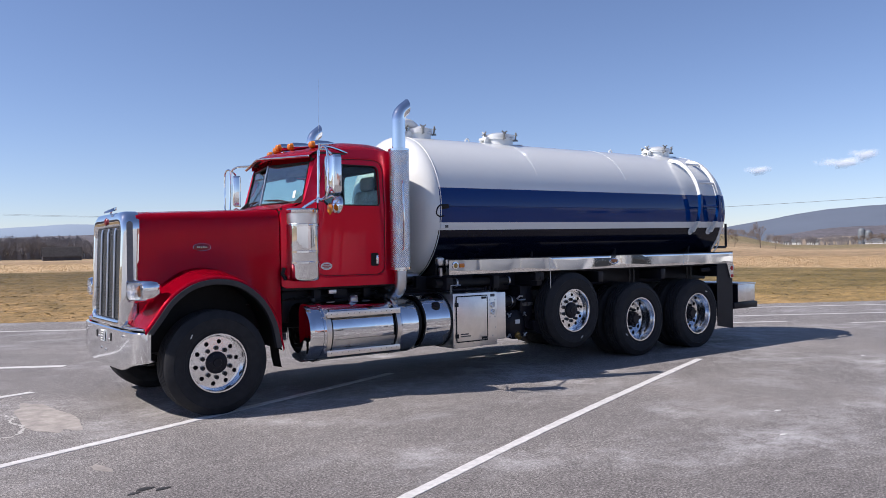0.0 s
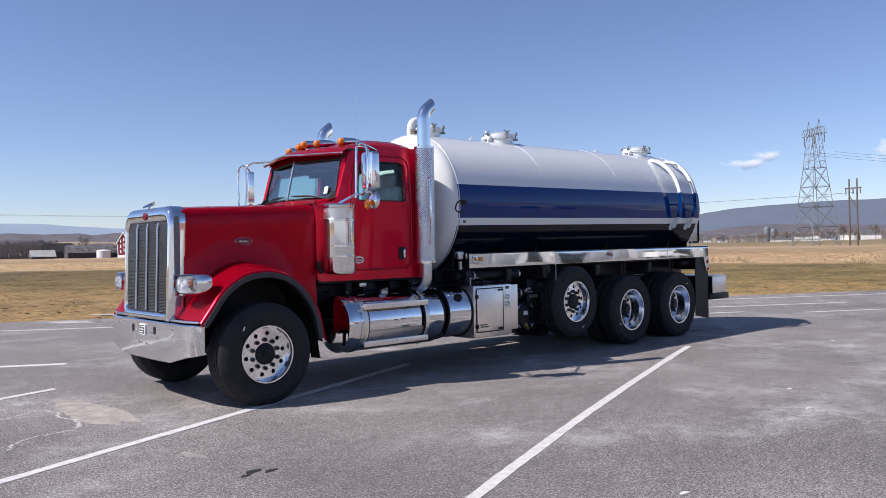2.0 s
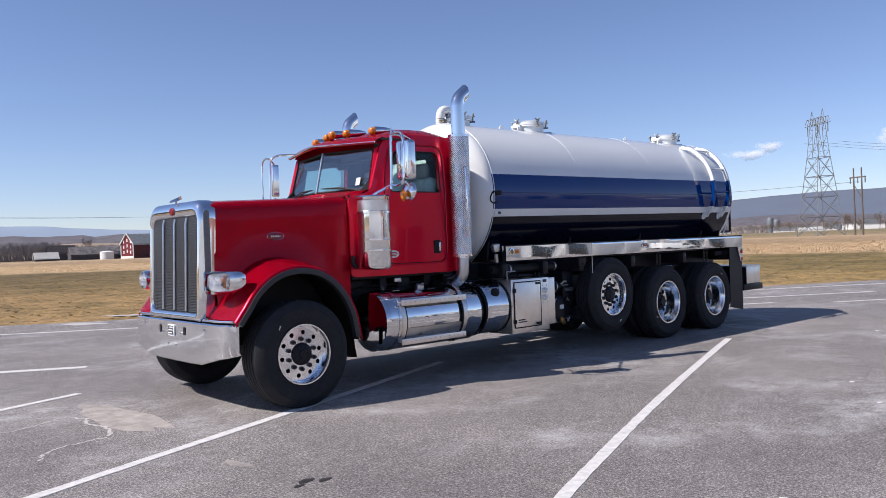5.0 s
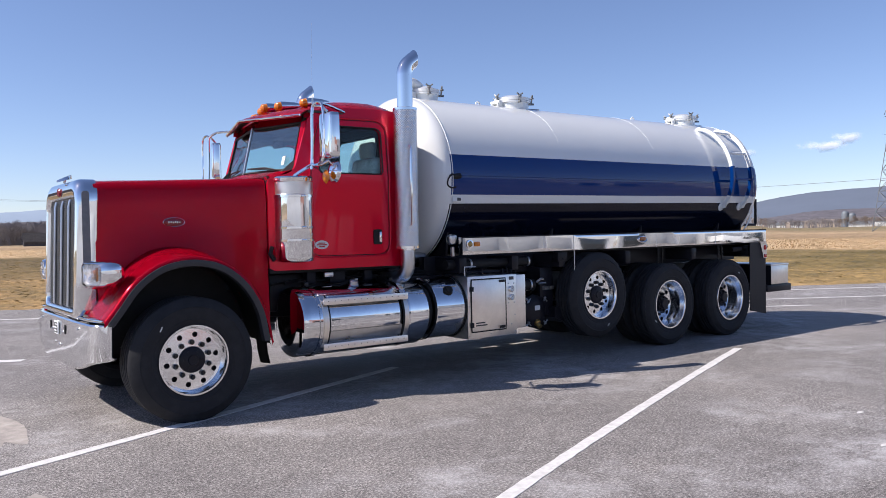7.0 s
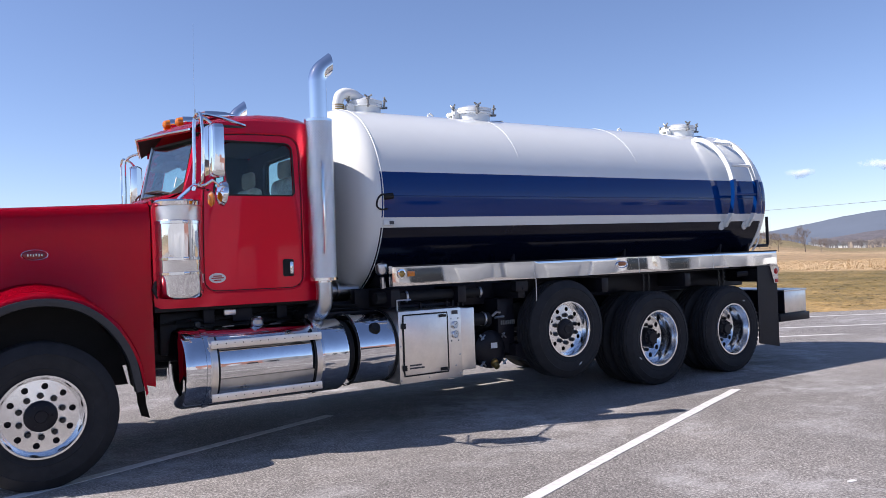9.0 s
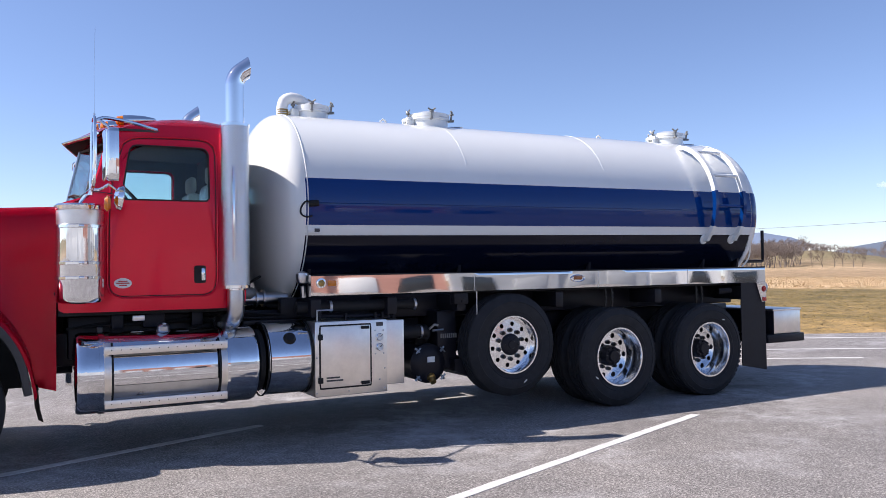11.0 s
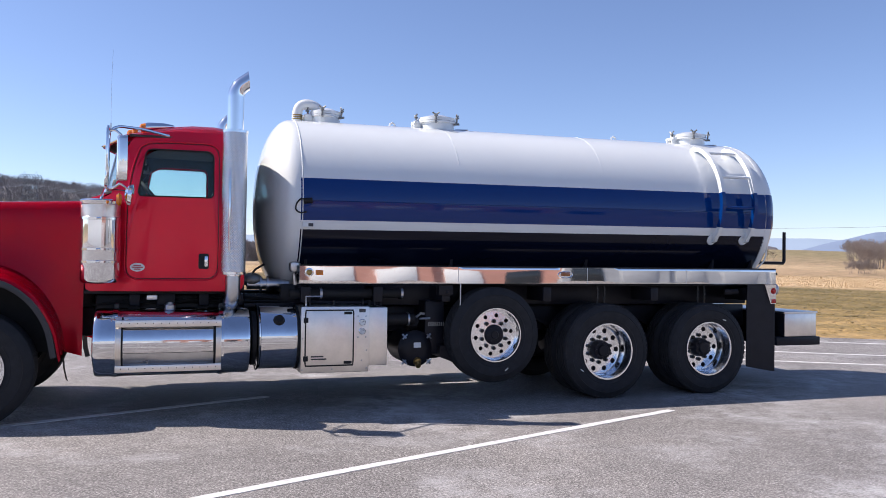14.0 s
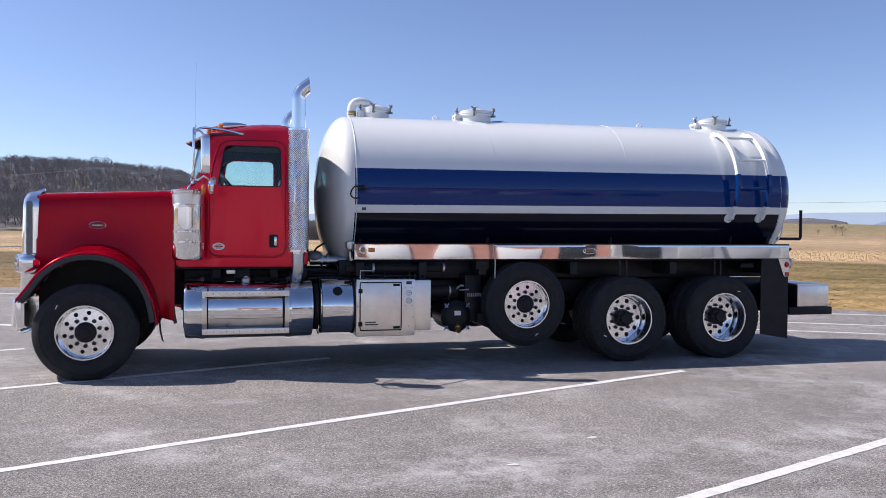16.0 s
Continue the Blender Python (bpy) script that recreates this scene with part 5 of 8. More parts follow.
# exhaust stacks
for s in (-1, 1):
    c = Vector((2.235, s * 1.10, 0))
    bm = bmesh.new()
    arc = [(c.x + 0.16 * (1 - math.cos(a)), c.y, 3.115 + 0.16 * math.sin(a)) for a in np.linspace(0, radians(52), 9)]
    end = Vector(arc[-1]) + Vector((math.sin(radians(52)), 0, math.cos(radians(52)))) * 0.30
    tube(bm, [(c.x, c.y, z) for z in (1.36, 1.9, 2.4, 2.8, 3.0)] + arc + [end], 0.080, 28, False, False)
    bmesh.ops.bisect_plane(bm, geom=bm.verts[:] + bm.edges[:] + bm.faces[:], plane_co=(c.x + 0.118, c.y, 3.3), plane_no=(1, 0, 0.10), clear_outer=True)
    bmesh.ops.solidify(bm, geom=bm.faces[:], thickness=0.004)
    stack = P("exhaust_pipe", bm, CHROME, truck, "tall chrome exhaust pipe with curved tip", 50)
    bm = bmesh.new()
    n = 48
    rows = []
    uvl = bm.loops.layers.uv.new("UVMap")
    for z in (1.375, 1.6, 2.0, 2.4, 2.785):
        rows.append([bm.verts.new((c.x + 0.118 * math.cos(a), c.y + 0.118 * math.sin(a), z)) for a in (2 * math.pi * j / n for j in range(n))])
    zs = (1.375, 1.6, 2.0, 2.4, 2.785)
    for i in range(4):
        for j in range(n):
            k = (j + 1) % n
            f = bm.faces.new((rows[i][j], rows[i][k], rows[i + 1][k], rows[i + 1][j]))
            for loop, (jj, zz) in zip(f.loops, ((j, zs[i]), (j + 1, zs[i]), (j + 1, zs[i + 1]), (j, zs[i + 1]))):
                loop[uvl].uv = (jj / n * 0.741, zz)
    P("heat_guard", bm, GUARD, stack, "perforated chrome heat guard")
    for z in (1.39, 2.77):
        bm = bmesh.new()
        lathe(bm, [(0.084, z - 0.012), (0.124, z - 0.012), (0.124, z + 0.012), (0.084, z + 0.012)], c, (0, 0, 1), 32)
        P("guard_ring", bm, CHROME, stack)
    bm = bmesh.new()
    tube(bm, [(c.x - 0.045, c.y + s * 0.105, 2.40), (c.x - 0.048, c.y + s * 0.150, 2.395), (c.x - 0.05, c.y + s * 0.160, 2.37), (c.x - 0.05, c.y + s * 0.160, 1.64), (c.x - 0.048, c.y + s * 0.150, 1.615), (c.x - 0.045, c.y + s * 0.105, 1.61)], 0.010, 8)
    P("grab_handle", bm, CHROME, stack, "chrome grab handle")
    bm = bmesh.new()
    tube(bm, smooth_line([(c.x, c.y, 1.40), (c.x, c.y, 1.24), (c.x, c.y - s * 0.012, 1.17), (c.x - 0.01, c.y - s * 0.06, 1.11), (c.x - 0.02, c.y - s * 0.16, 1.08), (c.x - 0.03, c.y - s * 0.45, 1.07)], 18), 0.072, 20)
    P("exhaust_elbow", bm, GREYMETAL, stack, "grey steel exhaust elbow")
    bm = bmesh.new()
    box(bm, 2.18, 2.30, s * 0.985, s * 0.995 + s * 0.04, 2.50, 2.56, 0.0)
    box(bm, 2.18, 2.30, s * 0.985, s * 0.995 + s * 0.04, 1.50, 1.56, 0.0)
    P("stack_bracket", bm, BLACKPAINT, stack)

# -- fuel tank, second tank, tool box (camera's side), twin tank on the far side --


def drum(name, x0, x1, r, y, z, label, dome=0.05):
    bm = bmesh.new()
    prof = [(0.0, x0), (r * 0.5, x0 + 0.006), (r * 0.85, x0 + 0.014), (r * 0.96, x0 + dome * 0.5), (r, x0 + dome), (r, x0 + dome + 0.05), (r, x1 - dome), (r * 0.96, x1 - dome * 0.5), (r * 0.85, x1 - 0.014), (r * 0.5, x1 - 0.006), (0.0, x1)]
    lathe(bm, prof, (0, y, z), (1, 0, 0), 56)
    return P(name, bm, ALU, truck, label, 40)


def strap(parent, x, r, y, z, w=0.045, material=BLACKMATT):
    bm = bmesh.new()
    lathe(bm, [(r + 0.002, x - w / 2), (r + 0.010, x - w / 2), (r + 0.010, x + w / 2), (r + 0.002, x + w / 2)], (0, y, z), (1, 0, 0), 56)
    P("tank_strap", bm, material, parent)


for s in (-1, 1):
    y = s * 0.915
    ft = drum("fuel_tank", 0.975, 2.425, 0.325, y, 0.72, "polished round aluminium fuel tank with steps")
    for x in (1.18, 2.135):
        strap(ft, x, 0.325, y, 0.72, 0.045, ALU)
        bm = bmesh.new()
        box(bm, x - 0.022, x + 0.022, y - 0.025, y + 0.025, 1.045, 1.085, 0.006)
        P("strap_bolt", bm, NUTS, ft)
    # step assembly
    for x in (1.215, 2.105):
        bm = bmesh.new()
        pts = [(x, y + s * 0.335 * math.sin(a), 0.72 + 0.335 * math.cos(a)) for a in np.linspace(radians(42), radians(132), 12)]
        loft(bm, [[(px_ - 0.025, py_, pz_), (px_ + 0.025, py_, pz_), (px_ + 0.025, py_ + s * 0.012, pz_), (px_ - 0.025, py_ + s * 0.012, pz_)] for px_, py_, pz_ in pts], True, True)
        P("step_side", bm, BRUSHED, ft)
        # Black strip in place of the shade that the step side casts.
        g = 0.033 if x < 1.5 else -0.033
        bm = bmesh.new()
        loft(bm, [[(px_ + g - 0.008, py_ - s * 0.004, pz_), (px_ + g + 0.008, py_ - s * 0.004, pz_), (px_ + g + 0.008, py_ + s * 0.010, pz_), (px_ + g - 0.008, py_ + s * 0.010, pz_)] for px_, py_, pz_ in pts], True, True)
        P("step_gasket", bm, BLACKMATT, ft)
    for z0, yo in ((0.918, 0.30), (0.498, 0.285)):
        bm = bmesh.new()
        ya, yb = y + s * (yo - 0.10), y + s * (yo + 0.02)
        box(bm, 1.19, 2.13, min(ya, yb), max(ya, yb), z0 - 0.006, z0 + 0.006, 0.002)
        box(bm, 1.19, 2.13, min(yb, yb + s * 0.010), max(yb, yb + s * 0.010), z0 - 0.034, z0 + 0.030, 0.003)
        st = P("step_plate", bm, BRUSHED, ft, "drilled aluminium step")
        bm = bmesh.new()
        for k in range(13):
            x = 1.24 + 0.07 * k
            lathe(bm, [(0.0, 0.0), (0.0045, 0.0)], (x, yb + s * 0.0115, z0), (0, s, 0), 8)
        tagged(P("rivet_row", bm, BLACKMATT, st), kind="stuff")
    bm = bmesh.new()
    pts = [(y + s * 0.331 * math.sin(a), 0.72 + 0.331 * math.cos(a)) for a in np.linspace(radians(104), radians(124), 6)]
    loft(bm, [[(1.26, a, b), (2.06, a, b)] for a, b in pts])
    P("tread_strip", bm, GREYMETAL, ft)
    bm = bmesh.new()
    lathe(bm, [(0.0, 0.06), (0.035, 0.058), (0.050, 0.045), (0.052, 0.01), (0.060, 0.0)], (1.66, y + s * 0.07, 1.035), (0, s * 0.2, 1), 20)
    box(bm, 1.645, 1.675, y + s * 0.085 - 0.05, y + s * 0.085 + 0.05, 1.088, 1.102, 0.004)
    P("filler_cap", bm, GREYMETAL, ft, "grey steel filler cap")
    bm = bmesh.new()
    box(bm, 1.76, 1.86, y + s * 0.10, y + s * 0.103, 1.028, 1.034)
    P("tank_label", bm, INK, ft)

y = -0.915
t2 = drum("hydraulic_tank", 2.475, 2.885, 0.318, y, 0.742, "polished aluminium hydraulic oil tank", 0.03)
for x, w in ((2.482, 0.012), (2.872, 0.022)):
    strap(t2, x, 0.318, y, 0.742, w)
# Dark cylinder added to keep the gap between the tanks dark.
bm = bmesh.new()
lathe(bm, [(0.0, 2.42), (0.255, 2.42), (0.27, 2.43), (0.27, 2.47), (0.0, 2.48)], (0, y, 0.735), (1, 0, 0), 40)
P("tank_spacer", bm, BLACKMATT, t2, "dark filler in the gap between the tanks")
bm = bmesh.new()
lathe(bm, [(0.0, 0.035), (0.040, 0.033), (0.046, 0.01), (0.056, 0.0)], (2.68, y - 0.26, 0.93), (0, -0.82, 0.57), 20)
P("oil_cap", bm, BLACKMATT, t2, "black screw cap")

bm = bmesh.new()
box(bm, 2.885, 3.575, -1.245, -0.72, 0.405, 1.065, 0.008)
tool = P("pump_box", bm, BRUSHED, truck, "brushed aluminium pump box with gauges")
bm = bmesh.new()
ring_plate(bm, resample(rounded(2.922, 0.470, 3.418, 1.035, 0.01, 3), 48, (3.1, 0.47)), resample(rounded(2.934, 0.482, 3.406, 1.023, 0.01, 3), 48, (3.1, 0.482)), lambda u, v, w: Vector((u, -1.249 - w, v)), 0.006)
P("door_gasket", bm, BLACKMATT, tool)
bm = bmesh.new()
box(bm, 2.936, 3.404, -1.256, -1.247, 0.484, 1.021, 0.003)
bdoor = P("box_door", bm, BRUSHED, tool, "closed flat aluminium door")
for x, z in ((3.36, 1.0), (3.36, 0.505)):
    bm = bmesh.new()
    box(bm, x - 0.045, x + 0.035, -1.264, -1.255, z - 0.014, z + 0.014, 0.004)
    P("latch", bm, BLACKMATT, bdoor, "black paddle latch")
for z in (0.93, 0.55):
    bm = bmesh.new()
    box(bm, 2.908, 2.955, -1.264, -1.255, z - 0.025, z + 0.025, 0.004)
    P("hinge", bm, BLACKMATT, bdoor)
for k, w in enumerate((0.125, 0.155)):
    bm = bmesh.new()
    box(bm, 2.985, 2.985 + w, -1.2585, -1.255, 0.562 - 0.026 * k, 0.576 - 0.026 * k)
    P("print_bar", bm, INK, bdoor)
bm = bmesh.new()
box(bm, 3.47, 3.535, -1.249, -1.244, 1.005, 1.04)
P("maker_plate", bm, INK, tool)
for z in (0.905, 0.815):
    bm = bmesh.new()
    lathe(bm, [(0.032, 0.0), (0.034, 0.014), (0.030, 0.018)], (3.50, -1.245, z), (0, -1, 0), 24)
    g = P("gauge", bm, CHROME, tool, "round pressure gauge")
    bm = bmesh.new()
    lathe(bm, [(0.0, 0.012), (0.031, 0.012)], (3.50, -1.245, z), (0, -1, 0), 24)
    P("dial", bm, PAPER, g)
    bm = bmesh.new()
    tube(bm, [(3.50, -1.2585, z), (3.517, -1.2585, z + 0.014)], 0.002, 4)
    P("needle", bm, INK, g)
for x, z in ((3.46, 0.965), (3.54, 0.965), (3.46, 0.755), (3.54, 0.755), (3.50, 0.52), (2.90, 0.44), (3.2, 0.44), (3.55, 0.44), (3.55, 0.62), (2.903, 0.75)):
    bm = bmesh.new()
    lathe(bm, [(0.0, 0.006), (0.006, 0.005), (0.009, 0.0)], (x, -1.245, z), (0, -1, 0), 8)
    P("box_bolt", bm, GREYMETAL, tool)
bm = bmesh.new()
box(bm, 3.58, 3.785, -1.17, -0.72, 0.455, 1.05, 0.008)
P("side_cabinet", bm, BRUSHED, truck, "narrow brushed aluminium cabinet")
bm = bmesh.new()
for x in (3.0, 3.25, 3.55, 3.62, 3.68, 3.74):
    tube(bm, [(x, -1.05, 1.06), (x, -1.05, 1.12)], 0.012, 6)
tube(bm, [(2.95, -1.0, 1.10), (3.75, -1.02, 1.09)], 0.016, 8)
P("valve_manifold", bm, BLACKPAINT)
bm = bmesh.new()
tube(bm, [(2.95, -1.12, 1.065), (2.95, -1.12, 1.16), (3.10, -1.12, 1.16)], 0.008, 6)
P("box_prop", bm, GREYMETAL)

# a long box on the far side of the chassis, which closes the shadow under the truck
bm = bmesh.new()
box(bm, 2.60, 4.42, 0.74, 1.20, 0.40, 1.04, 0.01)
far_box = P("chassis_box", bm, BLACKPAINT, truck, "long black storage box on the chassis")
for x in (3.05, 3.95):
    bm = bmesh.new()
    box(bm, x - 0.06, x + 0.06, 1.198, 1.212, 0.86, 0.90, 0.004)
    P("box_latch", bm, GREYMETAL, far_box)

# moisture trap with clamps and hoses
bm = bmesh.new()
lathe(bm, [(0.0, -0.95), (0.10, -0.945), (0.165, -0.925), (0.185, -0.90), (0.195, -0.895), (0.195, -0.865), (0.185, -0.86), (0.185, -0.40)], (4.175, 0, 0.585), (0, 1, 0), 36)
trap = P("moisture_trap", bm, BLACKPAINT, truck, "black round vacuum moisture trap")
bm = bmesh.new()
box(bm, 4.14, 4.22, -0.953, -0.948, 0.60, 0.655, 0.0)
P("trap_label", bm, PAPER, trap)
for a in (45, 135, 225, 315):
    bm = bmesh.new()
    ca, sa = math.cos(radians(a)), math.sin(radians(a))
    tube(bm, [(4.175 + 0.165 * ca, -0.94, 0.585 + 0.165 * sa), (4.175 + 0.225 * ca, -0.93, 0.585 + 0.225 * sa)], 0.011, 6)
    tube(bm, [(4.175 + 0.19 * ca - 0.035 * sa, -0.955, 0.585 + 0.19 * sa + 0.035 * ca), (4.175 + 0.19 * ca + 0.035 * sa, -0.955, 0.585 + 0.19 * sa - 0.035 * ca)], 0.008, 6)
    P("wing_clamp", bm, GREYMETAL, trap)
bm = bmesh.new()
lathe(bm, [(0.0, 0.0), (0.030, 0.002), (0.034, 0.05), (0.045, 0.06), (0.045, 0.09)], (4.185, -0.99, 0.405), (0, 0.5, 0.4), 14)
P("drain_valve", bm, BRASS, trap, "brass drain valve")
bm = bmesh.new()
tube(bm, smooth_line([(3.60, -0.90, 0.90), (3.9, -0.90, 0.905), (4.15, -0.90, 0.905)], 8), 0.066, 16)
tube(bm, smooth_line([(4.15, -0.88, 0.88), (4.165, -0.80, 0.84), (4.175, -0.72, 0.72)], 8), 0.06, 14)
P("vacuum_hose", bm, BLACKMATT, truck, "thick black vacuum hose")
for x in (3.70, 4.08):
    bm = bmesh.new()
    lathe(bm, [(0.068, x - 0.010), (0.073, x - 0.010), (0.073, x + 0.010), (0.068, x + 0.010)], (0, -0.90, 0.905), (1, 0, 0), 20)
    P("hose_clamp", bm, GREYMETAL)
bm = bmesh.new()
tube(bm, [(4.16, -0.96, 0.93), (4.20, -0.99, 0.97), (4.24, -0.99, 0.965)], 0.014, 6)
tube(bm, [(4.2, -0.95, 0.91), (4.32, -0.95, 0.915)], 0.012, 6)
P("ball_valve", bm, GREYMETAL)
bm = bmesh.new()
tube(bm, [(2.80, -0.98, 1.185), (4.00, -0.98, 1.185)], 0.052, 14)
P("suction_hose", bm, BLACKMATT, truck, "black hose along the chassis")
for x in (3.12, 3.98):
    bm = bmesh.new()
    lathe(bm, [(0.054, x - 0.012), (0.060, x - 0.012), (0.060, x + 0.012), (0.054, x + 0.012)], (0, -0.98, 1.185), (1, 0, 0), 18)
    P("hose_clamp", bm, GREYMETAL)
bm = bmesh.new()
box(bm, 4.28, 4.50, -0.90, -0.40, 0.52, 1.10, 0.02)
P("chassis_panel", bm, BLACKPAINT)
for k in range(8):
    bm = bmesh.new()
    u = 4.315 + 0.024 * k
    box(bm, u, u + 0.015, -0.906, -0.9, 0.825, 0.87)
    P("print_bar", bm, CASTGREY)
bm = bmesh.new()
box(bm, 4.36, 4.52, -1.12, -1.02, 1.17, 1.28, 0.008)
lathe(bm, [(0.0, 0.01), (0.012, 0.008), (0.016, 0.0)], (4.45, -1.12, 1.20), (0, -1, 0), 8)
P("bracket_box", bm, BLACKPAINT)
bm = bmesh.new()
tube(bm, [(4.585, -1.17, 1.29), (4.585, -1.17, 0.80)], 0.007, 6)
P("flap_rod", bm, GREYMETAL)
bm = bmesh.new()
prism(bm, [(4.42, 0.62), (4.42, 0.50), (4.62, 0.42), (4.62, 0.62)], lambda u, v, w: Vector((u, -1.0 + w, v)), 0.9)
P("air_reservoir", bm, BLACKPAINT)
for x in (6.36, 7.74):
    for dx in (-0.055, 0.035):
        bm = bmesh.new()
        tube(bm, [(x + dx, -1.06, 1.02), (x + dx, -1.06, 1.275)], 0.009, 6)
        for z in (1.13, 1.18, 1.23):
            lathe(bm, [(0.0, 0.012), (0.015, 0.010), (0.015, 0.0)], (x + dx, -1.068, z), (0, -1, 0), 6)
        P("u_bolt", bm, NUTS)
bm = bmesh.new()
tube(bm, [(8.12, -1.0, 1.20), (8.28, -1.05, 1.21)], 0.035, 10)
P("air_valve", bm, BLACKPAINT)

# -- side skirts, tail --
for s in (-1, 1):
    bm = bmesh.new()
    secs = []
    for x in np.linspace(2.870, 8.735, 72):
        zz = 0.003 * (x - 2.885)
        wave = 0.0016 * noise.noise(Vector((x * 0.9, s, 0.0))) + 0.0005 * noise.noise(Vector((x * 3.1, s, 4.0)))
        row = [Vector((x, s * 1.13, 1.478 + zz)), Vector((x, s * 1.186, 1.478 + zz))]
        for g in np.linspace(1, -1, 7):
            row.append(Vector((x, s * (1.194 + 0.0008 * (1 - (g + 0.7) ** 2) + wave * (1 + 0.8 * g)), 1.383 + zz * 0.85 + 0.089 * g)))
        secs.append(row + [Vector((x, s * 1.186, 1.288 + zz * 0.7)), Vector((x, s * 1.13, 1.288 + zz * 0.7))])
    loft(bm, secs, True, True)
    top_row = [sec[1] for sec in secs]
    skirt = P("side_skirt", bm, STAINLESS, truck, "mirror-polished stainless side skirt", 40)
    bm = bmesh.new()
    tube(bm, [(5.82 + 0.088 * math.cos(a), s * 1.199, 1.400 + 0.036 * math.sin(a)) for a in (2 * math.pi * k / 24 for k in range(24))], 0.006, 6, True)
    box(bm, 5.76, 5.88, s * 1.190, s * 1.200, 1.386, 1.430, 0.01)
    lampm = P("skirt_marker_lamp", bm, CHROME, skirt)
    bm = bmesh.new()
    loft(bm, [[q + Vector((0, -s * 0.05, 0.003)), q + Vector((0, s * 0.0125, 0.003)), q + Vector((0, s * 0.0125, -0.010)), q + Vector((0, s * 0.008, -0.010)), q + Vector((0, s * 0.004, 0.0)), q + Vector((0, -s * 0.05, 0.0))] for q in top_row], True, True)
    P("skirt_edge", bm, BLACKMATT, skirt, "black rubber edge trim")
    for x in (4.55, 6.10, 7.42):
        bm = bmesh.new()
        box(bm, x - 0.0015, x + 0.0015, min(s * 1.19, s * 1.1985), max(s * 1.19, s * 1.1985), 1.300, 1.476)
        P("panel_seam", bm, GREYMETAL, skirt)
    bm = bmesh.new()
    box(bm, 5.765, 5.875, min(s * 1.199, s * 1.209), max(s * 1.199, s * 1.209), 1.388, 1.428, 0.006)
    P("marker_lens", bm, DULLAMBER, lampm, "dull amber marker lens")
    bm = bmesh.new()
    lathe(bm, [(0.030, 0.0), (0.044, 0.003), (0.044, 0.008), (0.030, 0.010), (0.028, 0.003)], (2.965, s * 1.196, 1.405), (0, s, 0), 24)
    ro = P("round_lamp_ring", bm, CHROME, skirt)
    bm = bmesh.new()
    lathe(bm, [(0.0, 0.010), (0.018, 0.009), (0.027, 0.003)], (2.965, s * 1.196, 1.405), (0, s, 0), 18)
    P("round_lamp_lens", bm, BRASS, ro)
    bm = bmesh.new()
    box(bm, 3.03, 3.105, min(s * 1.195, s * 1.202), max(s * 1.195, s * 1.202), 1.378, 1.428, 0.003)
    P("amber_reflector", bm, AMBER, skirt, "small amber reflector")
    # black tail panel with the lamp plate
    bm = bmesh.new()
    prism(bm, [(8.31, 0.300), (8.735, 0.225), (8.735, 1.30), (8.32, 1.30), (8.31, 1.0)], lambda u, v, w: Vector((u, s * (1.170 + w), v)), 0.012)
    P("tail_panel", bm, BLACKPAINT, truck, "black rubber and steel splash panel")
    bm = bmesh.new()
    prism(bm, [(8.565, 1.300), (8.738, 1.300), (8.738, 1.065), (8.655, 1.065)], lambda u, v, w: Vector((u, s * (1.188 + w), v)), 0.012)
    tp = P("lamp_plate", bm, STAINLESS, truck, "stainless tail lamp plate")
    bm = bmesh.new()
    lathe(bm, [(0.0, 0.014), (0.02, 0.012), (0.024, 0.0), (0.036, 0.004), (0.038, 0.0)], (8.695, s * 1.20, 1.222), (0, s, 0), 20)
    P("round_tail_lamp", bm, REDLENS, tp, "round red tail lamp")
    bm = bmesh.new()
    box(bm, 8.668, 8.734, min(s * 1.199, s * 1.206), max(s * 1.199, s * 1.206), 1.072, 1.122, 0.003)
    P("red_reflector", bm, REDLENS, tp)
bm = bmesh.new()
box(bm, 8.70, 8.745, -1.16, 1.16, 1.08, 1.48, 0.01)
P("tail_crossmember", bm, BLACKPAINT)
for z, yy in ((1.24, -1.10),):
    bm = bmesh.new()
    lathe(bm, [(0.05, -0.01), (0.075, 0.03), (0.080, 0.05), (0.05, 0.085), (0.0, 0.092)], (8.745, yy, z), (1, 0, 0), 18)
    P("rear_lamp", bm, GREYMETAL)
    bm = bmesh.new()
    tube(bm, [(8.745, -1.04, 1.36), (8.80, -1.04, 1.39), (8.885, -1.04, 1.435)], 0.017, 8)
    P("valve_handle", bm, BLACKMATT, truck, "black valve handle")
bm = bmesh.new()
box(bm, 8.89, 9.39, -1.18, 1.18, 0.650, 0.945, 0.012)
rb = P("rear_hose_box", bm, BRUSHED, truck, "brushed aluminium rear storage box")
bm = bmesh.new()
box(bm, 8.875, 9.40, -1.19, 1.19, 0.940, 0.965, 0.006)
P("box_lid", bm, BRUSHED, rb)
bm = bmesh.new()
box(bm, 8.882, 8.889, -1.18, 1.18, 0.65, 0.938)
P("box_front_face", bm, BLACKPAINT, rb)
bm = bmesh.new()
box(bm, 8.755, 9.43, -1.20, 1.20, 0.545, 0.648, 0.008)
P("rear_bumper_beam", bm, BLACKPAINT, truck, "black steel rear bumper beam")
bm = bmesh.new()
tube(bm, [(8.70, -0.66, 1.570), (9.335, -0.66, 1.570), (9.35, -0.66, 1.595), (9.35, -0.66, 1.98)], 0.021, 8)
P("hose_holder", bm, BLACKPAINT, truck, "black L-shaped hose holder bar")
bm = bmesh.new()
tube(bm, smooth_line([(8.80, -0.78, 1.49), (8.90, -0.80, 1.60), (8.93, -0.82, 1.80), (8.95, -0.82, 1.95)], 10), 0.010, 6)
P("tail_cable", bm, WHITE)

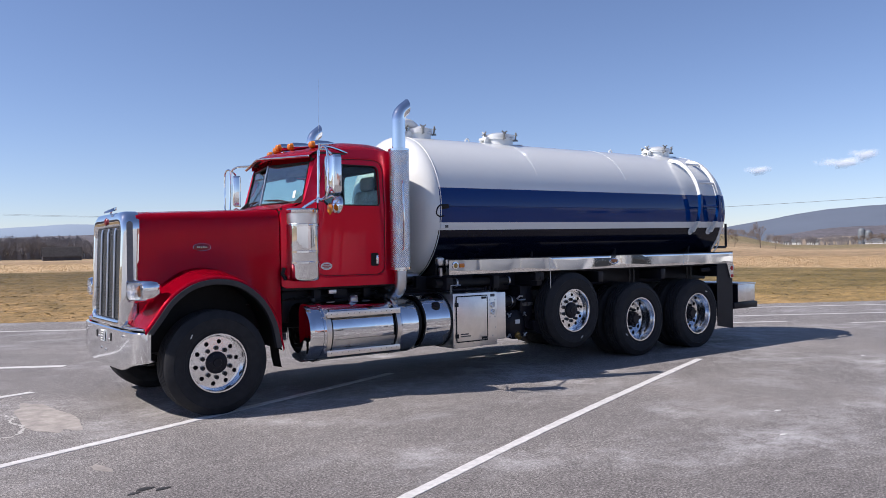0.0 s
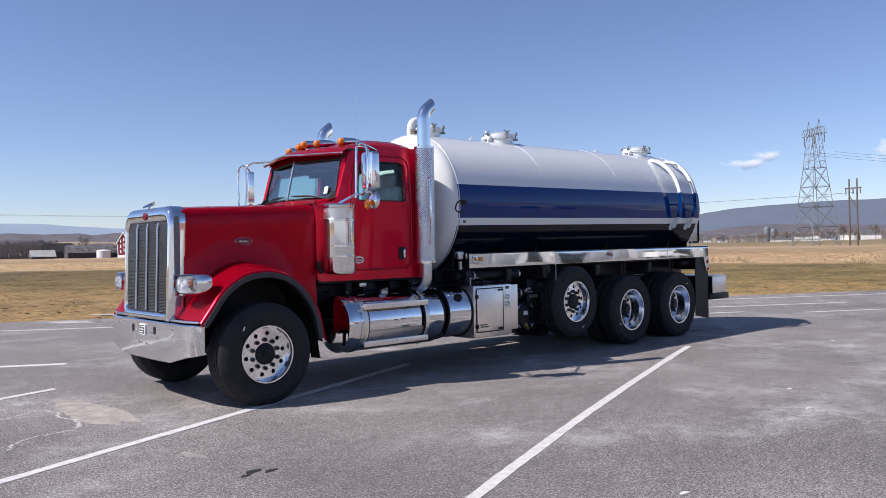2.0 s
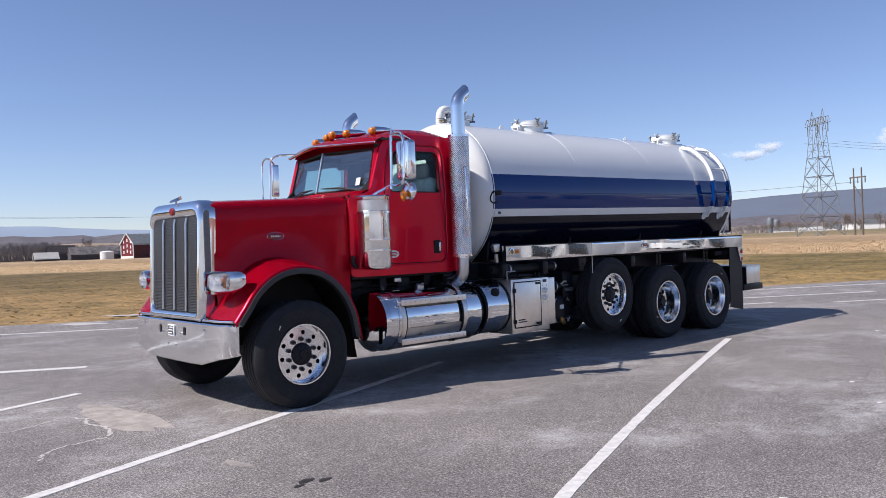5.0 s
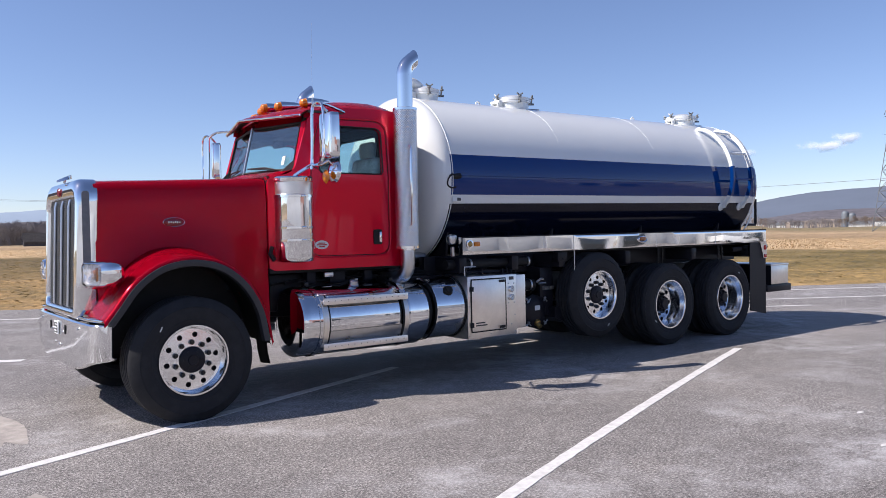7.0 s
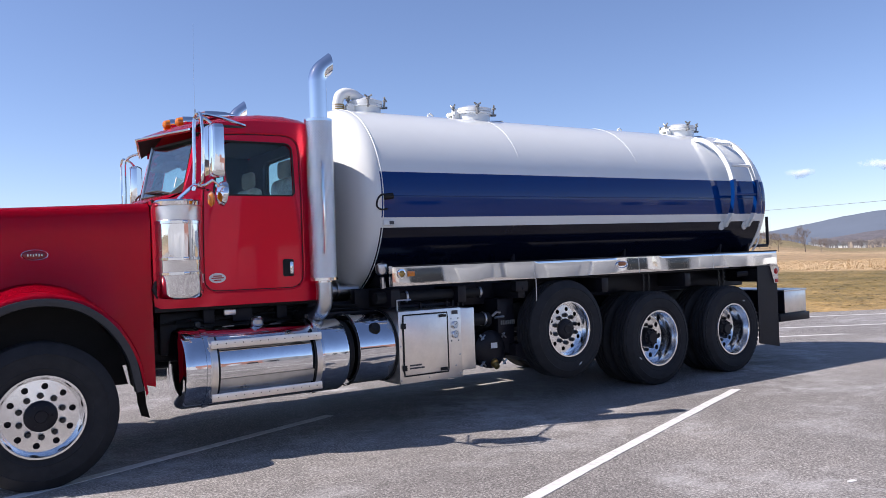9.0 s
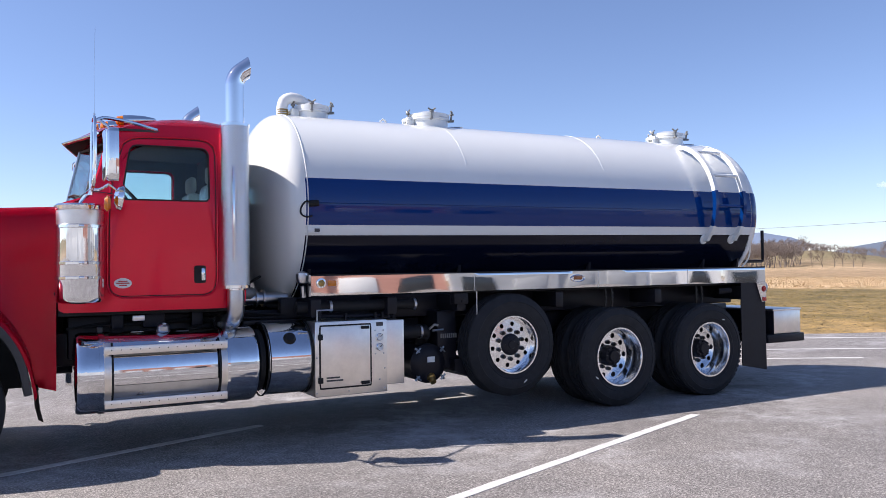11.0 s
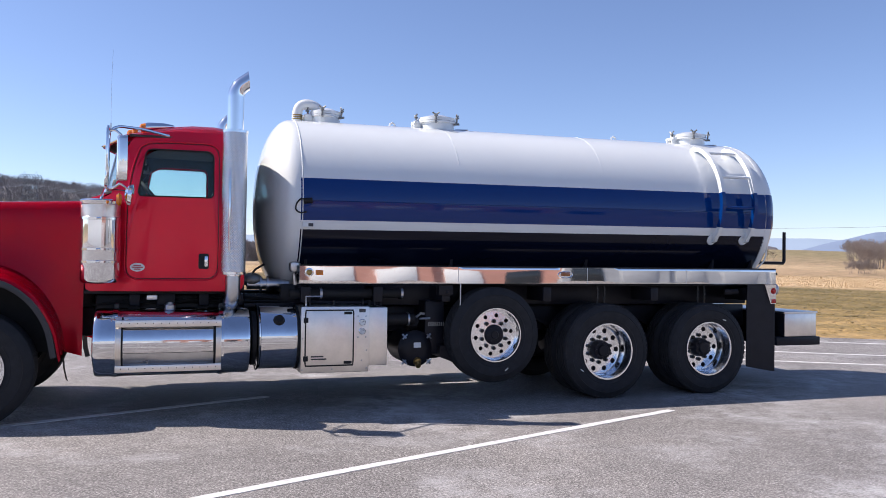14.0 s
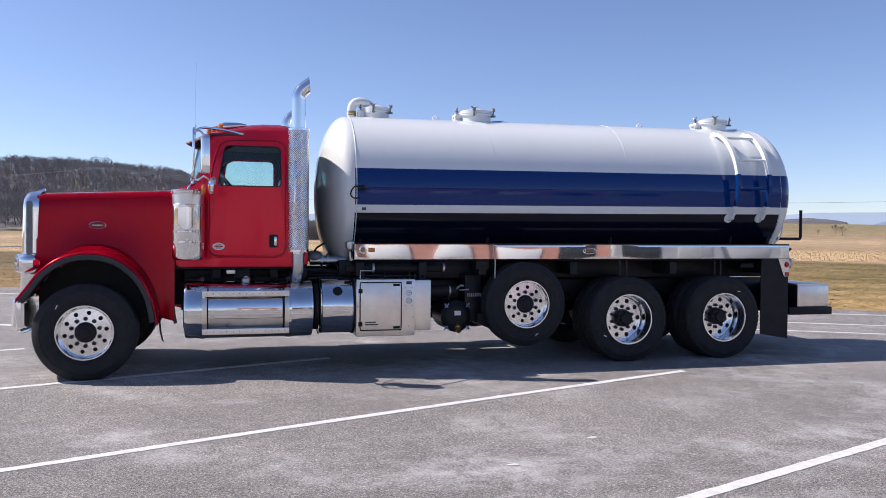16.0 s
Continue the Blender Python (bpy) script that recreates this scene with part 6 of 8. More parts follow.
# -- tank --
TR, TZ, TX0, TX1 = 0.985, 2.125, 2.905, 8.775


def lean(bm):
    for v_ in bm.verts:
        v_.co.z += 0.0105 * (v_.co.x - 2.9)
    return bm


AB = math.acos((2.372 - TZ) / TR)
AS = math.acos((1.937 - TZ) / TR)
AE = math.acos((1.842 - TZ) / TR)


def shell(name, a0, a1, material, label="", x0=TX0, x1=TX1, r=TR, n=28):
    bm = bmesh.new()
    lathe(bm, [(r, x0 + (x1 - x0) * k / 6) for k in range(7)], (0, 0, TZ), (1, 0, 0), n, a0, a1, (0, 0, 1))
    return P(name, lean(bm), material, truck, label, 40)


tank = shell("tank_shell", -AB, AB, WHITE, "glossy white cylindrical vacuum tank", n=56)
shell("blue_band", AB, AS, BLUE, "wide royal blue band")
shell("white_stripe", AS, AE, WHITE, "narrow white stripe")
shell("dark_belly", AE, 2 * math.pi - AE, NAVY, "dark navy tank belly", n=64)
shell("white_stripe", 2 * math.pi - AE, 2 * math.pi - AS, WHITE)
shell("blue_band", 2 * math.pi - AS, 2 * math.pi - AB, BLUE)
for x0, d, name in ((TX0, -0.385, "front_head"), (TX1, 0.40, "rear_head")):
    bm = bmesh.new()
    prof = [(TR, x0), (TR, x0 + d * 0.06)]
    for k in range(1, 15):
        a = radians(90 * k / 14)
        prof.append((TR * math.cos(a), x0 + d * 0.06 + d * 0.94 * math.sin(a)))
    prof[-1] = (0.0, x0 + d)
    lathe(bm, prof, (0, 0, TZ), (1, 0, 0), 72)
    P(name, lean(bm), WHITE, truck, "white domed tank end", 60)
# the blue band runs on round the rear head
for s in (-1, 1):
    bm = bmesh.new()
    rows = []
    for i in range(12):
        z = 1.937 + (2.372 - 1.937) * i / 11 - TZ
        row = []
        for k in range(14):
            u = 0.97 * k / 13
            h = (TR + 0.003) ** 2 - z * z
            row.append(Vector((TX1 + 0.024 + 0.379 * u * math.sqrt(h) / TR, s * math.sqrt(max(h * (1 - u * u), 0.0)), TZ + z)))
        row.insert(0, Vector((TX1, s * math.sqrt(h), TZ + z)))
        rows.append(row)
    loft(bm, rows)
    P("blue_band", lean(bm), BLUE, truck, "", 60)
for x, a0, a1, r in ((2.925, -2.9, 2.9, 0.006), (4.66, -1.1, 1.1, 0.0016), (6.48, -1.1, 1.1, 0.0016), (8.765, -2.9, 2.9, 0.002)):
    bm = bmesh.new()
    tube(bm, [(x, -(TR + 0.001) * math.sin(a), TZ + (TR + 0.001) * math.cos(a)) for a in np.linspace(a0, a1, 48)], r, 6)
    P("weld_seam", lean(bm), WHITE, tank)
# Thin bead along the blue band, in place of the reflected horizon line.
bm = bmesh.new()
tube(bm, [(TX0 + 0.02, -math.sqrt(TR**2 - (2.14 - TZ) ** 2) - 0.003, 2.14), (TX1 - 0.01, -math.sqrt(TR**2 - (2.14 - TZ) ** 2) - 0.003, 2.14)], 0.0035, 5)
P("band_joint", lean(bm), BLUE, tank)
# front hook cable and small plate
bm = bmesh.new()
tube(bm, smooth_line([(2.98, -0.985, 2.135), (2.90, -0.995, 2.15), (2.86, -0.985, 2.10), (2.855, -0.98, 2.04), (2.90, -0.985, 2.01), (2.96, -0.99, 2.02)], 16), 0.009, 6)
tube(bm, [(2.93, -0.98, 2.13), (3.02, -0.99, 2.14)], 0.030, 10)
P("front_cable", bm, BLACKMATT, truck, "coiled black cable at the tank front")
bm = bmesh.new()
box(bm, 2.925, 3.045, -0.975, -0.955, 1.862, 1.915, 0.004)
P("tank_plate", bm, PAPER, truck, "small white data plate")
bm = bmesh.new()
box(bm, 2.985, 3.035, -0.977, -0.974, 1.872, 1.905)
P("print_bar", bm, INK)
# hatches
for hx, hy, r, h in ((3.325, 0.05, 0.155, 0.115), (4.66, -0.05, 0.205, 0.10), (8.27, -0.05, 0.205, 0.10)):
    z0 = TZ + TR + 0.0105 * (hx - 2.9)
    bm = bmesh.new()
    lathe(bm, [(r + 0.010, -0.06), (r + 0.010, h - 0.05), (r + 0.030, h - 0.045), (r + 0.030, h - 0.025)], (hx, hy, z0), (0, 0, 1), 40)
    hatch = P("tank_hatch", bm, WHITE, truck, "white round manhole hatch with wing clamps")
    bm = bmesh.new()
    lathe(bm, [(r + 0.030, h - 0.022), (r + 0.028, h + 0.018), (r * 0.93, h + 0.030), (r * 0.6, h + 0.055), (0.0, h + 0.068)], (hx, hy, z0), (0, 0, 1), 40)
    P("hatch_lid", bm, WHITE, hatch)
    for a in (35, 105, 180, 250, 325):
        bm = bmesh.new()
        ca, sa = math.cos(radians(a)), math.sin(radians(a))
        q = Vector((hx + (r + 0.045) * ca, hy + (r + 0.045) * sa, z0 + h - 0.05))
        tube(bm, [q, q + Vector((0.01 * ca, 0.01 * sa, 0.095))], 0.011, 8)
        lathe(bm, [(0.0, 0.0), (0.024, 0.004), (0.024, 0.020), (0.0, 0.026)], q + Vector((0.01 * ca, 0.01 * sa, 0.062)), (0, 0, 1), 10)
        tube(bm, [q - Vector((0.03 * ca, 0.03 * sa, 0.0)), q + Vector((0.035 * ca, 0.035 * sa, 0.0))], 0.014, 6)
        for g in (-1, 1):
            tube(bm, [q + Vector((0.01 * ca, 0.01 * sa, 0.080)), q + Vector((0.01 * ca - g * 0.040 * sa, 0.01 * sa + g * 0.040 * ca, 0.108))], 0.010, 6)
        P("wing_nut", bm, CASTGREY, hatch)
    bm = bmesh.new()
    for g in (-0.05, 0.05):
        box(bm, hx - r - 0.10, hx - r - 0.005, hy + g - 0.012, hy + g + 0.012, z0 - 0.02, z0 + h - 0.02, 0.012)
    tube(bm, [(hx - r - 0.075, hy - 0.085, z0 + h - 0.045), (hx - r - 0.075, hy + 0.085, z0 + h - 0.045)], 0.020, 10)
    tube(bm, [(hx - r - 0.075, hy, z0 + h - 0.045), (hx - r + 0.05, hy, z0 + h + 0.012)], 0.022, 8)
    P("hatch_hinge", bm, WHITE, hatch)
    bm = bmesh.new()
    tube(bm, [(hx + r, hy - 0.10, z0 - 0.01), (hx + r + 0.16, hy - 0.12, z0 - 0.004)], 0.008, 6)
    P("hatch_chain_bar", bm, GREYMETAL, hatch)
for vx in (4.12, 7.14):
    bm = bmesh.new()
    z0 = TZ + TR + 0.0105 * (vx - 2.9)
    tube(bm, [(vx - 0.035, 0, z0 - 0.01), (vx - 0.030, 0, z0 + 0.035), (vx, 0, z0 + 0.055), (vx + 0.030, 0, z0 + 0.035), (vx + 0.035, 0, z0 - 0.01)], 0.012, 8)
    P("lifting_eye", bm, WHITE, truck, "small white lifting eye")
# vent elbow
bm = bmesh.new()
z0 = TZ + TR
tube(bm, smooth_line([(3.00, 0.05, z0 - 0.06), (3.00, 0.05, z0 + 0.12), (3.02, 0.05, z0 + 0.18), (3.08, 0.05, z0 + 0.215), (3.17, 0.05, z0 + 0.21), (3.26, 0.05, z0 + 0.16)], 18), 0.058, 18)
elbow = P("vent_elbow", bm, WHITE, truck, "white vent elbow pipe on the tank")
bm = bmesh.new()
for k in range(3):
    lathe(bm, [(0.058, 0.03 + 0.022 * k), (0.063, 0.032 + 0.022 * k), (0.063, 0.043 + 0.022 * k), (0.058, 0.045 + 0.022 * k)], (3.00, 0.05, z0), (0, 0, 1), 20)
P("elbow_clamp", bm, BRASS, elbow)
# ladder on the camera's side: rails follow the shell, painted to match the bands
ladder = None
for x in (8.00, 8.475):
    angs = np.linspace(radians(36), radians(107), 30)
    stand = [0.040 + 0.105 * math.sin(math.pi * k / 29) ** 0.6 for k in range(30)]
    line = [(x, -(TR + o) * math.sin(a), TZ + (TR + o) * math.cos(a)) for a, o in zip(angs, stand)]
    top = [(x - 0.005, -(TR - 0.02) * math.sin(radians(31)), TZ + (TR - 0.02) * math.cos(radians(31))), (x, -(TR + 0.03) * math.sin(radians(33)), TZ + (TR + 0.03) * math.cos(radians(33)))]
    end = [(x, -(TR + 0.03) * math.sin(radians(110)), TZ + (TR + 0.03) * math.cos(radians(110))), (x, -(TR - 0.02) * math.sin(radians(112)), TZ + (TR - 0.02) * math.cos(radians(112)))]
    allp = top + line + end

    def flat_rail(pts):
        bm = bmesh.new()
        secs = []
        for a, b, c in pts:
            d = Vector((0, b, c - TZ)).normalized() * 0.028
            secs.append([Vector((a - 0.024, b, c)) - d, Vector((a + 0.024, b, c)) - d, Vector((a + 0.024, b, c)) + d, Vector((a - 0.024, b, c)) + d])
        loft(bm, secs, True, True)
        return lean(bm)

    up_ = [p for p in allp if p[2] >= 2.36 - 0.0]
    mid_ = [p for p in allp if 1.93 <= p[2] < 2.40]
    low_ = [p for p in allp if p[2] < 1.97]
    if ladder is None:
        ladder = P("tank_ladder", flat_rail(up_), WHITE, truck, "ladder on the tank side, painted white and blue", 40)
    else:
        P("ladder_rail", flat_rail(up_), WHITE, ladder, "", 40)
    P("ladder_rail", flat_rail(mid_), BLUE, ladder, "", 40)
    P("ladder_rail", flat_rail(low_), WHITE, ladder, "", 40)
    bm = bmesh.new()
    zl = 1.80
    yl = math.sqrt(TR**2 - (zl - TZ) ** 2)
    lathe(bm, [(0.0, 0.014), (0.060, 0.012), (0.064, 0.0)], (x - 0.02, -yl + 0.005, zl - 0.01), (0, -0.95, -0.32), 18)
    P("ladder_pad", lean(bm), WHITE, ladder)
for deg, m_ in ((45, WHITE), (67, WHITE), (87, BLUE)):
    bm = bmesh.new()
    a = radians(deg)
    o = 0.040 + 0.105 * math.sin(math.pi * (deg - 36) / 71) ** 0.6
    q = (-(TR + o) * math.sin(a), TZ + (TR + o) * math.cos(a))
    tube(bm, [(8.00, *q), (8.475, *q)], 0.019, 10)
    P("rung", lean(bm), m_, ladder)
for x in (2.98, 4.6, 6.3, 8.1, 8.7):
    bm = bmesh.new()
    prism(bm, [(-0.75, 1.28), (0.75, 1.28), (0.80, 1.62), (-0.80, 1.62)], lambda u, v, w: Vector((x + w, u, v)), 0.03)
    P("tank_saddle", bm, BLACKPAINT)
# valve between cab and tank
bm = bmesh.new()
tube(bm, [(2.42, -0.50, 1.265), (2.86, -0.50, 1.265)], 0.058, 16)
lathe(bm, [(0.058, 0), (0.085, 0.002), (0.085, 0.022), (0.058, 0.024)], (2.55, -0.50, 1.265), (1, 0, 0), 18)
lathe(bm, [(0.058, 0), (0.085, 0.002), (0.085, 0.022), (0.058, 0.024)], (2.62, -0.50, 1.265), (1, 0, 0), 18)
valve = P("tank_valve", bm, GREYMETAL, truck, "grey steel pipe with a lever valve")
bm = bmesh.new()
lathe(bm, [(0.0, -0.09), (0.05, -0.085), (0.075, -0.03), (0.075, 0.03), (0.05, 0.085), (0.0, 0.09)], (2.47, -0.50, 1.31), (1, 0, 0), 16)
P("valve_body", bm, CASTGREY, valve)
bm = bmesh.new()
tube(bm, [(2.47, -0.52, 1.37), (2.50, -0.55, 1.42), (2.585, -0.60, 1.475)], 0.012, 6)
P("valve_lever", bm, BLACKMATT, valve)
bm = bmesh.new()
lathe(bm, [(0.0, 0.0), (0.04, 0.004), (0.058, 0.03), (0.058, 0.09), (0.03, 0.11), (0.0, 0.115)], (2.84, -1.06, 1.40), (0, 0.15, 1), 14)
tube(bm, [(2.84, -1.06, 1.38), (2.85, -1.05, 1.28)], 0.025, 8)
P("sight_valve", bm, GREYMETAL)

# what fills the space under the cab, behind the fuel tanks
for s in (-1, 1):
    bm = bmesh.new()
    box(bm, 0.96, 2.80, s * 0.55 - 0.05, s * 0.55 + 0.05, 0.80, 1.16, 0.02)
    P("chassis_side_box", bm, BLACKPAINT)
    for k in range(5):
        bm = bmesh.new()
        y = s * (0.66 + 0.035 * (k % 3))
        pts = [(0.95 + 0.12 * k, y, 1.06 + 0.012 * k), (1.3 + 0.1 * k, y, 1.11 - 0.01 * k), (1.9, y + 0.02, 1.08 + 0.012 * k), (2.75, y, 1.06 + 0.015 * k)]
        tube(bm, smooth_line(pts, 14), 0.012 + 0.004 * (k % 2), 6)
        P("air_line", bm, BLACKMATT, truck, "black air hose along the chassis")
    for x, w in ((1.33, 0.05), (1.62, 0.09), (1.98, 0.05), (2.30, 0.07)):
        bm = bmesh.new()
        box(bm, x - w, x + w, s * 0.70 - 0.06, s * 0.70 + 0.06, 1.05, 1.175, 0.015)
        P("cab_mount", bm, BLACKPAINT)
    bm = bmesh.new()
    box(bm, 1.44, 1.54, s * 0.80 - 0.02, s * 0.80 + 0.02, 1.115, 1.165, 0.008)
    P("junction_block", bm, BRUSHED)

# ---- the place ----
EU, EN = Vector((0.874, -0.485, 0)), Vector((0.485, 0.874, 0))
E0 = Vector((1.0, 12.0, 0))


def at(az, dist, z=0.0):
    """A place by bearing (degrees from +x towards +y) and distance from the middle of the walk."""
    return Vector((-1.0 + dist * math.cos(radians(az)), -8.0 + dist * math.sin(radians(az)), z))


def bearing(x, y):
    return math.degrees(math.atan2(y + 8.0, x + 1.0)), math.hypot(x + 1.0, y + 8.0)


def ground_z(x, y):
    az, d = bearing(x, y)
    s = (Vector((x, y, 0)) - E0).dot(EN)
    z = -0.06 if s < 0.4 else -0.06 + 0.10 * min(1.0, (s - 0.4) / 2.0)
    roll = max(0.0, min(1.0, (d - 40) / 160))
    z += roll * (0.22 * noise.noise(Vector((x * 0.012, y * 0.012, 3.1))))
    # fields: gently rising beyond the lot, higher between 40 and 62 degrees and under the woods
    up = interp(az, [-180, -60, 15, 28, 30.4, 32.5, 36, 41, 46, 52, 58, 63, 84, 95, 110, 140, 180], [2, 1, 0.2, 0.1, 0.2, 0.8, 1.25, 1.1, 1.25, 1.35, 0.9, 0.03, 0.0, 0.50, 0.45, 1.0, 2])
    far = max(0.0, min(1.0, (d - 90) / 420.0))
    far = far * far * (3 - 2 * far)
    z += far * math.tan(radians(up)) * min(d, 520.0)
    hump = interp(az, [28, 33, 37, 42], [0.0, 1.0, 0.7, 0.0])
    z += hump * 0.8 * math.exp(-((d - 260) / 70) ** 2)
    wood = interp(az, [80, 84, 87, 90, 94, 100, 106, 120, 135, 150], [0.0, 0.25, 1.1, 2.6, 3.7, 4.15, 4.1, 4.4, 3, 0.0])
    t = max(0.0, min(1.0, (d - 470) / 330.0))
    z += math.tan(radians(wood)) * 800 * t * t * (3 - 2 * t)
    return z


verts, faces = [], []
RAD = [0.0] + [2.5 * 1.072**k for k in range(100)]
RAD = [r for r in RAD if r < 2600] + [2600.0]
NA = 300
idx = []
for i, r in enumerate(RAD):
    row = []
    for k in range(NA):
        p = at(360 * k / NA, r)
        row.append(len(verts))
        verts.append((p.x, p.y, ground_z(p.x, p.y)))
    idx.append(row)
for a, b in zip(idx, idx[1:]):
    for k in range(NA):
        j = (k + 1) % NA
        faces.append((a[k], a[j], b[j], b[k]))
me = bpy.data.meshes.new("ground")
me.from_pydata(verts, [], faces)
me.materials.append(FIELD)
me.shade_smooth()
ground = tagged(new("ground", me), "dry winter grass and corn stubble field", "field", "", "structure")

# parking lot slab with an uneven edge
rng = random.Random(5)
edge = []
for k in range(121):
    u = -70 + 140 * k / 120
    p = E0 + EU * u + EN * (0.10 * noise.noise(Vector((u * 0.9, 0.3, 0))) + 0.06 * noise.noise(Vector((u * 3.1, 2.3, 0))))
    edge.append(p)
back = [E0 + EU * 160 - EN * 0.05, E0 + EU * 160 - EN * 200, E0 - EU * 160 - EN * 200, E0 - EU * 160 - EN * 0.05]
bm = bmesh.new()
prism(bm, [(p.x, p.y) for p in edge + back], lambda u, v, w: Vector((u, v, -0.10 + w)), 0.10)
lot = tagged(part("parking_lot", bm, ASPHALT, None, "", 30), "grey weathered asphalt parking lot with salt stains", "asphalt", "", "structure")


def stripe(a, b, w=0.10, name="parking_line", bend=None):
    a, b = Vector((*a, 0)), Vector((*b, 0))
    d = (b - a).normalized()
    q = Vector((-d.y, d.x, 0))
    bend = bend or (lambda x: 0.0)
    n = max(2, int((b - a).length / 0.12))
    bm = bmesh.new()
    top = []
    r2 = random.Random(int(1000 * (abs(a.x) + abs(a.y))))
    for k in range(n + 1):
        p = a.lerp(b, k / n)
        p = p + Vector((0, bend(p.x), 0))
        top.append((p + q * (w / 2 + r2.uniform(-0.004, 0.004)), p - q * (w / 2 + r2.uniform(-0.004, 0.004))))
    lo = [[bm.verts.new((p.x, p.y, 0.0)) for p in pair] for pair in top]
    hi = [[bm.verts.new((p.x, p.y, 0.004)) for p in pair] for pair in top]
    for k in range(n):
        bm.faces.new((hi[k][0], hi[k][1], hi[k + 1][1], hi[k + 1][0]))
        bm.faces.new((lo[k][0], hi[k][0], hi[k + 1][0], lo[k + 1][0]))
        bm.faces.new((lo[k][1], lo[k + 1][1], hi[k + 1][1], hi[k][1]))
    ob = part(name, bm, LINEPAINT, None, "", 30)
    return tagged(ob, "worn white painted parking line", "line", "parking lines", "structure")


stripe((-3.55, -5.78), (6.66, -1.965), 0.092, bend=lambda x: 0.03 - (0.0065 if x < 3.0 else 0.0022) * (x - 3.0) ** 2)
stripe((-4.7, -2.95), (2.70, -0.10), 0.10)
stripe((1.2, -7.10), (9.9, -3.90), 0.10)
stripe((-4.2, 0.46), (-1.24, 1.56), 0.10)
stripe((-5.4, 6.6), (-0.50, 3.66), 0.17)
stripe((-6.5, 4.2), (-2.6, 5.6), 0.10)
stripe((-8.0, 15.0), (2.2, 8.6), 0.10)
stripe((10.6, 3.05), (16.5, -0.55), 0.10)
stripe((12.4, 4.55), (20.5, -0.35), 0.10)
stripe((10.2, 1.6), (12.6, 0.15), 0.10)
stripe((13.2, -0.9), (16.4, -2.8), 0.10)


def blot(name, centre, rx, ry, turn, material, seed, z=0.003, label="", n=26, rough=0.25):
    r3 = random.Random(seed)
    ph = [r3.uniform(0, 6.28) for _ in range(4)]
    bm = bmesh.new()
    out = []
    for k in range(n):
        a = 2 * math.pi * k / n
        f = 1 + rough * (0.5 * math.sin(2 * a + ph[0]) + 0.35 * math.sin(3 * a + ph[1]) + 0.25 * math.sin(7 * a + ph[2]))
        u, v = rx * f * math.cos(a), ry * f * math.sin(a)
        c_, s_ = math.cos(radians(turn)), math.sin(radians(turn))
        out.append((centre[0] + u * c_ - v * s_, centre[1] + u * s_ + v * c_))
    prism(bm, out, lambda u, v, w: Vector((u, v, w)), z)
    return tagged(part(name, bm, material, None, "", 30), label, "stain", "", "structure")


blot("stain_pale", (-1.38, -0.12), 0.20, 1.0, 3, PATCH, 3, 0.002, "pale dried stain on the asphalt", 40, 0.30)
blot("stain_small", (-1.38, -2.46), 0.05, 0.13, 10, PATCH, 5, 0.002, "small pale spill on the asphalt", 24, 0.3)
for q in ((-1.27, -3.2, 0.06), (-1.17, -3.27, 0.05), (-1.36, -3.26, 0.04)):
    blot("tar_spot", (q[0], q[1]), q[2], q[2] * 0.6, 20, TAR, 11, 0.003, "dark tar spot on the asphalt", 14, 0.3)
for q in ((4.25, -4.55), (3.4, -5.1), (8.6, -3.3), (0.4, -5.6), (-2.9, -4.4)):
    blot("paint_chip", q, 0.045, 0.02, 5, LINEPAINT, 17, 0.004, "small white paint chip", 10, 0.3)


# thin dried run marks of an old puddle
def run_mark(pts, w, seed):
    line = smooth_line([(x, y, 0.0) for x, y in pts], 60)
    bm = bmesh.new()
    rows = []
    for i, (x, y, _) in enumerate(line):
        a, b = Vector(line[max(i - 1, 0)]), Vector(line[min(i + 1, 59)])
        d = (b - a).normalized()
        q = Vector((-d.y, d.x, 0))
        c = Vector((x, y, 0)) + q * 0.05 * noise.noise(Vector((i * 0.23, seed, 0)))
        h = w * (0.35 + 0.9 * abs(noise.noise(Vector((i * 0.31, seed, 5)))))
        rows.append([c + q * h + Vector((0, 0, 0.003)), c - q * h + Vector((0, 0, 0.003))])
    loft(bm, rows)
    return tagged(part("stain_run_mark", bm, SALT, None, "", 30), "thin pale dried run mark on the asphalt", "stain", "", "structure")


run_mark([(-2.65, 0.04), (-2.25, 0.07), (-1.75, 0.32)], 0.020, 2)
run_mark([(-1.72, 0.27), (-1.64, 0.10), (-1.69, -0.18), (-1.62, -0.45), (-1.72, -0.82)], 0.028, 1)
run_mark([(-1.75, -0.86), (-2.00, -0.88), (-2.20, -0.95), (-2.38, -1.22)], 0.022, 3)
blot("stain_gravel", (3.19, 12.25), 0.50, 0.17, -46, SALT, 21, 0.012, "pale gravel at the edge of the lot", 30, 0.35)
blot("stain_salt", (1.70, 10.90), 0.55, 0.20, -65, SALT, 23, 0.002, "white dried salt on the asphalt", 34, 0.45)

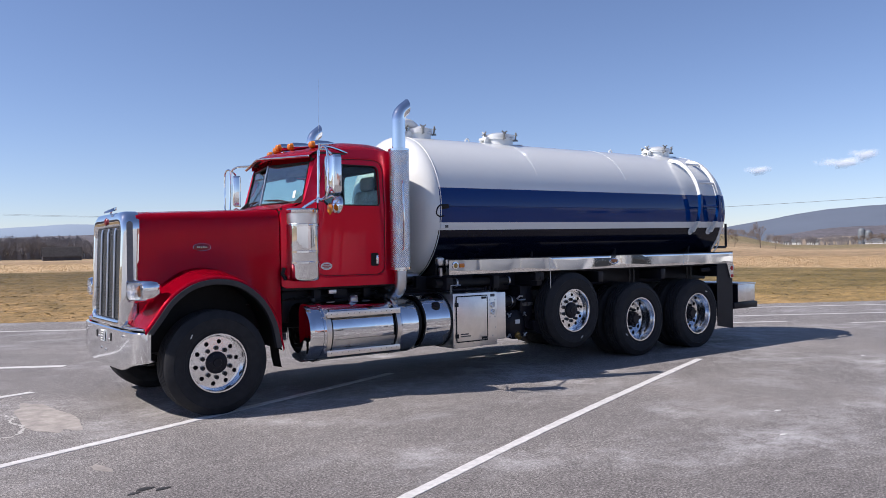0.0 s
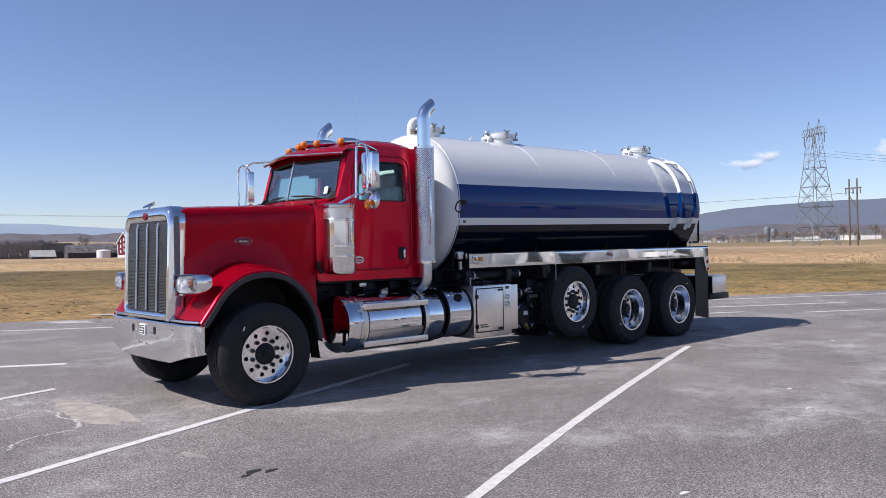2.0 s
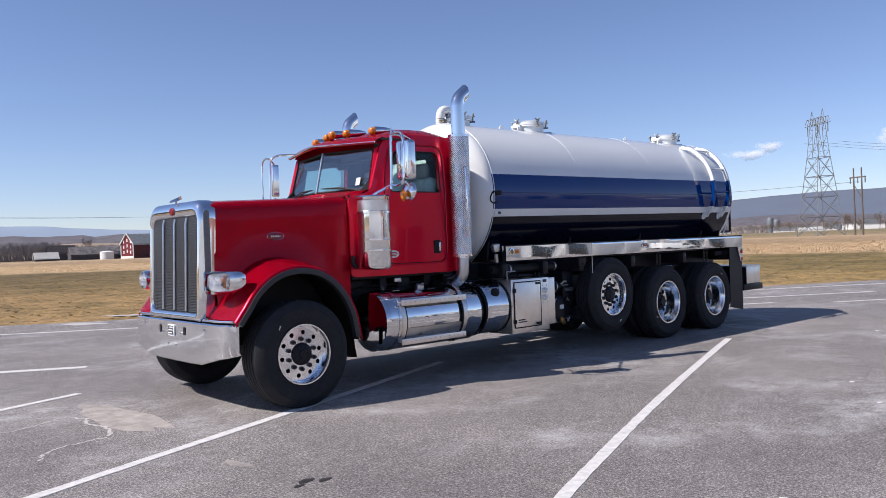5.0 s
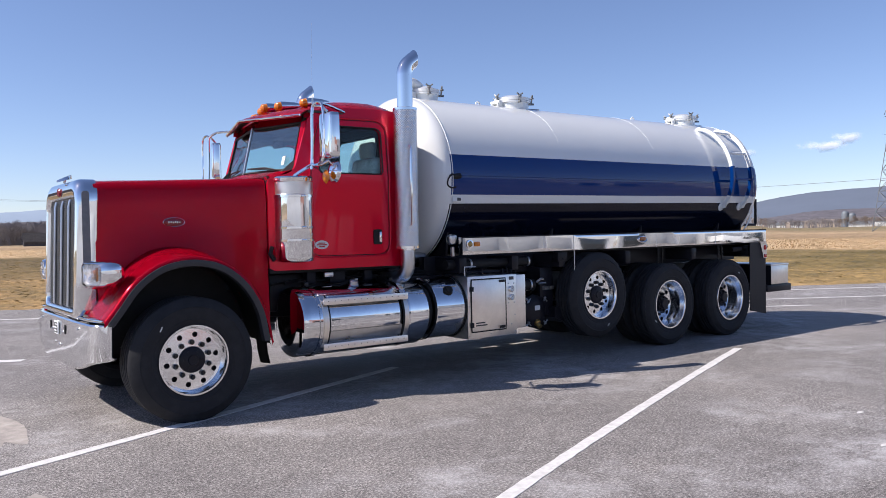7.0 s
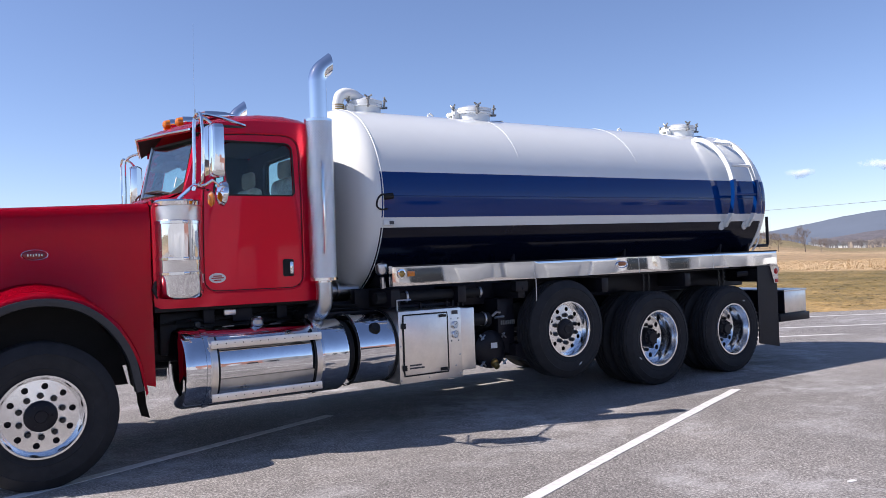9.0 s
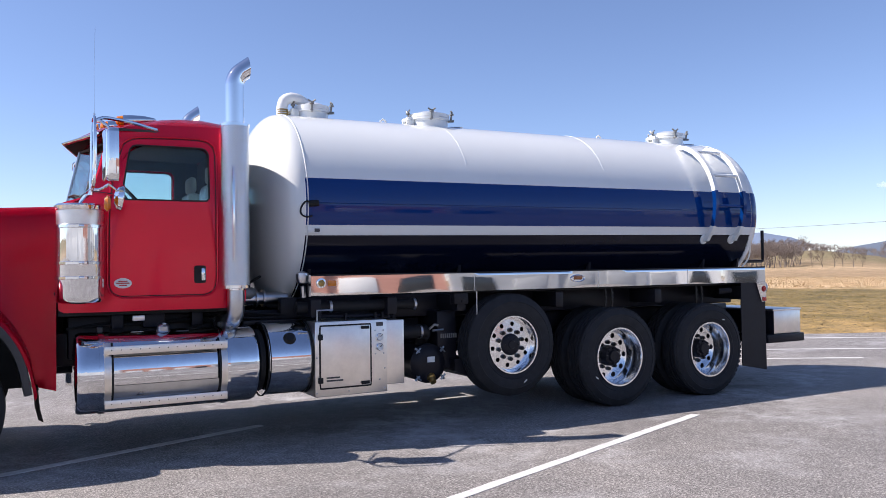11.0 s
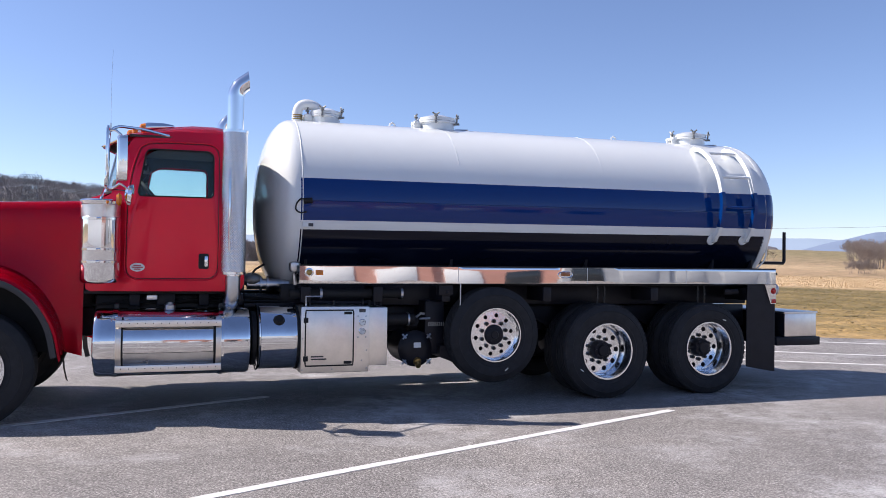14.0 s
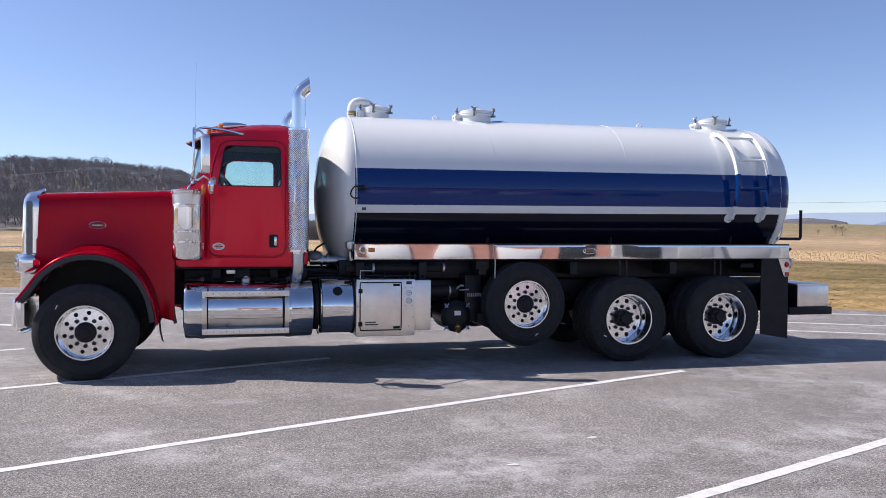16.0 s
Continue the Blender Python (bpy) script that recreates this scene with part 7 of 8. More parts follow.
# dry grass and stubble in belts round the lot
def tuft_field(name, count, emin, emax, amin, amax, h, material, label, seed, flat=0.5):
    r4 = np.random.RandomState(seed)
    vs, fs = [], []
    while len(fs) < count * 3:
        az, e = radians(r4.uniform(amin, amax)), emin + (emax - emin) * r4.rand()
        d = e / math.hypot(math.cos(az) / 51.4, math.sin(az) / 85.5)
        p = Vector((-1.0 + d * math.cos(az), -8.0 + d * math.sin(az), 0))
        if (p - E0).dot(EN) < 0.15:
            continue
        z = ground_z(p.x, p.y)
        for _ in range(3):
            a, l = r4.uniform(0, 6.28), h * r4.uniform(0.5, 1.2)
            ln = r4.uniform(0.2, 1.0) * flat
            w = 0.012 + 0.10 * h * r4.rand()
            dx, dy = math.cos(a), math.sin(a)
            k = len(vs)
            ox, oy = r4.uniform(-h, h), r4.uniform(-h, h)
            vs += [(p.x + ox - dy * w, p.y + oy + dx * w, z - 0.01), (p.x + ox + dy * w, p.y + oy - dx * w, z - 0.01), (p.x + ox + dx * l * ln, p.y + oy + dy * l * ln, z + l)]
            fs.append((k, k + 1, k + 2))
    me = bpy.data.meshes.new(name)
    me.from_pydata(vs, [], fs)
    me.materials.append(material)
    me.shade_smooth()
    me.normals_split_custom_set_from_vertices([(0.0, 0.0, 1.0)] * len(vs))
    return tagged(new(name, me), label, "grass", "", "stuff")


def hummocks(name, count, emin, emax, material, label, seed):
    """Low clumps of matted grass, each a small uneven mound."""
    r4 = np.random.RandomState(seed)
    vs, fs = [], []
    done = 0
    while done < count:
        az, e = radians(r4.uniform(12, 112)), emin + (emax - emin) * r4.rand()
        d = e / math.hypot(math.cos(az) / 51.4, math.sin(az) / 85.5)
        p = Vector((-1.0 + d * math.cos(az), -8.0 + d * math.sin(az), 0))
        if (p - E0).dot(EN) < 0.5:
            continue
        done += 1
        z = ground_z(p.x, p.y)
        r, h = r4.uniform(0.10, 0.30), r4.uniform(0.006, 0.020)
        k = len(vs)
        for j in range(6):
            a = 2 * math.pi * (j + r4.uniform(-0.3, 0.3)) / 6
            q = r * r4.uniform(0.7, 1.2)
            vs.append((p.x + q * math.cos(a), p.y + q * math.sin(a), z - 0.02))
        for j in range(3):
            a = 2 * math.pi * (j + r4.uniform(-0.3, 0.3)) / 3
            vs.append((p.x + 0.45 * r * math.cos(a), p.y + 0.45 * r * math.sin(a), z + h * r4.uniform(0.7, 1.2)))
        t = (k + 6, k + 7, k + 8)
        fs.append(t)
        for j in range(6):
            fs.append((k + j, k + (j + 1) % 6, t[(j // 2) % 3]))
        for j in range(3):
            fs.append((k + (2 * j + 2) % 6, t[(j + 1) % 3], t[j]))
    me = bpy.data.meshes.new(name)
    me.from_pydata(vs, [], fs)
    me.materials.append(material)
    me.shade_smooth()
    return tagged(new(name, me), label, "grass", "", "stuff")


hummocks("matted_grass", 26000, 0.14, 1.0, FIELD, "matted clumps of dry winter grass", 12)
STUBBLE = mat("corn_stubble", (0.56, 0.415, 0.26), 0.9, 0, 0, 0.40, 0.6)
tuft_field("stubble", 52000, 1.02, 2.0, 12, 125, 0.13, STUBBLE, "pale corn stubble rows", 6, 1.6)


# leafless trees
def tree_lines(rs, height, depth=4, spread=0.5):
    """Tapered limbs of one leafless tree as (from, to, radius, radius)."""
    out = []

    def grow(p, d, l, r, n):
        steps = 3
        for i in range(steps):
            d = (d + Vector((rs.uniform(-1, 1), rs.uniform(-1, 1), rs.uniform(-0.25, 0.55))) * 0.16).normalized()
            q = p + d * l / steps
            r1 = r * (1 - 0.25 / steps * 1.4)
            out.append((p, q, r, r1))
            p, r = q, r1
            if n > 0 and i > 0:
                for _ in range(2 if n > 2 else 2):
                    a = Vector((rs.uniform(-1, 1), rs.uniform(-1, 1), rs.uniform(0.05, 0.8))).normalized()
                    grow(p, (d * (1 - spread) + a * spread).normalized(), l * rs.uniform(0.5, 0.72), r * 0.55, n - 1)
        if n > 0:
            grow(p, d, l * 0.62, r * 0.7, n - 1)

    grow(Vector((0, 0, -0.1)), Vector((0, 0, 1)), height * 0.40, height * 0.030, depth)
    return out


def limb_mesh(name, groups, material, sides=3):
    vs, fs = [], []
    for off, scale, lines in groups:
        for p, q, r0, r1 in lines:
            d = (q - p)
            if d.length < 1e-4:
                continue
            u, v = frame_of(d)
            k = len(vs)
            for c, r in ((p, r0), (q, r1)):
                for j in range(sides):
                    a = 2 * math.pi * j / sides
                    w = (c + r * (math.cos(a) * u + math.sin(a) * v)) * scale + off
                    vs.append((w.x, w.y, w.z))
            for j in range(sides):
                fs.append((k + j, k + (j + 1) % sides, k + sides + (j + 1) % sides, k + sides + j))
    me = bpy.data.meshes.new(name)
    me.from_pydata(vs, [], fs)
    me.materials.append(material)
    return me


rs = random.Random(21)
SHAPES = [tree_lines(rs, 1.0, 4, 0.5) for _ in range(4)]
SMALL = [[l for l in tree_lines(rs, 1.0, 3, 0.55)] for _ in range(5)]


def thick(lines, k, least):
    return [(p, q, max(a * k, least), max(b * k, least)) for p, q, a, b in lines]


def lone_tree(az, d, h, shape, turn=0.0):
    p = at(az, d)
    z = ground_z(p.x, p.y)
    me = limb_mesh("tree", [(Vector((0, 0, 0)), h, thick(SHAPES[shape], 0.62, 0.0014))], BARK, 3)
    t = new("bare_tree", me)
    t.matrix_world = Matrix.Translation((p.x, p.y, z)) @ Matrix.Rotation(turn, 4, "Z")
    return tagged(t, "leafless field tree with a spreading crown", "tree", "field trees")


lone_tree(31.5, 215, 8.0, 0)
lone_tree(30.6, 215, 4.6, 1, 1.0)
for az, h, k in ((33.2, 4.6, 1), (33.7, 5.4, 2), (34.3, 4.8, 3), (34.8, 5.2, 0), (35.5, 5.6, 1), (36.1, 4.6, 2)):
    lone_tree(az, 212, h, k, az)
lone_tree(47.9, 300, 4.6, 2)
lone_tree(47.5, 300, 4.2, 3, 2.0)
lone_tree(49.0, 300, 2.4, 1, 1.2)
lone_tree(42.7, 205, 4.4, 3, 0.7)
lone_tree(42.2, 205, 4.0, 2, 2.6)
lone_tree(41.7, 205, 3.6, 1, 1.6)
lone_tree(21.0, 330, 7.5, 2, 1.9)
lone_tree(18.9, 360, 9.0, 0, 0.8)
lone_tree(73.1, 400, 12.0, 3, 0.2)
lone_tree(73.9, 410, 9.0, 1, 1.2)
lone_tree(20.75, 330, 9.0, 3, 0.2)


def woods(name, bands, count, hmin, hmax, material, label, seed, stout=1.2, fine=False):
    """Many small leafless trees: bands of (bearing from, to, distance from, to)."""
    r5 = random.Random(seed)
    groups = []
    total = sum((b - a) for a, b, *_ in bands)
    for a, b, d0, d1 in bands:
        for _ in range(int(count * (b - a) / total)):
            az, d = r5.uniform(a, b), r5.uniform(d0, d1)
            p = at(az, d)
            h = r5.uniform(hmin, hmax)
            shape = r5.choice(SHAPES if fine else SMALL)
            keep = shape[:3] + [l for l in shape[3:] if r5.random() < 0.42]
            if fine:
                turn = Matrix.Rotation(r5.uniform(0, 6.28), 3, "Z")
                keep = [(turn @ a, turn @ b, c, e) for a, b, c, e in keep]
            groups.append((Vector((p.x, p.y, ground_z(p.x, p.y) - 0.3)), h, thick(keep, stout, 0.0045 if stout > 0.7 else 0.003)))
    me = limb_mesh(name, groups, material, 3)
    return tagged(new(name, me), label, "woods", "", "stuff")


# wooded slope under the trees
vs, fs = [], []
for i in range(61):
    for k in range(13):
        az, d = 78 + i, 465 + 32 * k
        p = at(az, d)
        vs.append((p.x, p.y, ground_z(p.x, p.y) + 0.35 + 1.5 * noise.noise(Vector((p.x * 0.05, p.y * 0.05, 1)))))
for i in range(60):
    for k in range(12):
        fs.append((i * 13 + k, i * 13 + k + 1, i * 13 + k + 14, i * 13 + k + 13))
me = bpy.data.meshes.new("wooded_hill")
me.from_pydata(vs, [], fs)
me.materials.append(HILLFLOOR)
me.shade_smooth()
tagged(new("wooded_hill", me), "brown leaf-covered hillside under leafless trees", "hill", "", "structure")
woods("hillside_woods", [(84, 124, 500, 850)], 6000, 10, 16, WOODS, "leafless grey-brown woods on the hillside", 31, 0.75)
woods("field_edge_woods", [(74.4, 80, 372, 470), (69.5, 74.4, 520, 600)], 620, 7, 12, WOODS, "leafless wood along the field edge", 32)
woods("valley_woods", [(78.5, 93, 400, 540)], 1100, 11, 16, WOODS, "leafless wood at the foot of the hill", 36)
woods("copse", [(36.8, 42.2, 215, 265), (41.7, 43.3, 330, 380)], 170, 6.0, 9.5, COPSE, "leafless copse at the edge of the stubble", 37, 0.5, True)
woods("field_shrubs", [(41.0, 42.5, 150, 166)], 26, 2.4, 3.8, COPSE, "leafless shrubs in the stubble field", 39, 0.4, True)
woods("crest_brush", [(31.5, 36.5, 470, 500), (42, 43.4, 440, 480)], 280, 3, 6.5, COPSE, "leafless brush along the crest of the field", 38, 0.6)
woods("farmyard_trees", [(17, 25.8, 465, 512)], 46, 4.5, 8.5, BARK, "leafless trees round the white farm", 41, 0.45, True)
woods("hedgerow_woods", [(16, 31, 560, 660), (12, 22, 530, 600)], 700, 6, 10, WOODS, "leafless hedgerow trees beyond the field", 33)


# far ridges, the farthest with the haze in their colour
def ridge(name, azs, els, dist, depth, material, label, seed):
    vs, fs = [], []
    n = 160
    for i in range(n + 1):
        az = azs[0] + (azs[-1] - azs[0]) * i / n
        el = interp(az, azs, els) + 0.05 * noise.noise(Vector((az * 0.5, seed, 0))) + 0.015 * noise.noise(Vector((az * 3.0, seed, 1)))
        for f, g in ((0.0, 0.0), (0.35, 0.55), (0.7, 0.88), (1.0, 1.0)):
            d = dist + depth * f
            p = at(az, d, -12 + (d * math.tan(radians(max(el, 0.02))) + 12) * g)
            vs.append(tuple(p))
    for i in range(n):
        for k in range(3):
            a = i * 4 + k
            fs.append((a, a + 4, a + 5, a + 1))
    me = bpy.data.meshes.new(name)
    me.from_pydata(vs, [], fs)
    me.materials.append(material)
    me.shade_smooth()
    return tagged(new(name, me), label, "hills", "", "structure")


ridge("backdrop_ridge_east", [-20, 0, 12, 17.3, 22, 27.2, 29, 31, 34, 37], [2.2, 2.6, 2.65, 2.65, 2.6, 2.35, 2.1, 1.75, 1.25, 0.5], 3000, 700, RIDGE_HAZE_NEAR, "long wooded ridge on the horizon, coloured haze blue-grey", 1.0)
ridge("backdrop_fields_east", [12, 17, 21, 25, 29, 31], [0.45, 0.5, 0.62, 0.62, 0.45, 0.2], 900, 200, FARFIELD, "tan fields on a far slope", 7.0)
ridge("backdrop_fields_north", [60, 66, 70, 74, 79, 88], [0.4, 0.75, 0.9, 0.95, 0.8, 0.5], 720, 220, FARFIELD, "tan and brown fields beyond the farm", 8.0)
ridge("backdrop_woods_crest", [47.3, 47.7, 48.5, 50, 51.5, 54, 57], [0.9, 1.33, 1.5, 1.62, 1.5, 1.45, 1.2], 700, 120, FARWOODS, "low brown wooded rise beyond the fields", 9.0)
ridge("backdrop_ridge_low", [12, 17, 21, 24, 27, 31], [0.85, 0.9, 1.1, 1.2, 1.15, 0.6], 1500, 300, FARWOODS, "low wooded rise before the ridge", 6.0)
ridge("backdrop_hill", [35.5, 37.5, 39.3, 40.5, 42, 44.5, 47], [1.2, 2.0, 2.36, 2.40, 2.25, 1.6, 0.9], 3400, 500, RIDGE_HAZE_MID, "distant hill, coloured haze blue", 2.0)
ridge("backdrop_ridge_north", [43, 46, 50, 56, 62, 66, 70.7, 76.7, 80, 83.8, 92], [1.7, 1.87, 1.88, 1.4, 1.5, 1.55, 1.75, 2.12, 2.1, 1.8, 1.3], 3900, 500, RIDGE_HAZE_FAR, "far ridge, coloured pale haze blue", 3.0)
ridge("backdrop_woods_north", [62, 66, 68, 70, 72.2, 73, 75, 77, 80, 86], [1.3, 1.45, 1.2, 1.5, 1.35, 1.5, 1.4, 1.5, 1.4, 1.2], 1100, 200, FARWOODS, "low dark wooded rise", 4.0)


# clouds
def cloud(az, el, w, h, seed):
    c = at(az, 4200, 4200 * math.tan(radians(el)))
    t = Vector((-math.sin(radians(az)), math.cos(radians(az)), 0))
    bm = bmesh.new()
    uvl = bm.loops.layers.uv.new("UVMap")
    n = 12
    rows = [[bm.verts.new(t * u * w + Vector((0, 0, v * h)) + Vector((math.cos(radians(az)), math.sin(radians(az)), 0)) * 20 * (u * u + v * v)) for u in np.linspace(-1, 1, n)] for v in np.linspace(-1, 1, n)]
    for i in range(n - 1):
        for k in range(n - 1):
            f = bm.faces.new((rows[i][k], rows[i][k + 1], rows[i + 1][k + 1], rows[i + 1][k]))
            for loop, (a, b) in zip(f.loops, ((i, k), (i, k + 1), (i + 1, k + 1), (i + 1, k))):
                loop[uvl].uv = (2 * b / (n - 1) - 1, 2 * a / (n - 1) - 1)
    ob = part("backdrop_cloud", bm, CLOUD, None, "", 80)
    ob.location = c
    ob.visible_shadow = False
    return tagged(ob, "small wispy white fair-weather cloud", "cloud", "clouds", "structure")


cloud(26.5, 5.30, 150, 36, 1)
cloud(25.2, 5.75, 90, 40, 4)
cloud(31.6, 5.10, 90, 32, 2)
cloud(16.7, 5.55, 240, 80, 3)


# farm buildings
def gable_house(name, az, d, length, width, eave, peak, turn, wall_m, roof_m, label, windows=0, base=0.0, gable_m=None, category="farm building"):
    p = at(az, d)
    z = ground_z(p.x, p.y) + base
    root = tagged(empty(name, (p.x, p.y, z)), label, category)
    root.rotation_euler = (0, 0, radians(turn))
    L, W = length / 2, width / 2
    for s in (-1, 1):
        bm = bmesh.new()
        box(bm, -L, L, s * W - 0.1, s * W + 0.1, -1.5, eave)
        part("wall", bm, wall_m, root)
        bm = bmesh.new()
        prism(bm, [(-W, -1.5), (W, -1.5), (W, eave), (0, peak - 0.1), (-W, eave)], lambda u, v, w: Vector((s * L + w - 0.1, u, v)), 0.22)
        part("gable_wall", bm, gable_m or wall_m, root)
        bm = bmesh.new()
        o = 0.45
        k = (peak - eave) / W
        q = [Vector((-L - o, s * (W + o), eave - k * o)), Vector((L + o, s * (W + o), eave - k * o)), Vector((L + o, 0, peak)), Vector((-L - o, 0, peak))]
        bm.faces.new([bm.verts.new(a) for a in q])
        bmesh.ops.solidify(bm, geom=bm.faces[:], thickness=0.18)
        part("roof", bm, roof_m, root)
    for k in range(windows):
        col, row = k % 3, k // 3
        bm = bmesh.new()
        y0 = (-0.60 + 0.60 * col) * W * 0.9
        z0 = 0.20 * peak + row * 0.21 * peak + (0.05 * peak if col == 1 else 0.0)
        box(bm, -L - 0.21, -L - 0.11, y0 - 0.34, y0 + 0.34, z0, z0 + 1.2)
        part("window", bm, WHITEWALL, root)
    return root


# the red bank barn: its gable end looks at the camera, its side runs to the right
barn = gable_house("red_barn", 68.25, 330, 30, 10.0, 5.7, 9.7, 6.7, BARNDARK, BARNTIN, "red gabled barn with a grey tin roof", 9, -0.2, BARNRED, "barn")
for s in (-1, 1):
    bm = bmesh.new()
    prism(bm, [(s * 5.45, 5.3), (s * 5.45, 5.75), (0.0, 10.1), (0.0, 9.65)], lambda u, v, w: Vector((-15.62 + w, u, v)), 0.2)
    part("gable_trim", bm, WHITEWALL, barn)
    bm = bmesh.new()
    box(bm, -15.32, -15.12, s * 4.85 - 0.2, s * 4.85 + 0.2, 0.0, 5.6)
    part("corner_board", bm, WHITEWALL, barn)
bm = bmesh.new()
box(bm, -15.34, -15.1, -4.9, 4.9, -1.5, 1.1)
part("stone_base", bm, WHITEWALL, barn)
for k in range(7):
    bm = bmesh.new()
    x = -13.0 + 4.1 * k
    box(bm, x - 0.12, x + 0.12, -5.2, -5.08, 0.0, 5.6)
    part("wall_post", bm, BARNRED, barn)
gable_house("old_shed", 72.75, 345, 17, 9, 2.6, 5.4, -8, OLDWOOD, SHINGLE, "weathered wooden farm shed with a patched roof", 0, -0.2)
gable_house("white_shed", 75.55, 350, 8.2, 7, 1.3, 3.7, 172, OLDWOOD, WHITEWALL, "low shed with a white roof", 0, -0.2)
gable_house("lean_shed", 70.85, 350, 10, 7, 1.9, 4.2, -8, OLDWOOD, SHINGLE, "low weathered lean-to shed", 0, -0.2)
gable_house("dark_shed", 74.6, 372, 10, 8, 3.4, 6.6, 172, OLDWOOD, OLDWOOD, "dark wooden shed behind the white roof", 0, -0.2)
gable_house("grey_barn", 80.0, 330, 13, 9, 2.8, 6.0, 172, OLDWOOD, OLDWOOD, "grey wooden farm building by the wood", 0, -1.0)
gable_house("farm_house", 78.6, 420, 7, 7, 5.0, 7.2, 130, WHITEWALL, ROOFTIN, "white farmhouse with a grey roof", 0, -1.0, None, "house")


def silo(az, d, r, h, base, material, label, dome=0.9):
    p = at(az, d)
    z = ground_z(p.x, p.y) + base
    bm = bmesh.new()
    lathe(bm, [(r, -2.0), (r, h), (r * 0.9, h + r * 0.39 * dome), (r * 0.5, h + r * 0.83 * dome), (0.0, h + r * dome)], (0, 0, 0), (0, 0, 1), 24)
    ob = part("silo", bm, material)
    ob.location = (p.x, p.y, z)
    return tagged(ob, label, "silo")


silo(71.9, 325, 2.5, 3.0, -0.2, WHITEWALL, "short round white tank beside the sheds", 0.18)
for az, h in ((25.35, 9.5), (24.95, 8.2)):
    silo(az, 560, 2.2, h, -1.0, STEEL, "tall grey farm silo")
for az, d, l, e, pk, tr in ((24.5, 520, 12, 2.2, 4.2, 115), (22.9, 520, 13, 1.9, 3.4, 118), (21.6, 540, 9, 2.2, 4.3, 100), (20.4, 500, 9, 4.4, 6.8, 100), (19.2, 500, 10, 4.0, 6.4, 120), (17.6, 520, 9, 3.6, 6.0, 110), (29.5, 640, 12, 3.0, 5.0, 120), (28.2, 650, 9, 3.2, 5.4, 118), (30.8, 700, 10, 3.0, 5.2, 118), (35.9, 495, 9, 2.0, 3.4, 140)):
    gable_house("white_farm_building", az, d, l, 8, e, pk, tr, WHITEWALL, ROOFTIN if pk > 4 else WHITEWALL, "white farm building beyond the field", 0, -0.8)


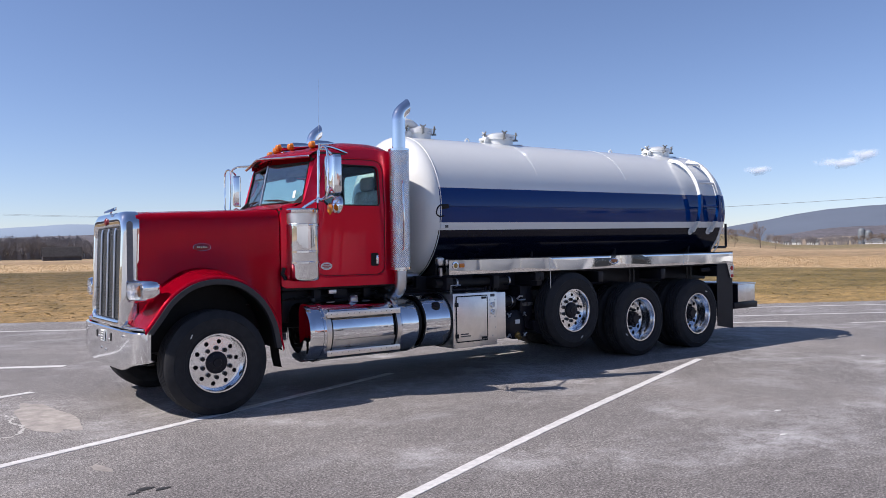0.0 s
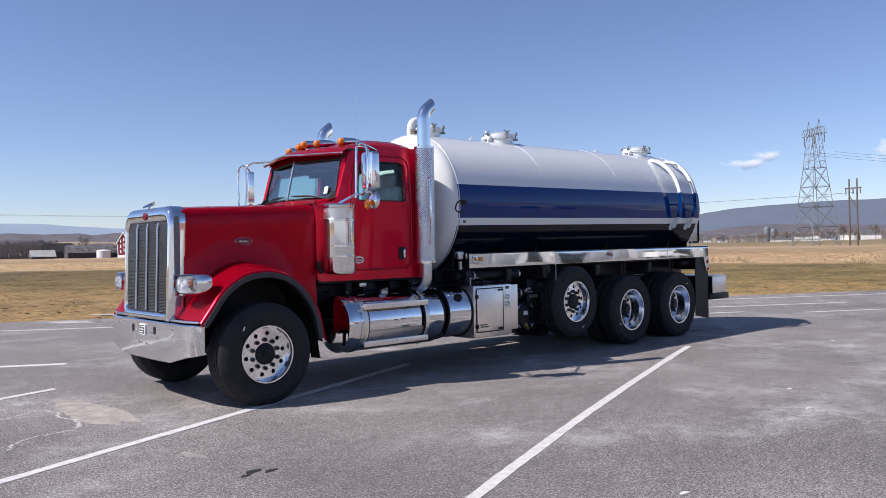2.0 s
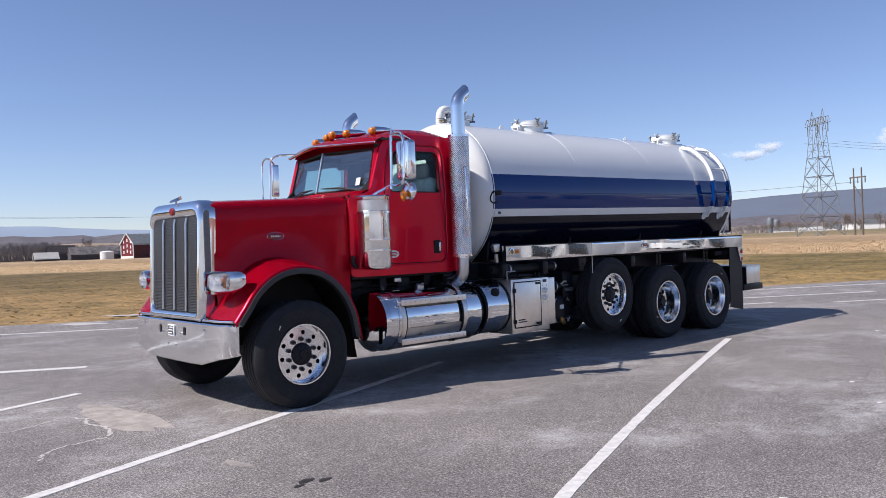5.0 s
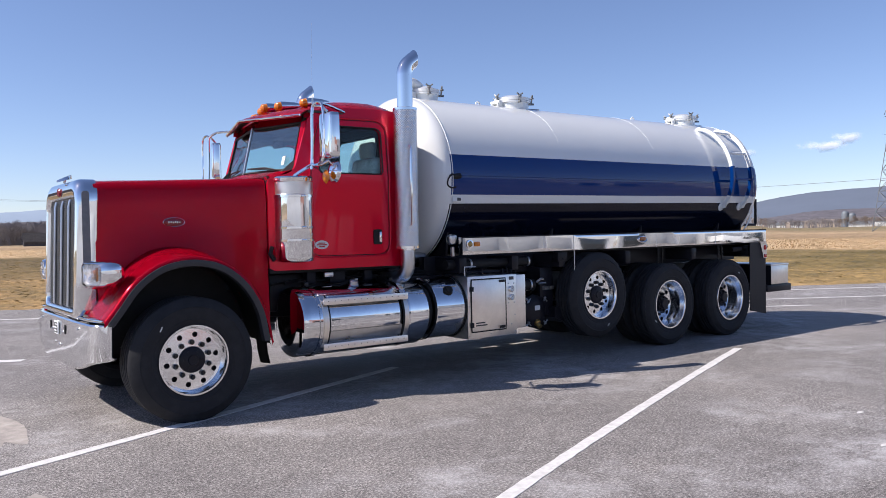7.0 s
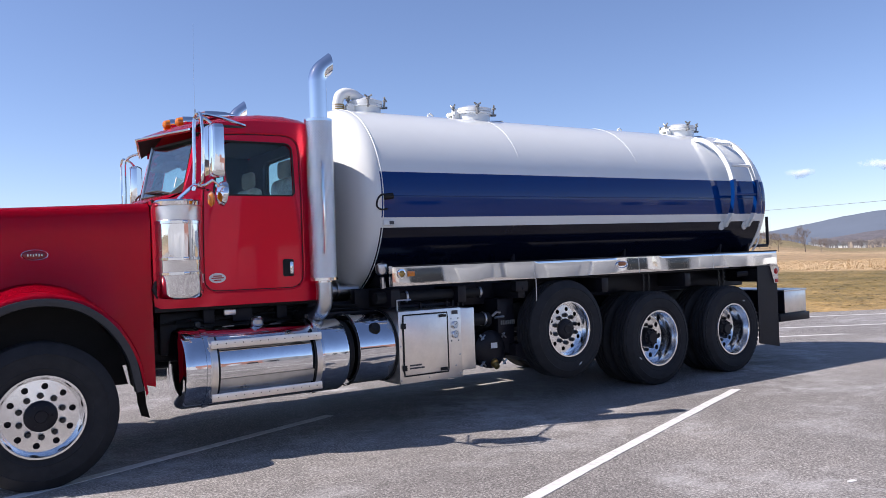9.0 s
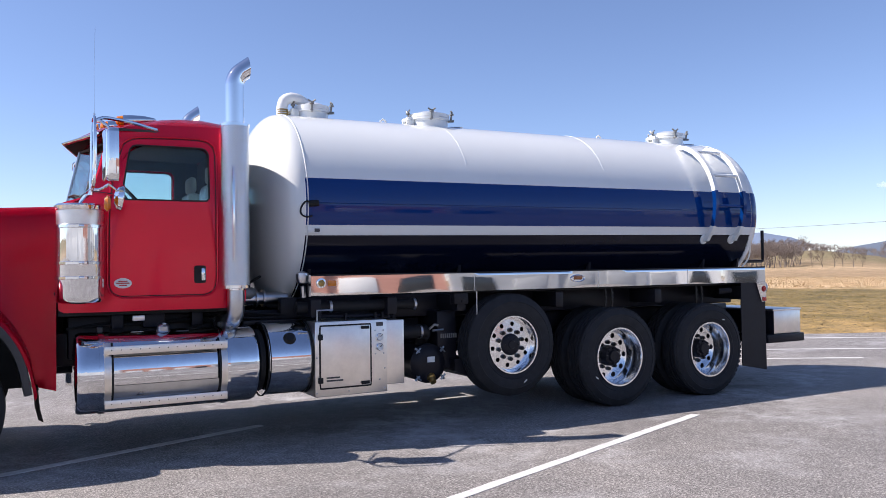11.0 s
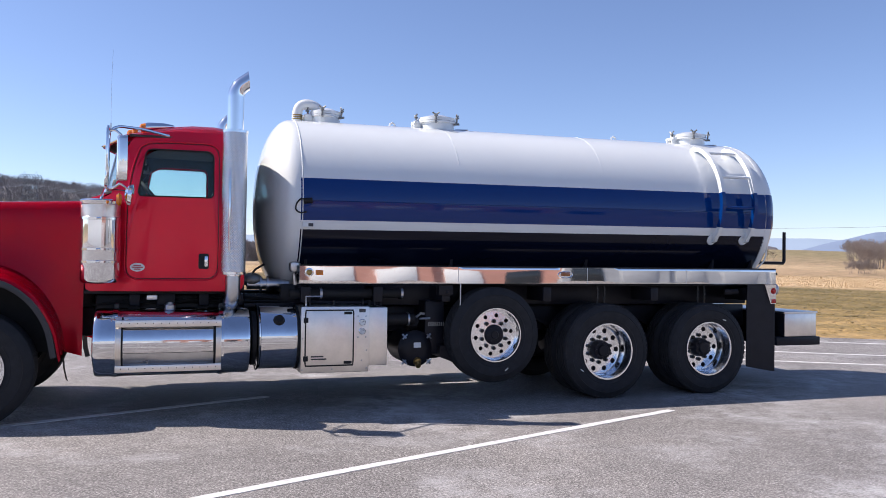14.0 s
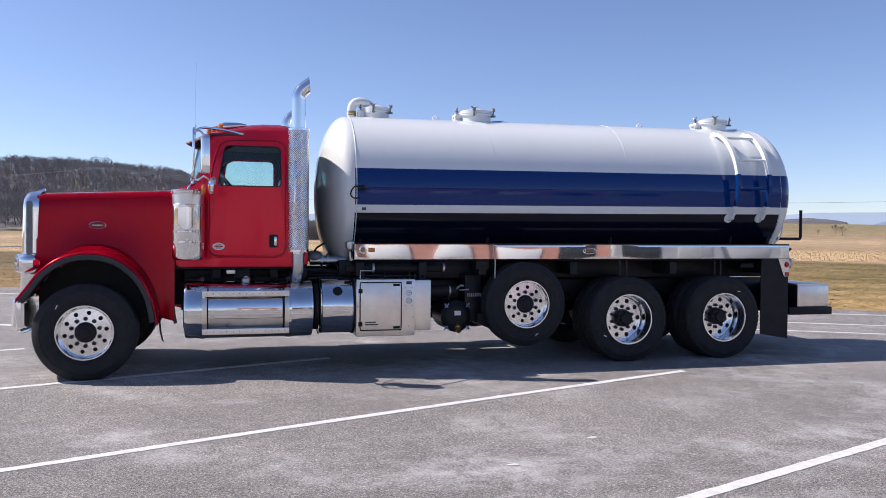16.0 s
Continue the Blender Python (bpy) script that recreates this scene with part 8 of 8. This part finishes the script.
# lattice tower and pole line
def lattice_tower(az, d, h, turn, material=STEEL, label="steel lattice power line tower", base=0.0, r=0.10):
    p = at(az, d)
    root = tagged(empty("power_tower", (p.x, p.y, ground_z(p.x, p.y) + base)), label, "power tower")
    root.rotation_euler = (0, 0, radians(turn))
    lv = [(0.0, 0.150, 0.115), (0.15, 0.132, 0.10), (0.31, 0.114, 0.083), (0.47, 0.097, 0.066), (0.62, 0.081, 0.050)]
    for sx in (-1, 1):
        for sy in (-1, 1):
            bm = bmesh.new()
            tube(bm, [(sx * a * h, sy * b * h, z * h) for z, a, b in lv], r * 1.3, 4)
            part("leg", bm, material, root, "", 30)
    bm = bmesh.new()
    for (z0, a0, b0), (z1, a1, b1) in zip(lv, lv[1:]):
        for s in (-1, 1):
            tube(bm, [(-a0 * h, s * b0 * h, z0 * h), (0, s * (b0 + b1) / 2 * h, (z0 + z1) / 2 * h), (a1 * h, s * b1 * h, z1 * h)], r, 4)
            tube(bm, [(a0 * h, s * b0 * h, z0 * h), (-a1 * h, s * b1 * h, z1 * h)], r, 4)
            tube(bm, [(s * a0 * h, -b0 * h, z0 * h), (s * a1 * h, b1 * h, z1 * h)], r, 4)
            tube(bm, [(s * a0 * h, b0 * h, z0 * h), (s * a1 * h, -b1 * h, z1 * h)], r, 4)
            tube(bm, [(-a1 * h, s * b1 * h, z1 * h), (a1 * h, s * b1 * h, z1 * h)], r, 4)
            tube(bm, [(s * a1 * h, -b1 * h, z1 * h), (s * a1 * h, b1 * h, z1 * h)], r, 4)
            m0, m1 = (a0 * 0.5 + a1 * 0.5), (z0 + z1) / 2
            tube(bm, [(-m0 * h, s * (b0 + b1) / 2 * h, m1 * h), (m0 * h, s * (b0 + b1) / 2 * h, m1 * h)], r * 0.7, 4)
    tagged(part("bracing", bm, material, root, "", 30), kind="stuff")
    # two upper bodies under a bridge
    for sx in (-1, 1):
        bm = bmesh.new()
        outer = lambda t: sx * (0.081 - 0.011 * t) * h
        inner = lambda t: sx * 0.030 * t * h
        for sy in (-1, 1):
            deep = lambda t, sy=sy: sy * (0.050 - 0.030 * t) * h
            high = lambda t: (0.62 + 0.28 * t) * h
            for leg in (outer, inner):
                tube(bm, [(leg(0.0), deep(0.0), high(0.0)), (leg(1.0), deep(1.0), high(1.0))], r, 4)
            for k in range(5):
                t0, t1 = k / 5, (k + 1) / 5
                a, b = (outer, inner) if (k + (sy > 0)) % 2 else (inner, outer)
                tube(bm, [(a(t0), deep(t0), high(t0)), (b(t1), deep(t1), high(t1))], r * 0.8, 4)
                if k:
                    tube(bm, [(outer(t0), deep(t0), high(t0)), (inner(t0), deep(t0), high(t0))], r * 0.7, 4)
        tube(bm, [(sx * 0.050 * h, 0, 0.93 * h), (sx * 0.075 * h, 0, 1.0 * h), (sx * 0.098 * h, 0, 0.93 * h)], r, 4)
        part("upper_body", bm, material, root, "", 30)
    bm = bmesh.new()
    for sy in (-1, 1):
        for z in (0.885, 0.935):
            tube(bm, [(-0.15 * h, sy * 0.018 * h, (0.89 if z > 0.9 else 0.885) * h), (-0.12 * h, sy * 0.018 * h, z * h), (0.12 * h, sy * 0.018 * h, z * h), (0.15 * h, sy * 0.018 * h, (0.90 if z > 0.9 else 0.885) * h)], r, 4)
        for k in range(14):
            x0, x1 = (-0.13 + 0.0186 * k) * h, (-0.13 + 0.0186 * (k + 1)) * h
            a, b = (0.885, 0.935) if k % 2 else (0.935, 0.885)
            tube(bm, [(x0, sy * 0.018 * h, a * h), (x1, sy * 0.018 * h, b * h)], r * 0.8, 4)
    tagged(part("cross_bridge", bm, material, root, "", 30), kind="stuff")
    for x in (-0.145, 0.0, 0.145):
        bm = bmesh.new()
        tube(bm, [(x * h, 0, 0.885 * h), (x * h, 0, 0.81 * h)], r * 1.9, 6)
        part("insulator", bm, material, root)
    return root


lattice_tower(22.5, 215, 31.6, 52, STEEL, "steel lattice power line tower", 0.0, 0.075)
hill_tower = lattice_tower(98.85, 617.5, 60.3 - ground_z(*at(98.85, 617.5).xy), 9.5, STEEL, "steel lattice power line tower on the hill", 0.0, 0.09)
hill_tower.scale = (1.55, 1.2, 1.0)
p0 = at(20.25, 200)
hp = tagged(empty("utility_pole_pair", (p0.x, p0.y, ground_z(p0.x, p0.y))), "wooden H-frame utility poles with a crossarm", "utility pole")
hp.rotation_euler = (0, 0, radians(68))
for x in (-1.08, 1.08):
    bm = bmesh.new()
    tube(bm, [(x, 0, -1), (x, 0, 15.4)], [0.22, 0.15], 8)
    part("pole", bm, POLEWOOD, hp)
bm = bmesh.new()
box(bm, -2.2, 2.2, -0.10, 0.10, 13.1, 13.4)
part("crossarm", bm, POLEWOOD, hp)
bm = bmesh.new()
tube(bm, [(-1.0, 0.1, 8.6), (1.0, 0.1, 11.6)], 0.10, 6)
part("brace", bm, POLEWOOD, hp)
for x in (-2.0, 0.0, 2.0):
    bm = bmesh.new()
    tube(bm, [(x, 0, 13.1), (x, 0, 11.9)], 0.13, 6)
    part("insulator", bm, STEEL, hp)


def cable(points, r, label="thin overhead power line cable"):
    bm = bmesh.new()
    tube(bm, points, r, 4)
    return tagged(part("power_cable", bm, WIRE), label, "cable")


def span(a, b, sag, r=0.03):
    a, b = Vector(a), Vector(b)
    return cable([a.lerp(b, t) - Vector((0, 0, 4 * sag * t * (1 - t))) for t in np.linspace(0, 1, 24)], r)


for off in (-3, 0, 3):
    span(at(22.3 + off * 0.35, 215, 23.6), at(5.0, 300 + 10 * off, 26), 3.0, 0.03)
span(at(20.2, 200, 12.4), at(52, 330, 16.2), 1.2, 0.045)
span(at(52, 330, 16.2), at(84, 420, 22.0), 1.5, 0.05)
span(at(60, 420, 21.0), at(92, 500, 28.0), 3.0, 0.04)
for k in range(3):
    mid = at(98.9 - 0.5 * (k - 1), 608, 50.5)
    for far_end in (at(113, 560, 28 + 2.4 * k), at(88, 560, 37 + 2.6 * k)):
        w_ = span(far_end, mid, 2.0, 0.055)
        w_.data.materials[0] = BRIGHTWIRE

# a farm road beyond the grass
bm = bmesh.new()
pts = [at(az, 1.0 * d) for az, d in ((128, 92), (118, 98), (108, 108), (100, 122), (92, 146))]
secs = []
for i, p in enumerate(pts):
    d = (pts[min(i + 1, 4)] - pts[max(i - 1, 0)]).normalized()
    q = Vector((-d.y, d.x, 0)) * 3.2
    z = max(ground_z(p.x, p.y), ground_z((p + q).x, (p + q).y), ground_z((p - q).x, (p - q).y)) + 0.10
    secs.append([Vector((p.x + q.x, p.y + q.y, z - 0.3)), Vector((p.x + q.x, p.y + q.y, z)), Vector((p.x - q.x, p.y - q.y, z)), Vector((p.x - q.x, p.y - q.y, z - 0.3))])
loft(bm, secs)
tagged(part("road", bm, ASPHALT), "grey country road beyond the grass", "road", "", "structure")

# the building behind the camera, which only the polished metal shows
# Made-up grey for unseen stretches, toned for the skirt's reflections.
REFLECTED_GREY = mat("grey_reflected_wall", (0.34, 0.35, 0.36), 0.6, 0, 0, 0.1, 0.4)
DARKGLASS = mat("dark_glazing", (0.03, 0.035, 0.04), 0.15)
for k in range(24):
    x = -108 + 9.0 * k
    bm = bmesh.new()
    box(bm, x, x + 9.0, -42.4 - 0.3 * (k % 3), -42.0 - 0.3 * (k % 3), -0.1, 5.6 + 0.9 * (k % 2))
    # Walls and bays below x = 4 are white to brighten the hood.
    w_ = part("wall_south_%d" % (k + 1), bm, BRICK if 4 < x < 26 else WHITEWALL if x < 4 or (x > 42 and k % 3) else REFLECTED_GREY)
    tagged(w_, "brick and white wall of the unseen building, toned for reflections", "building", "", "structure")
    for j in range(2):
        bm = bmesh.new()
        box(bm, x + 0.8 + 4.2 * j, x + 3.6 + 4.2 * j, -42.05 - 0.3 * (k % 3), -41.9 - 0.3 * (k % 3), 0.0, 3.1, 0.02)
        part("garage_door" if (k + j) % 3 else "window_bay", bm, WHITEWALL if x < 4 or (x < 26 and (k + j) % 3) else REFLECTED_GREY if (k + j) % 3 else DARKGLASS, w_)


# a white van by that building, seen only in the polished skirt
def parked_van(x, y, turn):
    van = tagged(empty("van", (x, y, 0)), "white panel van parked by the building", "van")
    van.rotation_euler = (0, 0, radians(turn))
    bm = bmesh.new()
    prism(bm, [(-2.5, 0.35), (2.45, 0.35), (2.5, 0.95), (1.75, 1.15), (1.05, 1.95), (0.8, 2.05), (-2.35, 2.05), (-2.5, 1.9)], lambda u, v, w: Vector((u, w - 0.95, v)), 1.9, 0.06)
    part("body", bm, WHITE, van)
    for side_y in (-0.96, 0.955):
        bm = bmesh.new()
        prism(bm, [(0.35, 1.2), (1.5, 1.2), (0.95, 1.85), (0.35, 1.85)], lambda u, v, w: Vector((u, side_y + w, v)), 0.012)
        part("side_window", bm, DARKGLASS, van)
        for wx in (-1.6, 1.65):
            bm = bmesh.new()
            lathe(bm, [(0.0, 0.02), (0.20, 0.02), (0.22, 0.0), (0.33, 0.0), (0.35, 0.03), (0.35, 0.20), (0.0, 0.20)], (wx, side_y * 1.02, 0.35), (0, -1 if side_y > 0 else 1, 0), 24)
            part("wheel", bm, RUBBER, van)
    bm = bmesh.new()
    loft(bm, [[(1.74, -0.80, 1.18), (1.74, 0.80, 1.18)], [(1.09, -0.72, 1.90), (1.09, 0.72, 1.90)]])
    bmesh.ops.solidify(bm, geom=bm.faces[:], thickness=-0.012)
    part("windscreen", bm, DARKGLASS, van)
    return van


parked_van(69.0, -39.5, 8)
